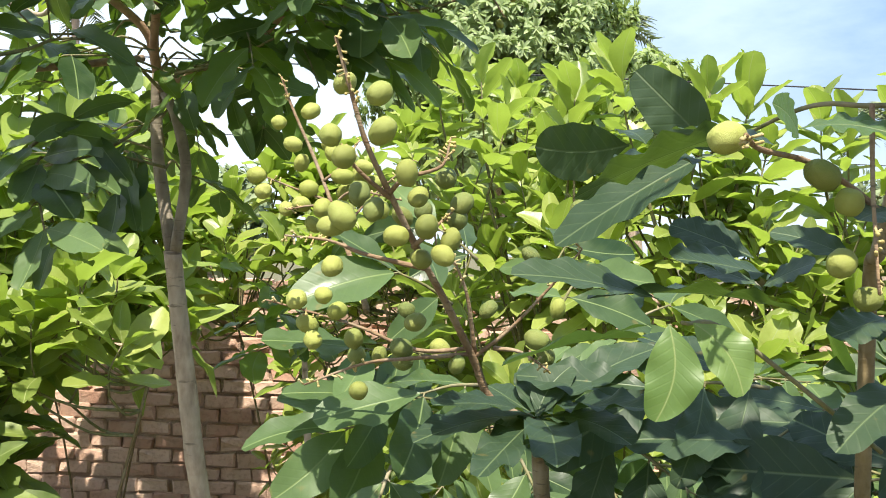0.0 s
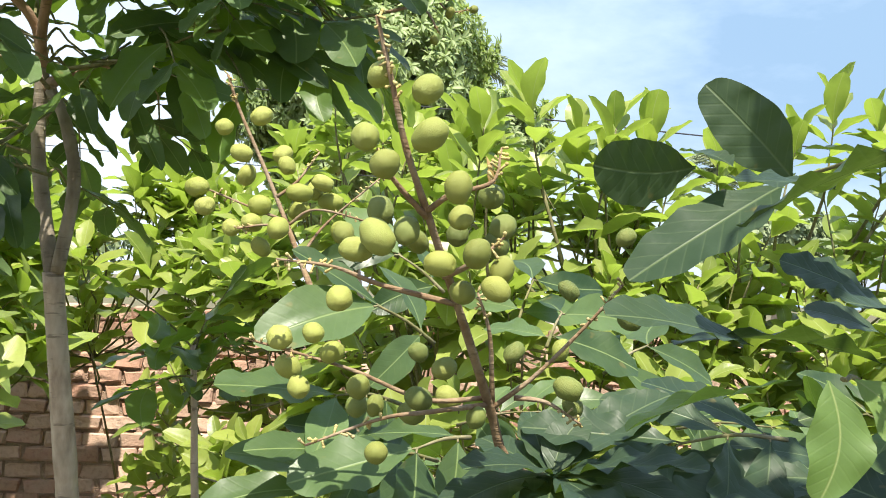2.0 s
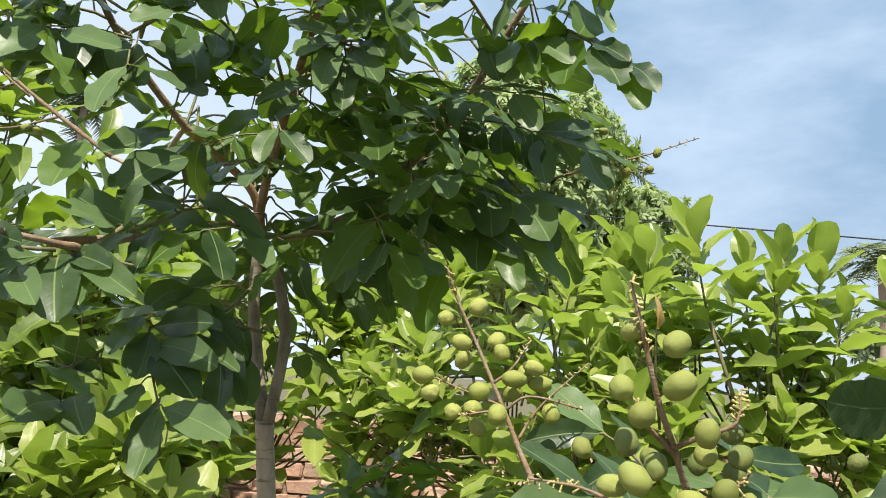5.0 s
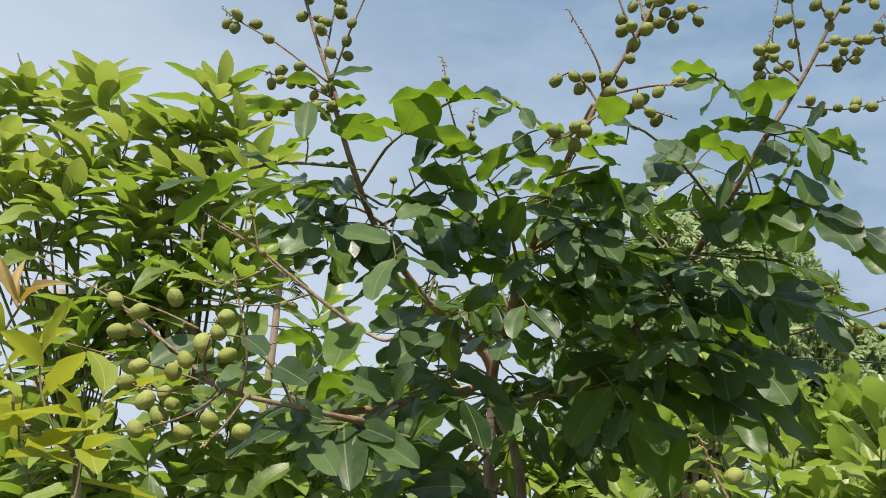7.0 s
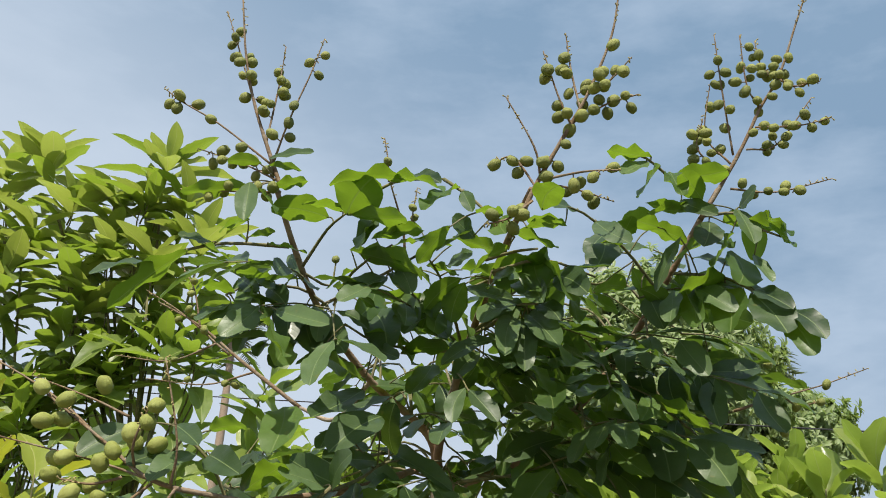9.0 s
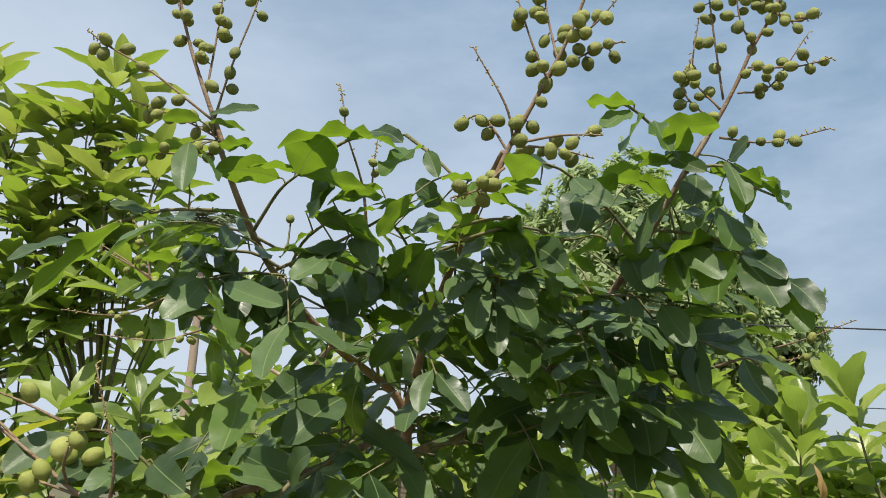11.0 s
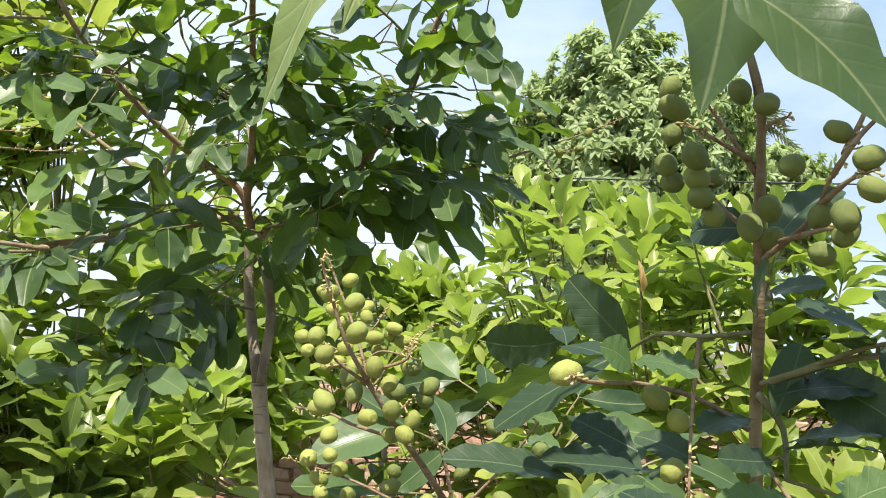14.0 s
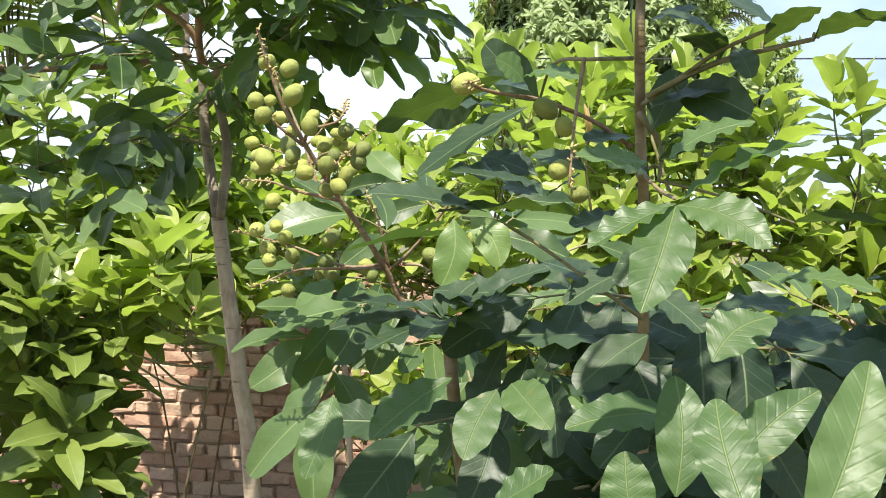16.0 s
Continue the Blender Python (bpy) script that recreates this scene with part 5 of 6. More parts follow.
for b, t, w, up in (
        ((-0.62, 1.5, 1.847), (-0.665, 1.42, 1.804), 0.053, (0, -1, 0.4)), ((-0.583, 1.56, 1.823), (-0.639, 1.44, 1.823), 0.048, (0, -1, 0.4)),
        ((-0.594, 1.64, 1.815), (-0.545, 1.56, 1.717), 0.046, (0.5, -0.9, 0.5)), ((-0.568, 1.6, 1.752), (-0.518, 1.52, 1.66), 0.05, (0.5, -0.9, 0.5)),
        ((-0.584, 1.56, 1.731), (-0.56, 1.48, 1.641), 0.044, (-0.5, -0.9, 0.5)), ((-0.719, 1.4, 1.72), (-0.75, 1.3, 1.74), 0.043, (0, -1, 0.4)),
        ((-0.705, 1.4, 1.678), (-0.73, 1.3, 1.706), 0.045, (0, -1, 0.4)), ((-0.723, 1.33, 1.67), (-0.669, 1.26, 1.622), 0.047, (0, -1, 0.4))):
    A.stalked(b, t, w, up, LONGAN)
for b, t, w, up in (
        ((-0.772, 1.3, 1.715), (-0.671, 1.25, 1.675), 0.037, (0, 0.2, 1)), ((-0.734, 1.32, 1.662), (-0.739, 1.2, 1.64), 0.064, (0, -1, 0.4))):
    A.stalked(b, t, w, up, LONGAN)
A.carry([(-0.778, 1.18, 1.894), (-0.694, 1.14, 1.865), (-0.632, 1.12, 1.852), (-0.563, 1.1, 1.837)])
# pale sunlit leaves by the low fruit branch
for b, t, w, up in (
        ((-0.682, 1.14, 1.857), (-0.682, 1.05, 1.784), 0.047, (0, -1, 0.4)), ((-0.669, 1.13, 1.849), (-0.618, 1.04, 1.762), 0.054, (0, -1, 0.4)),
        ((-0.652, 1.12, 1.849), (-0.53, 1.04, 1.795), 0.032, (0, -1, 0.4)), ((-0.714, 1.15, 1.871), (-0.718, 1.08, 1.841), 0.033, (0, -1, 0.4)),
        ((-0.744, 1.16, 1.879), (-0.699, 1.1, 1.911), 0.038, (0, -1, 0.4)), ((-0.768, 1.17, 1.893), (-0.698, 1.1, 1.918), 0.037, (0, -1, 0.4)),
        ((-0.632, 1.12, 1.851), (-0.603, 1.06, 1.784), 0.029, (0, -1, 0.4)), ((-0.758, 1.2, 1.889), (-0.666, 1.12, 1.919), 0.042, (0, 0.42, 0.9))):
    A.stalked(b, t, w, up, LONGAN)
for b, t, w, up in (
        ((-0.707, 1.3, 1.783), (-0.748, 1.2, 1.818), 0.042, (0, -1, 0.4)), ((-0.585, 1.3, 2.021), (-0.632, 1.2, 1.948), 0.058, (0, -1, 0.4)),
        ((-0.702, 1.3, 2.126), (-0.593, 1.22, 2.058), 0.046, (0, 0.42, 0.9)), ((-0.73, 1.25, 2.024), (-0.701, 1.15, 1.938), 0.052, (0, 0.42, 0.9)),
        ((-0.634, 1.35, 2.075), (-0.673, 1.22, 2.002), 0.047, (0, -1, 0.4)), ((-0.649, 1.3, 2.0), (-0.661, 1.24, 1.956), 0.031, (0, -1, 0.4))):
    A.stalked(b, t, w, up, LONGAN)
for b, t, w, up in (
        ((-0.762, 1.2, 2.16), (-0.688, 1.12, 2.07), 0.042, (0, 0.42, 0.9)), ((-0.766, 1.25, 2.185), (-0.645, 1.18, 2.137), 0.039, (0, -1, 0.4))):
    A.stalked(b, t, w, up, LONGAN)
A.carry([(-0.669, 1.12, 1.853), (-0.714, 1.08, 1.855), (-0.748, 1.06, 1.912), (-0.799, 1.04, 1.955)])
A.carry([(-0.623, 1.2, 1.898), (-0.651, 1.14, 1.852), (-0.693, 1.08, 1.824)])
# leaves along the low fruit branch
for b, t, w, up in (
        ((-0.848, 1.04, 1.952), (-0.891, 0.98, 1.904), 0.037, (0, -1, 0.4)), ((-0.795, 1.04, 1.955), (-0.736, 1.0, 1.923), 0.03, (0, -1, 0.4)),
        ((-0.767, 1.06, 1.921), (-0.786, 0.98, 1.874), 0.035, (0, -1, 0.4)), ((-0.794, 1.05, 1.921), (-0.826, 0.99, 1.895), 0.029, (0, -1, 0.4)),
        ((-0.75, 1.06, 1.92), (-0.675, 1.0, 1.889), 0.033, (0, -1, 0.4)), ((-0.832, 1.04, 1.866), (-0.843, 1.0, 1.84), 0.027, (0, -1, 0.4)),
        ((-0.721, 1.07, 1.875), (-0.657, 1.02, 1.847), 0.032, (0, -1, 0.4)), ((-0.709, 1.08, 1.85), (-0.735, 1.0, 1.812), 0.034, (0, -1, 0.4))):
    A.stalked(b, t, w, up, LONGAN)
for b, t, w, up in (
        ((-0.669, 1.1, 1.843), (-0.701, 1.02, 1.806), 0.036, (0, -1, 0.4)), ((-0.656, 1.13, 1.851), (-0.575, 1.07, 1.829), 0.035, (0, -1, 0.4)),
        ((-0.632, 1.2, 1.898), (-0.675, 1.12, 1.909), 0.039, (0, -1, 0.4)), ((-0.693, 1.08, 1.824), (-0.622, 1.0, 1.778), 0.037, (0, -1, 0.4)),
        ((-0.622, 1.2, 1.894), (-0.577, 1.14, 1.939), 0.038, (0, -1, 0.4)), ((-0.755, 1.06, 1.952), (-0.686, 1.02, 1.953), 0.028, (0, 0.42, 0.9)),
        ((-0.64, 1.16, 1.851), (-0.621, 1.08, 1.783), 0.041, (0, -1, 0.4)), ((-0.764, 1.06, 1.849), (-0.767, 1.0, 1.79), 0.033, (0, -1, 0.4))):
    A.stalked(b, t, w, up, LONGAN)
A.done("leaflet", "dark glossy longan leaves")

# ---- small longan tree with the near fruit cluster ----
B = Plant("longan_tree", (0.20, 1.0, GROUND), "young longan tree bearing heavy clusters of green fruit over dark leaves", "tree", 12)
B.stem("trunk", [(0.20, 1.0, GROUND), (0.19, 1.0, 0.8), (0.145, 0.940, 1.388), (0.137, 0.930, 1.471)], 0.014, 0.006, TWIG)
stem = [(0.135, 0.930, 1.471), (0.092, 0.900, 1.493), (0.073, 0.880, 1.536), (0.047, 0.840, 1.592), (0.030, 0.810, 1.626), (0.002, 0.770, 1.685), (-0.016, 0.750, 1.725), (-0.028, 0.740, 1.766), (-0.040, 0.735, 1.806)]
side = [[(0.074, 0.880, 1.538), (0.107, 0.870, 1.567), (0.145, 0.860, 1.610), (0.170, 0.850, 1.643)],
        [(0.030, 0.810, 1.622), (-0.026, 0.820, 1.634), (-0.059, 0.830, 1.645), (-0.102, 0.840, 1.649)],
        [(0.073, 0.880, 1.541), (0.017, 0.820, 1.542), (-0.020, 0.800, 1.539), (-0.072, 0.800, 1.519)],
        [(0.069, 0.880, 1.546), (0.019, 0.880, 1.543), (-0.036, 0.880, 1.563), (-0.075, 0.880, 1.574), (-0.129, 0.880, 1.587)],
        [(0.002, 0.770, 1.685), (0.017, 0.750, 1.696), (0.045, 0.760, 1.707), (0.052, 0.770, 1.732)],
        [(0.020, 0.800, 1.641), (0.037, 0.760, 1.653), (0.055, 0.760, 1.670)],
        [(0.002, 0.770, 1.681), (-0.023, 0.750, 1.703), (-0.032, 0.740, 1.719)],
        [(0.074, 0.880, 1.541), (0.066, 0.860, 1.597), (0.053, 0.850, 1.631)],
        [(0.092, 0.880, 1.547), (0.117, 0.870, 1.545), (0.143, 0.860, 1.530)]]
near = B.panicle(stem, side, 0.0048, "large hanging cluster of round green fruit on brown stalks")
B.fruits(near, [(-0.004, 0.740, 1.762), (-0.034, 0.750, 1.772), (-0.001, 0.740, 1.732), (-0.043, 0.740, 1.728), (-0.032, 0.740, 1.664), (-0.045, 0.760, 1.656)], FRUITS_LIT, 0.0208)
B.fruits(near, [(-0.030, 0.730, 1.710), (0.019, 0.740, 1.699), (0.026, 0.770, 1.682), (0.010, 0.750, 1.649), (0.035, 0.750, 1.657), (0.054, 0.760, 1.647),
                (0.049, 0.750, 1.634), (0.029, 0.770, 1.631), (0.023, 0.800, 1.576), (-0.023, 0.790, 1.517), (-0.036, 0.840, 1.556)], size=0.0190)
B.fruits(near, [(0.048, 0.780, 1.699), (-0.028, 0.800, 1.686), (-0.011, 0.770, 1.671), (0.057, 0.800, 1.666), (0.028, 0.800, 1.672), (0.061, 0.800, 1.679),
                (0.123, 0.840, 1.636), (0.173, 0.840, 1.616), (0.164, 0.830, 1.679), (0.086, 0.860, 1.585), (0.131, 0.860, 1.558), (0.141, 0.880, 1.542),
                (0.010, 0.860, 1.582), (0.009, 0.830, 1.550), (0.007, 0.860, 1.535), (0.058, 0.860, 1.533), (-0.036, 0.860, 1.539)], FRUITS_DEEP, 0.0186)
B.fruits(near, [(0.004, 0.860, 1.669), (-0.053, 0.880, 1.674), (-0.020, 0.900, 1.534), (0.040, 0.900, 1.542)], size=0.0195)
B.fruits(near, [(-0.054, 0.820, 1.622), (-0.099, 0.880, 1.588), (-0.073, 0.880, 1.593), (-0.057, 0.870, 1.579), (-0.092, 0.900, 1.563), (-0.082, 0.880, 1.550), (0.161, 1.000, 1.579)], FRUITS_PALE, 0.0200)
# the cluster behind it
stem = [(-0.055, 1.050, 1.566), (-0.069, 1.080, 1.597), (-0.093, 1.110, 1.647), (-0.114, 1.130, 1.694), (-0.142, 1.150, 1.754), (-0.175, 1.160, 1.821), (-0.190, 1.160, 1.860)]
side = [[(-0.114, 1.130, 1.697), (-0.155, 1.130, 1.711), (-0.202, 1.130, 1.728)], [(-0.127, 1.140, 1.724), (-0.105, 1.140, 1.744), (-0.084, 1.150, 1.778)],
        [(-0.113, 1.130, 1.693), (-0.084, 1.120, 1.711), (-0.024, 1.110, 1.700)], [(-0.097, 1.120, 1.659), (-0.072, 1.140, 1.698), (-0.014, 1.150, 1.754)],
        [(-0.112, 1.130, 1.688), (-0.134, 1.110, 1.691), (-0.163, 1.100, 1.685)]]
back = B.panicle(stem, side, 0.004, "cluster of pale yellow-green fruit on a dark stalk")
B.fruits(back, [(-0.189, 1.150, 1.799), (-0.150, 1.160, 1.816), (-0.168, 1.140, 1.770), (-0.125, 1.170, 1.776), (-0.119, 1.150, 1.761), (-0.211, 1.130, 1.729), (-0.202, 1.130, 1.709),
                (-0.165, 1.180, 1.751), (-0.144, 1.130, 1.713), (-0.103, 1.140, 1.730), (-0.079, 1.160, 1.745), (-0.069, 1.180, 1.726), (-0.104, 1.170, 1.713), (-0.150, 1.120, 1.693),
                (-0.122, 1.110, 1.688), (-0.174, 1.140, 1.688), (-0.143, 1.160, 1.669), (-0.088, 1.180, 1.737), (-0.056, 1.160, 1.691)], FRUITS_PALE, 0.0232)
# leaf whorl under the near cluster
W = (0.137, 0.920, 1.475)
for t, w in (((0.040, 0.800, 1.505), 0.045), ((0.224, 0.800, 1.508), 0.055), ((0.172, 0.950, 1.523), 0.040), ((0.266, 0.980, 1.542), 0.05), ((0.134, 1.000, 1.519), 0.04),
             ((0.024, 0.800, 1.472), 0.05), ((0.081, 0.760, 1.455), 0.05), ((0.143, 0.740, 1.470), 0.05), ((0.211, 0.800, 1.477), 0.05), ((0.087, 1.000, 1.493), 0.045)):
    B.blade(W, t, w, (0, -0.35, 1))
for b, t, n in (((0.044, 1.050, 1.577), (-0.016, 1.020, 1.613), 2), ((0.023, 1.150, 1.501), (-0.052, 1.050, 1.522), 3), ((0.059, 1.100, 1.450), (-0.027, 1.000, 1.473), 3), ((0.009, 1.050, 1.442), (-0.065, 1.000, 1.441), 3),
                ((0.172, 1.100, 1.575), (0.201, 1.150, 1.612), 2), ((0.253, 1.150, 1.544), (0.324, 1.200, 1.576), 2), ((0.070, 1.200, 1.628), (0.014, 1.200, 1.670), 2),
                ((0.160, 1.200, 1.594), (0.189, 1.250, 1.649), 2), ((0.077, 1.000, 1.493), (0.020, 0.950, 1.490), 2), ((-0.011, 0.950, 1.414), (-0.025, 0.900, 1.362), 2)):
    B.spray(b, t, 0.11, n)
for i in range(84):
    p = Vector((B.rng.uniform(0.09, 0.75), B.rng.uniform(1.0, 1.6), B.rng.uniform(0.85, 1.46)))
    p.x -= 0.35 * max(p.y - 1.2, 0)
    d = Vector((B.rng.uniform(-1, 1), B.rng.uniform(-1, 0.4), B.rng.uniform(-0.3, 0.5))).normalized()
    B.spray(p, p + d * 0.15, 0.092, 4, droop=0.25)
B.done("leaflet", "dark longan leaves")

# ---- near longan tree with broad leaves ----
C = Plant("longan_tree", (0.38, 0.75, GROUND), "young longan tree with straight brown stem, broad leaves and green fruit", "tree", 13)
C.stem("trunk", [(0.38, 0.75, GROUND), (0.375, 0.74, 0.9), (0.373, 0.730, 1.559), (0.368, 0.700, 1.650), (0.363, 0.635, 1.744), (0.363, 0.625, 1.801), (0.362, 0.605, 1.878), (0.361, 0.597, 1.920), (0.349, 0.595, 1.969), (0.341, 0.595, 1.998)], 0.0067, 0.0020, TWIG, 12)
side = [[(0.362, 0.615, 1.858), (0.340, 0.595, 1.885), (0.317, 0.585, 1.916)],
        [(0.354, 0.605, 1.871), (0.326, 0.575, 1.880), (0.303, 0.565, 1.891)],
        [(0.363, 0.625, 1.794), (0.388, 0.565, 1.817), (0.397, 0.535, 1.843), (0.417, 0.525, 1.873)],
        [(0.359, 0.615, 1.813), (0.332, 0.595, 1.832), (0.310, 0.585, 1.861)],
        [(0.373, 0.595, 1.806), (0.392, 0.545, 1.808), (0.408, 0.535, 1.808)],
        [(0.362, 0.605, 1.891), (0.369, 0.595, 1.897), (0.382, 0.595, 1.902)],
        [(0.397, 0.535, 1.843), (0.409, 0.520, 1.864), (0.425, 0.520, 1.881), (0.444, 0.520, 1.897)],
        [(0.404, 0.530, 1.857), (0.421, 0.540, 1.891), (0.434, 0.555, 1.928)],
        [(0.393, 0.550, 1.827), (0.405, 0.520, 1.838), (0.414, 0.500, 1.840)]]
top = C.panicle([(0.363, 0.625, 1.792), (0.362, 0.615, 1.853), (0.362, 0.605, 1.909), (0.349, 0.595, 1.969), (0.340, 0.595, 2.001)], side, 0.0050)
C.fruits(top, [(0.293, 0.565, 1.917), (0.294, 0.545, 1.897), (0.295, 0.575, 1.885), (0.308, 0.535, 1.859), (0.290, 0.575, 1.862), (0.311, 0.555, 1.847), (0.296, 0.595, 1.852),
               (0.313, 0.555, 1.833), (0.323, 0.565, 1.821), (0.326, 0.595, 1.855), (0.346, 0.595, 1.922), (0.362, 0.575, 1.906), (0.363, 0.575, 1.828), (0.352, 0.595, 1.817)], FRUITS_DEEP, 0.0186)
C.fruits(top, [(0.370, 0.525, 1.849), (0.413, 0.505, 1.849), (0.412, 0.495, 1.827), (0.398, 0.505, 1.812), (0.403, 0.525, 1.803), (0.388, 0.525, 1.789), (0.402, 0.535, 1.874),
               (0.436, 0.515, 1.876), (0.394, 0.555, 1.820), (0.430, 0.555, 1.924), (0.338, 0.565, 1.943), (0.371, 0.615, 1.811)], FRUITS_DEEP, 0.0194)
# lone fruits on the side twigs
low = C.panicle([(0.357, 0.655, 1.662), (0.322, 0.635, 1.684), (0.278, 0.595, 1.697), (0.237, 0.555, 1.699), (0.223, 0.535, 1.704)],
                [[(0.315, 0.595, 1.732), (0.308, 0.575, 1.678), (0.304, 0.555, 1.619)]], 0.0022, "side stalk with a few single fruits")
C.fruits(low, [(0.283, 0.585, 1.688), (0.299, 0.585, 1.672), (0.295, 0.585, 1.636), (0.311, 0.585, 1.615)], size=0.0195)
C.fruits(low, [(0.219, 0.555, 1.705)], FRUITS_PALE, 0.022)
C.stem("branch", [(0.366, 0.645, 1.699), (0.400, 0.595, 1.717), (0.424, 0.565, 1.729), (0.452, 0.535, 1.736)], 0.0022, 0.0015, GREEN_TWIG)
C.stem("branch", [(0.357, 0.635, 1.739), (0.321, 0.615, 1.735), (0.287, 0.635, 1.736), (0.264, 0.770, 1.723)], 0.0020, 0.0013, GREEN_TWIG)
C.stem("branch", [(0.366, 0.690, 1.645), (0.376, 0.580, 1.619), (0.379, 0.460, 1.605)], 0.0019, 0.0014, TWIG)
C.stem("branch", [(0.372, 0.70, 1.50), (0.251, 0.650, 1.586), (0.208, 0.610, 1.596)], 0.0019, 0.0013, GREEN_TWIG)
C.wood += [Vector((0.368, 0.700, 1.650)), Vector((0.363, 0.635, 1.744))]
C.carry([(0.369, 0.62, 1.702), (0.422, 0.58, 1.722), (0.485, 0.53, 1.727)])
C.carry([(0.363, 0.64, 1.691), (0.384, 0.66, 1.663), (0.379, 0.62, 1.629)])
# dark wavy leaves at the end of the side branches
for b, t, w, up in (
        ((0.485, 0.53, 1.727), (0.524, 0.47, 1.728), 0.033, (0, 0.2, 1)), ((0.454, 0.56, 1.73), (0.479, 0.5, 1.743), 0.025, (0, 0.42, 0.9)),
        ((0.425, 0.58, 1.725), (0.392, 0.53, 1.733), 0.026, (0, 0.42, 0.9)), ((0.393, 0.62, 1.705), (0.444, 0.55, 1.674), 0.038, (0, -1, 0.4)),
        ((0.38, 0.64, 1.648), (0.435, 0.57, 1.657), 0.022, (0, 0.2, 1)), ((0.489, 0.62, 1.592), (0.545, 0.53, 1.587), 0.029, (0, 0.2, 1)),
        ((0.373, 0.64, 1.64), (0.326, 0.58, 1.647), 0.022, (0, -1, 0.4)), ((0.434, 0.57, 1.731), (0.441, 0.53, 1.699), 0.017, (0, -1, 0.4))):
    C.stalked(b, t, w, up, BROAD)
# broad leaves one by one
for b, t, w, up in (
        ((0.266, 0.770, 1.724), (0.204, 0.785, 1.792), 0.050, (-0.6, -1, 0.05)), ((0.201, 0.790, 1.731), (0.122, 0.785, 1.727), 0.052, (0.1, -1, -0.45)),
        ((0.254, 0.760, 1.718), (0.138, 0.745, 1.644), 0.060, (-0.5, -0.7, 1)), ((0.215, 0.720, 1.605), (0.102, 0.680, 1.622), 0.050, (0, -0.5, 1)),
        ((0.206, 0.740, 1.725), (0.196, 0.800, 1.744), 0.030, (0, -0.4, 1)), ((0.345, 0.780, 1.593), (0.161, 0.720, 1.604), 0.050, (0, 0.1, 1)),
        ((0.244, 0.680, 1.705), (0.171, 0.660, 1.703), 0.045, (0, -0.3, 1)), ((0.266, 0.620, 1.710), (0.212, 0.660, 1.725), 0.05, (0, -0.2, 1))):
    C.blade(b, t, w, up)
for b, t, w, up in (
        ((0.250, 0.600, 1.719), (0.136, 0.580, 1.671), 0.050, (0, 0.3, 1)), ((0.275, 0.680, 1.619), (0.237, 0.700, 1.631), 0.045, (0, -0.4, 1)),
        ((0.279, 0.680, 1.618), (0.308, 0.660, 1.636), 0.045, (0, -0.4, 1)), ((0.370, 0.635, 1.771), (0.409, 0.615, 1.776), 0.035, (0, -0.6, 1)),
        ((0.428, 0.565, 1.737), (0.375, 0.545, 1.755), 0.038, (0, -0.6, 1)), ((0.459, 0.535, 1.740), (0.418, 0.525, 1.761), 0.045, (0, -0.6, 1)),
        ((0.371, 0.615, 1.691), (0.434, 0.575, 1.700), 0.045, (0, -0.6, 1)), ((0.379, 0.615, 1.657), (0.434, 0.555, 1.672), 0.045, (0, -0.5, 1))):
    C.blade(b, t, w, up)
for b, t, w, up in (
        ((0.373, 0.635, 1.673), (0.398, 0.655, 1.731), 0.035, (0, -1, 0.4)), ((0.359, 0.655, 1.671), (0.317, 0.615, 1.663), 0.035, (0, -0.6, 1)),
        ((0.274, 0.655, 1.626), (0.199, 0.595, 1.636), 0.048, (0, -0.6, 1)), ((0.271, 0.675, 1.638), (0.217, 0.695, 1.661), 0.040, (0, -0.7, 1)),
        ((0.317, 0.615, 1.637), (0.269, 0.635, 1.655), 0.035, (0, -0.6, 1)), ((0.356, 0.595, 1.742), (0.359, 0.555, 1.788), 0.030, (-1, -0.3, 0.4)),
        ((0.357, 0.615, 1.818), (0.312, 0.635, 1.819), 0.045, (0, -1, 0.6)), ((0.385, 0.715, 1.818), (0.446, 0.735, 1.872), 0.06, (0, -0.6, 1))):
    C.blade(b, t, w, up)
# young leaves
for b, t, w, up in (
        ((0.200, 0.610, 1.595), (0.191, 0.600, 1.535), 0.040, (0, -1, 0.5)), ((0.215, 0.610, 1.596), (0.244, 0.600, 1.553), 0.037, (0, -1, 0.6)),
        ((0.194, 0.630, 1.593), (0.157, 0.640, 1.580), 0.019, (0, 0.1, 1)), ((0.200, 0.680, 1.579), (0.096, 0.620, 1.564), 0.026, (0, 0.3, 1)),
        ((0.380, 0.460, 1.600), (0.354, 0.400, 1.530), 0.043, (0, -1, 0.5)), ((0.381, 0.460, 1.600), (0.435, 0.420, 1.571), 0.039, (0, -0.9, 0.7)),
        ((0.380, 0.460, 1.601), (0.321, 0.420, 1.570), 0.03, (0, -0.5, 1)), ((0.383, 0.460, 1.603), (0.472, 0.460, 1.643), 0.030, (0, -0.3, 1))):
    C.blade(b, t, w, up, FRESH if b[2] > 1.5 and b[1] > 0.55 else BROAD_YOUNG)
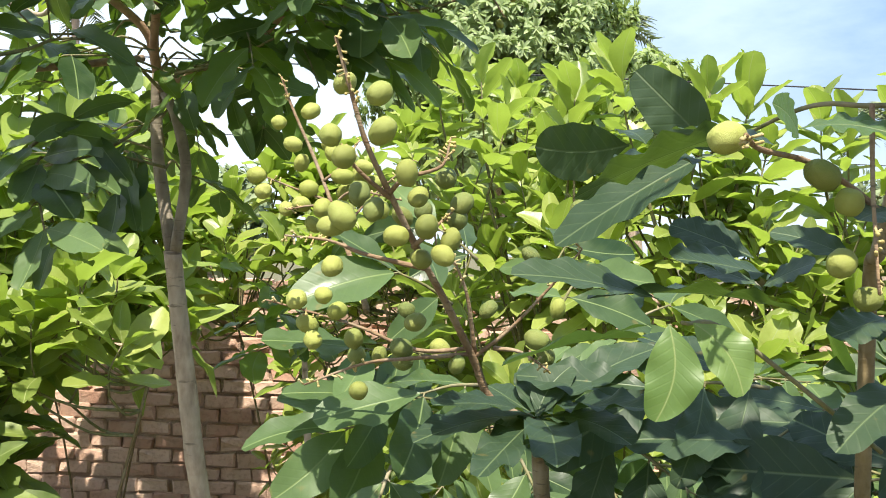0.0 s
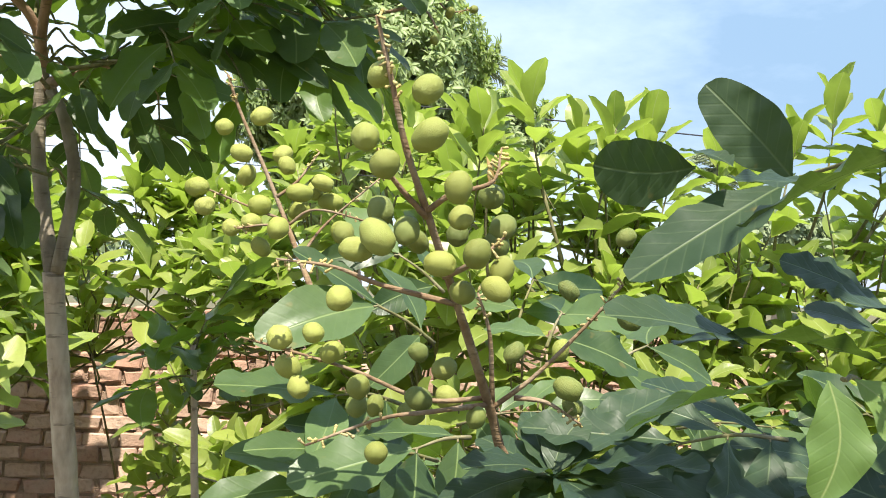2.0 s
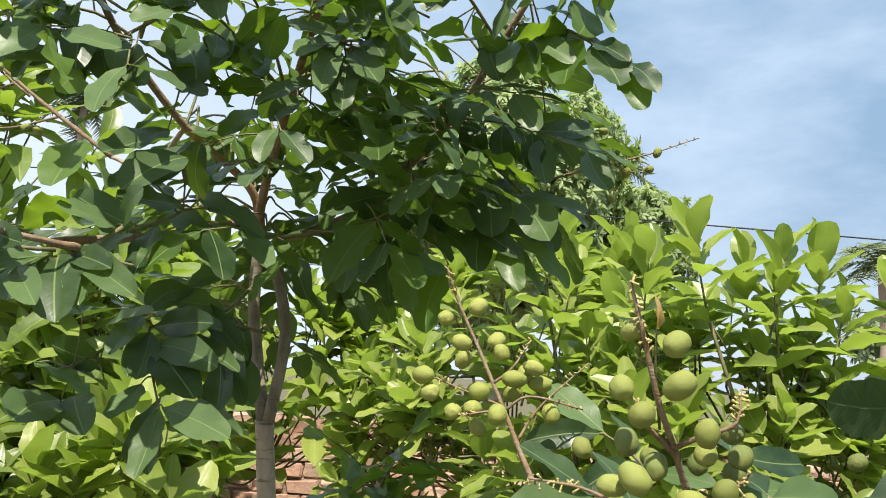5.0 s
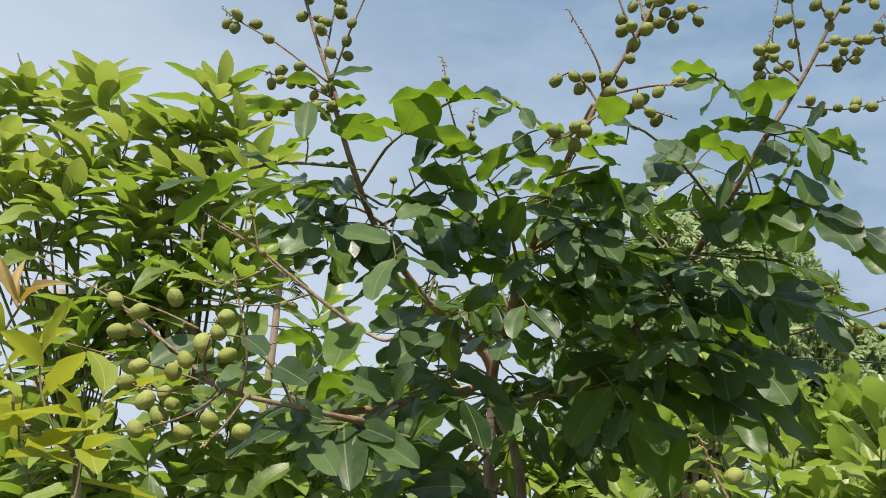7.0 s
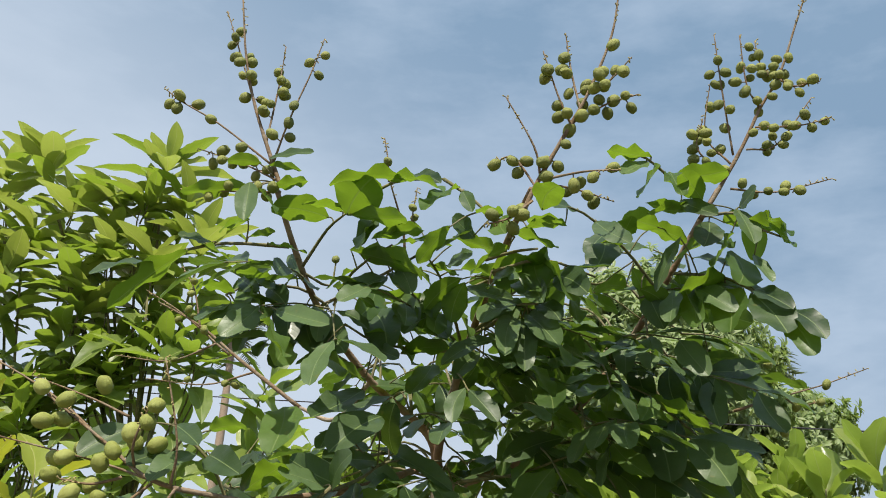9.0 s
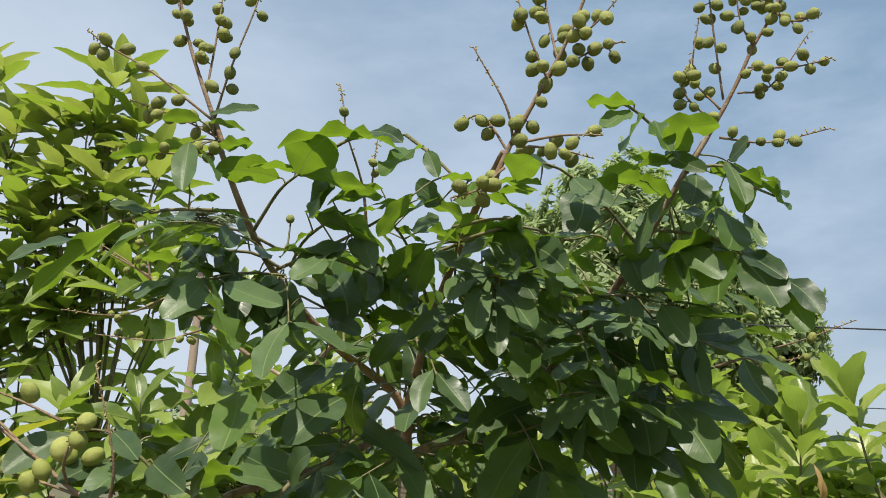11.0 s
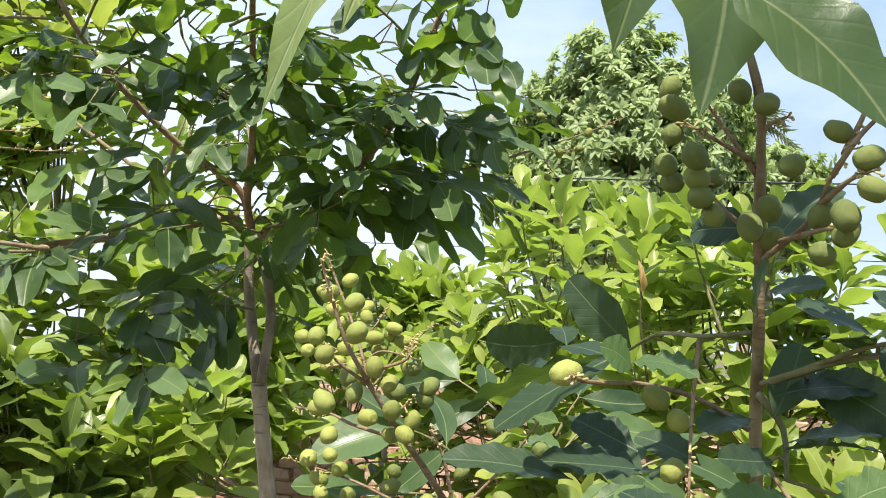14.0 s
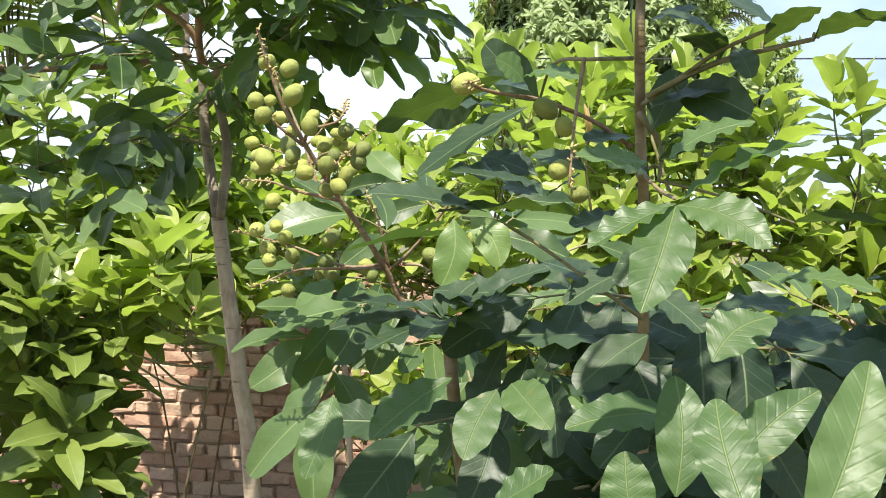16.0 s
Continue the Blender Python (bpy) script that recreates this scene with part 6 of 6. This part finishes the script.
for b, t, w, up in (
        ((0.239, 0.620, 1.441), (0.218, 0.560, 1.391), 0.039, (0, -1, 0.6)), ((0.252, 0.620, 1.447), (0.291, 0.560, 1.420), 0.04, (0, -1, 0.7)),
        ((0.194, 0.640, 1.447), (0.132, 0.580, 1.399), 0.05, (0, -0.7, 1)), ((0.380, 0.440, 1.405), (0.382, 0.480, 1.480), 0.04, (0, -1, 0.5)),
        ((0.414, 0.360, 1.414), (0.402, 0.420, 1.475), 0.039, (0, -1, 0.5)), ((0.435, 0.320, 1.414), (0.482, 0.380, 1.507), 0.038, (0, -1, 0.5)),
        ((0.413, 0.460, 1.409), (0.484, 0.500, 1.470), 0.039, (0, -1, 0.6)), ((0.352, 0.440, 1.380), (0.347, 0.460, 1.429), 0.04, (0, -1, 0.6))):
    C.blade(b, t, w, up, BROAD_YOUNG)
for b, t, w, up in (
        ((0.387, 0.550, 1.436), (0.304, 0.500, 1.434), 0.039, (0, -0.8, 1)), ((0.247, 0.520, 1.365), (0.295, 0.520, 1.398), 0.04, (0, -0.6, 1)),
        ((0.045, 0.750, 1.406), (0.030, 0.700, 1.326), 0.047, (0, -1, 0.6)), ((0.418, 0.560, 1.480), (0.472, 0.600, 1.514), 0.05, (0, -0.8, 1)),
        ((0.450, 0.550, 1.544), (0.524, 0.500, 1.540), 0.04, (0, -0.3, 1)), ((0.361, 0.495, 1.634), (0.312, 0.455, 1.634), 0.04, (0, -0.7, 1)),
        ((0.374, 0.455, 1.631), (0.431, 0.455, 1.656), 0.039, (0, -0.4, 1)), ((0.265, 0.575, 1.710), (0.243, 0.555, 1.725), 0.030, (0, -1, 0.6)),
        ((0.265, 0.575, 1.714), (0.311, 0.545, 1.705), 0.03, (0, -0.6, 1))):
    C.blade(b, t, w, up, BROAD_YOUNG)
for b, t, w in (
        ((0.375, 0.660, 1.554), (0.300, 0.600, 1.520), 0.040), ((0.359, 0.640, 1.539), (0.413, 0.580, 1.501), 0.040), ((0.373, 0.620, 1.495), (0.311, 0.570, 1.452), 0.042),
        ((0.353, 0.600, 1.482), (0.378, 0.550, 1.413), 0.044), ((0.375, 0.580, 1.448), (0.330, 0.530, 1.398), 0.042), ((0.354, 0.660, 1.600), (0.304, 0.620, 1.589), 0.034),
        ((0.383, 0.640, 1.580), (0.343, 0.600, 1.538), 0.036), ((0.383, 0.560, 1.406), (0.350, 0.500, 1.377), 0.044)):
    C.blade(b, t, w, (C.rng.uniform(-0.4, 0.4), -0.7, 0.8))
for i in range(84):
    p = Vector((C.rng.uniform(0.14, 0.95), C.rng.uniform(0.74, 1.15), C.rng.uniform(0.95, 1.51)))
    p.z -= 0.25 * max(p.x - 0.6, 0) + 0.3 * max(0.85 - p.y, 0)
    d = Vector((C.rng.uniform(-1, 1), C.rng.uniform(-0.8, 0.5), C.rng.uniform(-0.3, 0.4))).normalized()
    C.spray(p, p + d * 0.13, 0.13, 3, droop=0.25, meshes=BROAD)
C.done("leaflet", "dark longan leaves")

# leafy branch overhead, hanging in over the near tree
D = Plant("overhanging_branch", (1.1, 0.3, GROUND), "leafy branch of a near tree hanging into the view from above", "branch", 14)
D.stem("branch", [(1.1, 0.3, GROUND), (1.05, 0.32, 1.2), (0.95, 0.36, 2.15), (0.70, 0.40, 2.32), (0.45, 0.42, 2.34), (0.28, 0.45, 2.26)], 0.012, 0.004, TWIG)
D.twig([(0.28, 0.45, 2.26), (0.20, 0.45, 2.22), (0.161, 0.400, 2.092)], 0.003, 0.002)
D.twig([(0.32, 0.45, 2.27), (0.24, 0.38, 2.18), (0.166, 0.350, 2.045)], 0.003, 0.002)
D.twig([(0.34, 0.45, 2.27), (0.33, 0.50, 2.2), (0.281, 0.640, 2.147)], 0.003, 0.002)
D.twig([(0.45, 0.42, 2.34), (0.40, 0.40, 2.15), (0.318, 0.360, 1.907)], 0.003, 0.002)
D.twig([(0.45, 0.42, 2.34), (0.40, 0.45, 2.2), (0.317, 0.480, 2.065)], 0.003, 0.002)
D.twig([(0.60, 0.41, 2.33), (0.58, 0.40, 2.1), (0.483, 0.400, 1.845)], 0.003, 0.002)
for b, t, w, up in (((0.161, 0.400, 2.092), (0.020, 0.448, 1.874), 0.064, (-0.38, -1, 0.30)), ((0.166, 0.350, 2.045), (0.121, 0.320, 1.880), 0.052, (0.3, -1, 0.3)),
                    ((0.281, 0.640, 2.147), (0.249, 0.638, 1.972), 0.084, (-0.2, -1, -0.2)), ((0.317, 0.480, 2.065), (0.306, 0.470, 1.870), 0.092, (0.4, -1, 0.2)),
                    ((0.318, 0.360, 1.907), (0.384, 0.348, 1.826), 0.062, (0.2, -1, 0.5)), ((0.483, 0.400, 1.845), (0.426, 0.400, 1.746), 0.035, (0.6, -1, 0.1))):
    D.blade(b, t, w, up, PALE if b[0] < 0.2 else DRIP)
# unseen sprays above the view, added to cast shade on the near tree
for i in range(16):
    x = D.rng.uniform(0.42, 0.95)
    p = Vector((x, 0.42 + D.rng.uniform(-0.05, 0.05), 2.32 + D.rng.uniform(-0.03, 0.03)))
    d = Vector((D.rng.uniform(-0.4, 0.4), D.rng.uniform(-1, 1), D.rng.uniform(-0.1, 0.4))).normalized()
    D.spray(p, p + d * D.rng.uniform(0.10, 0.22), 0.13, 3, droop=0.1, meshes=BROAD)
D.done("leaf")


# ---- light green shrubs ----
def shrub(foot, top, rx, ry, shoots, seed, meshes, label, size=0.14, low=0.35, count=9, stems=7, tips=(), young=None, dry=(), sink=1.0):
    s = Plant("shrub", foot, label, "shrub", seed, "garden shrubs", 250)
    rng, f = s.rng, Vector(foot)
    h = top - foot[2]
    heads, bones = [], []
    for i in range(stems):
        a = 6.28 * i / stems + rng.uniform(-0.4, 0.4)
        r = rng.uniform(0.35, 0.75)
        head = f + Vector((math.cos(a) * rx * r, math.sin(a) * ry * r, h * rng.uniform(0.55, 0.8)))
        line = [f + Vector((math.cos(a) * 0.03, math.sin(a) * 0.06, 0)), f.lerp(head, 0.5) + Vector((0, 0, 0.08)), head]
        bones += smooth_line(line, 8)[6:]
        s.stem("stem", line, 0.010 if stems > 3 else 0.006, 0.004, PALE_BARK if stems > 3 else TWIG, 6)
        heads.append(head)
    for i in range(shoots):
        a, e = rng.uniform(0, 6.28), rng.random() ** sink
        if math.sin(a) > 0.3 and rng.random() < 0.55:
            a = -a
        z = low + (1 - low) * e
        r = math.sqrt(max(1 - max((z - 0.55) / 0.45, 0) ** 2, 0.03)) * rng.uniform(0.75, 1.08)
        p = f + Vector((math.cos(a) * rx * r, math.sin(a) * ry * r, h * (z + rng.uniform(-0.05, 0.04))))
        d = Vector((math.cos(a) * 0.7 * r, math.sin(a) * 0.7 * r, 0.55 + 0.7 * z)).normalized()
        b = p - d * rng.uniform(0.16, 0.26)
        root = min(bones, key=lambda q: (q - b).length + 0.4 * max(q.z - b.z, 0))
        s.twig([root, root.lerp(b, 0.5) + Vector((0, 0, -0.03)), b], 0.005, 0.0035)
        s.shoot(b, p, meshes, rng.randint(count - 2, count + 3), size * rng.uniform(0.8, 1.15), open_up=(18, 82))
    for tip in tips:
        p = Vector(tip)
        d = Vector((rng.uniform(-0.25, 0.25), rng.uniform(-0.2, 0.1), 1)).normalized()
        b = p - d * rng.uniform(0.26, 0.36)
        root = min(heads, key=lambda q: (q - b).length)
        s.twig([root, root.lerp(b, 0.5), b], 0.007, 0.005)
        s.shoot(b, p - d * (0.06 if young is None else 0.17), meshes if young is None else meshes[:5] + young, count + 2, size, open_up=(12 if young is None else 40, 78))
        if young:
            s.shoot(p - d * 0.28, p - d * 0.16, young, 5, size * 0.85, open_up=(14, 55))
        s.shoot(b - d * 0.28 + Vector((rng.uniform(-0.1, 0.1), 0, 0)), b, meshes, count, size, open_up=(50, 95))
    for b, t in dry:
        s.twig([Vector(b) + Vector((0.02, 0.03, -0.25)), Vector(b) + Vector((0, 0, -0.1)), b], 0.004, 0.003)
        s.blade(b, t, 0.03, (0.7, -1, 0.2), DRY)
    return s.done("leaf")


TALK = "bushy shrub of upright light green leaves in front of the wall"
TIPS = [(0.694, 2.450, 2.177), (0.812, 2.500, 2.168), (0.560, 2.450, 2.124), (0.416, 2.400, 2.206), (0.311, 2.420, 2.131), (0.628, 2.400, 2.068), (0.039, 2.700, 2.264), (-0.099, 2.800, 2.313), (0.136, 2.600, 2.124)]
shrub((0.55, 2.75, GROUND), 1.95, 0.75, 0.6, 130, 21, LIME, TALK, 0.17, tips=TIPS, dry=(((0.295, 2.250, 1.876), (0.288, 2.250, 1.962)), ((0.295, 2.250, 1.876), (0.301, 2.230, 1.927))))
TIPS = [(1.254, 2.500, 2.180), (1.356, 2.500, 2.282), (1.454, 2.450, 2.216), (1.517, 2.400, 2.213), (1.067, 2.500, 2.071), (0.992, 2.500, 2.099), (0.872, 2.500, 2.036)]
shrub((1.65, 2.70, GROUND), 1.90, 0.75, 0.6, 130, 22, LIME, TALK, 0.17, tips=TIPS)
shrub((0.10, 3.5, GROUND), 2.36, 0.8, 0.6, 140, 23, LIME, TALK, 0.17)
shrub((2.6, 3.2, GROUND), 1.95, 0.8, 0.6, 120, 24, LIME, TALK, 0.17)
shrub((-0.75, 3.9, GROUND), 2.06, 0.7, 0.5, 56, 25, LIME, TALK, 0.19, 0.74, stems=2)
shrub((-1.75, 4.05, GROUND), 2.35, 0.75, 0.50, 75, 26, LIME, TALK, 0.22, 0.66, 7, stems=2)
shrub((-3.15, 3.5, GROUND), 2.4, 0.7, 0.4, 80, 32, GREEN, "leafy green shrub behind the tall shrub, against the wall", 0.22, 0.3, 9, stems=5)
shrub((-1.15, 2.45, GROUND), 1.60, 0.42, 0.22, 11, 27, LIME, "low shrub of broad light green leaves beside the wall", 0.21, 0.84, 7, stems=1)
shrub((-1.62, 2.35, GROUND), 1.62, 0.48, 0.25, 110, 30, MID, "low shrub of broad mid-green leaves beside the wall", 0.23, 0.2, 7, stems=2)
TIPS = [(-3.184, 2.900, 3.557), (-3.048, 2.950, 3.615), (-2.695, 2.900, 3.597), (-2.950, 3.000, 3.644), (-2.946, 2.800, 3.281), (-3.073, 2.800, 3.149), (-2.507, 2.800, 3.217), (-2.440, 2.900, 3.386), (-2.303, 2.950, 3.409),
        (-2.133, 3.000, 3.620), (-2.089, 2.900, 3.387), (-1.980, 3.000, 3.415), (-1.863, 2.950, 3.202), (-2.171, 2.800, 3.122), (-2.869, 2.750, 3.051), (-2.772, 2.800, 3.190), (-2.561, 2.750, 3.013), (-2.328, 2.750, 3.005), (-2.207, 2.800, 2.908), (-2.023, 2.850, 3.099)]
shrub((-2.05, 3.1, GROUND), 2.70, 0.95, 0.55, 135, 28, GREEN, "tall leafy shrub with glossy green leaves and pale young tips", 0.27, 0.54, 8, 9, tips=TIPS, young=TIP, sink=1.9)
shrub((-0.35, 4.1, GROUND), 1.6, 0.6, 0.4, 50, 29, LIME, TALK, 0.14)

# small shrub with yellowing leaves below the tall one
Y = Plant("shrub", (-1.42, 1.9, GROUND), "small shrub with yellow-green and dry brown leaves", "shrub", 31, "garden shrubs")
Y.stem("stem", [(-1.42, 1.9, GROUND), (-1.40, 1.88, 0.9), (-1.556, 1.750, 1.818)], 0.012, 0.007, PALE_BARK, 6)
for tip in ((-1.672, 1.700, 2.044), (-1.477, 1.700, 1.957), (-1.691, 1.700, 1.936), (-1.470, 1.650, 1.888), (-1.840, 1.750, 2.078)):
    base = Vector(tip) + Vector((Y.rng.uniform(0.0, 0.1), 0, -0.2))
    Y.twig([(-1.556, 1.750, 1.818), (Vector((-1.556, 1.750, 1.818)) + base) / 2, base], 0.005, 0.004)
    Y.shoot(base, tip, YELLOW, 5, 0.19, open_up=(25, 85))
for b, t in (((-1.797, 1.750, 2.166), (-1.618, 1.700, 2.206)), ((-1.797, 1.750, 2.166), (-1.862, 1.700, 2.294)), ((-1.801, 1.750, 2.151), (-1.858, 1.800, 2.301))):
    Y.blade(b, t, 0.04, (0, -0.8, 0.6), DRY)
Y.twig([(-1.840, 1.750, 2.078), (-1.819, 1.750, 2.122), (-1.797, 1.750, 2.166)], 0.004, 0.003)
Y.done("leaf")

# slim sapling behind the tall tree
S = Plant("longan_sapling", (-0.273, 2.050, 0.440), "slim young longan sapling with dark drooping leaves", "sapling", 15)
S.stem("trunk", [(-0.273, 2.050, 0.440), (-0.328, 2.050, 1.147), (-0.342, 2.050, 1.355), (-0.352, 2.050, 1.488)], 0.009, 0.006, BARK)
for b, t, n in (((-0.352, 2.050, 1.482), (-0.465, 1.950, 1.592), 3), ((-0.352, 2.050, 1.488), (-0.282, 2.000, 1.605), 3), ((-0.351, 2.050, 1.471), (-0.394, 1.900, 1.491), 3),
                ((-0.350, 2.050, 1.471), (-0.248, 1.950, 1.529), 3),
                ((-0.346, 2.050, 1.424), (-0.408, 1.900, 1.415), 3), ((-0.345, 2.050, 1.401), (-0.246, 1.900, 1.445), 3),
                ((-0.349, 2.050, 1.459), (-0.299, 1.850, 1.552), 3), ((-0.331, 2.050, 1.216), (-0.193, 2.000, 1.175), 1)):
    S.spray(b, t, 0.115, n, up=(0, -0.3, 1), droop=0.25, meshes=LONGAN + LONGAN_LIT)
S.done("leaflet")


# ---- bricks of the garden wall ----
def brick_mesh(seed):
    rng = random.Random(seed)
    bm = bmesh.new()
    bmesh.ops.create_cube(bm, size=1.0, matrix=Matrix.Diagonal((rng.uniform(0.166, 0.188), 0.105, rng.uniform(0.068, 0.079), 1)))
    bmesh.ops.bevel(bm, geom=bm.edges[:], offset=0.009, segments=1, affect="EDGES")
    for v in bm.verts:
        v.co += Vector((rng.uniform(-1, 1), rng.uniform(-1, 1), rng.uniform(-1, 1))) * 0.008
    return mesh_of(bm, "brick", BRICK, False)


BRICKS = [brick_mesh(i) for i in range(12)]


def lay_bricks():
    """Courses of bricks: singly where the wall shows between the trees, the rest of the wall as one mesh."""
    rng = random.Random(5)
    rest = bmesh.new()
    row, z = 0, GROUND + 0.045
    while z < WALL_TOP:
        x = WALL_X0 + (0.095 if row % 2 else 0.0)
        while x < WALL_X1:
            me = rng.choice(BRICKS)
            m = pose(x + rng.uniform(-0.008, 0.008), WALL_Y + 0.048 + rng.uniform(-0.009, 0.009), z + rng.uniform(-0.006, 0.006),
                     rng.uniform(-2, 2), rng.uniform(-1.5, 1.5), rng.uniform(-2, 2))
            if -2.7 < x < 0.5 and z > 0.2:
                ob = new("brick", me)
                ob.parent = wall
                ob.matrix_world = m
            else:
                n = len(rest.verts)
                rest.from_mesh(me)
                rest.verts.ensure_lookup_table()
                bmesh.ops.transform(rest, matrix=m, verts=rest.verts[n:])
            x += 0.190
        z += 0.083
        row += 1
    tagged(part("brickwork", rest, BRICK, wall, smooth=False), kind="stuff")


lay_bricks()
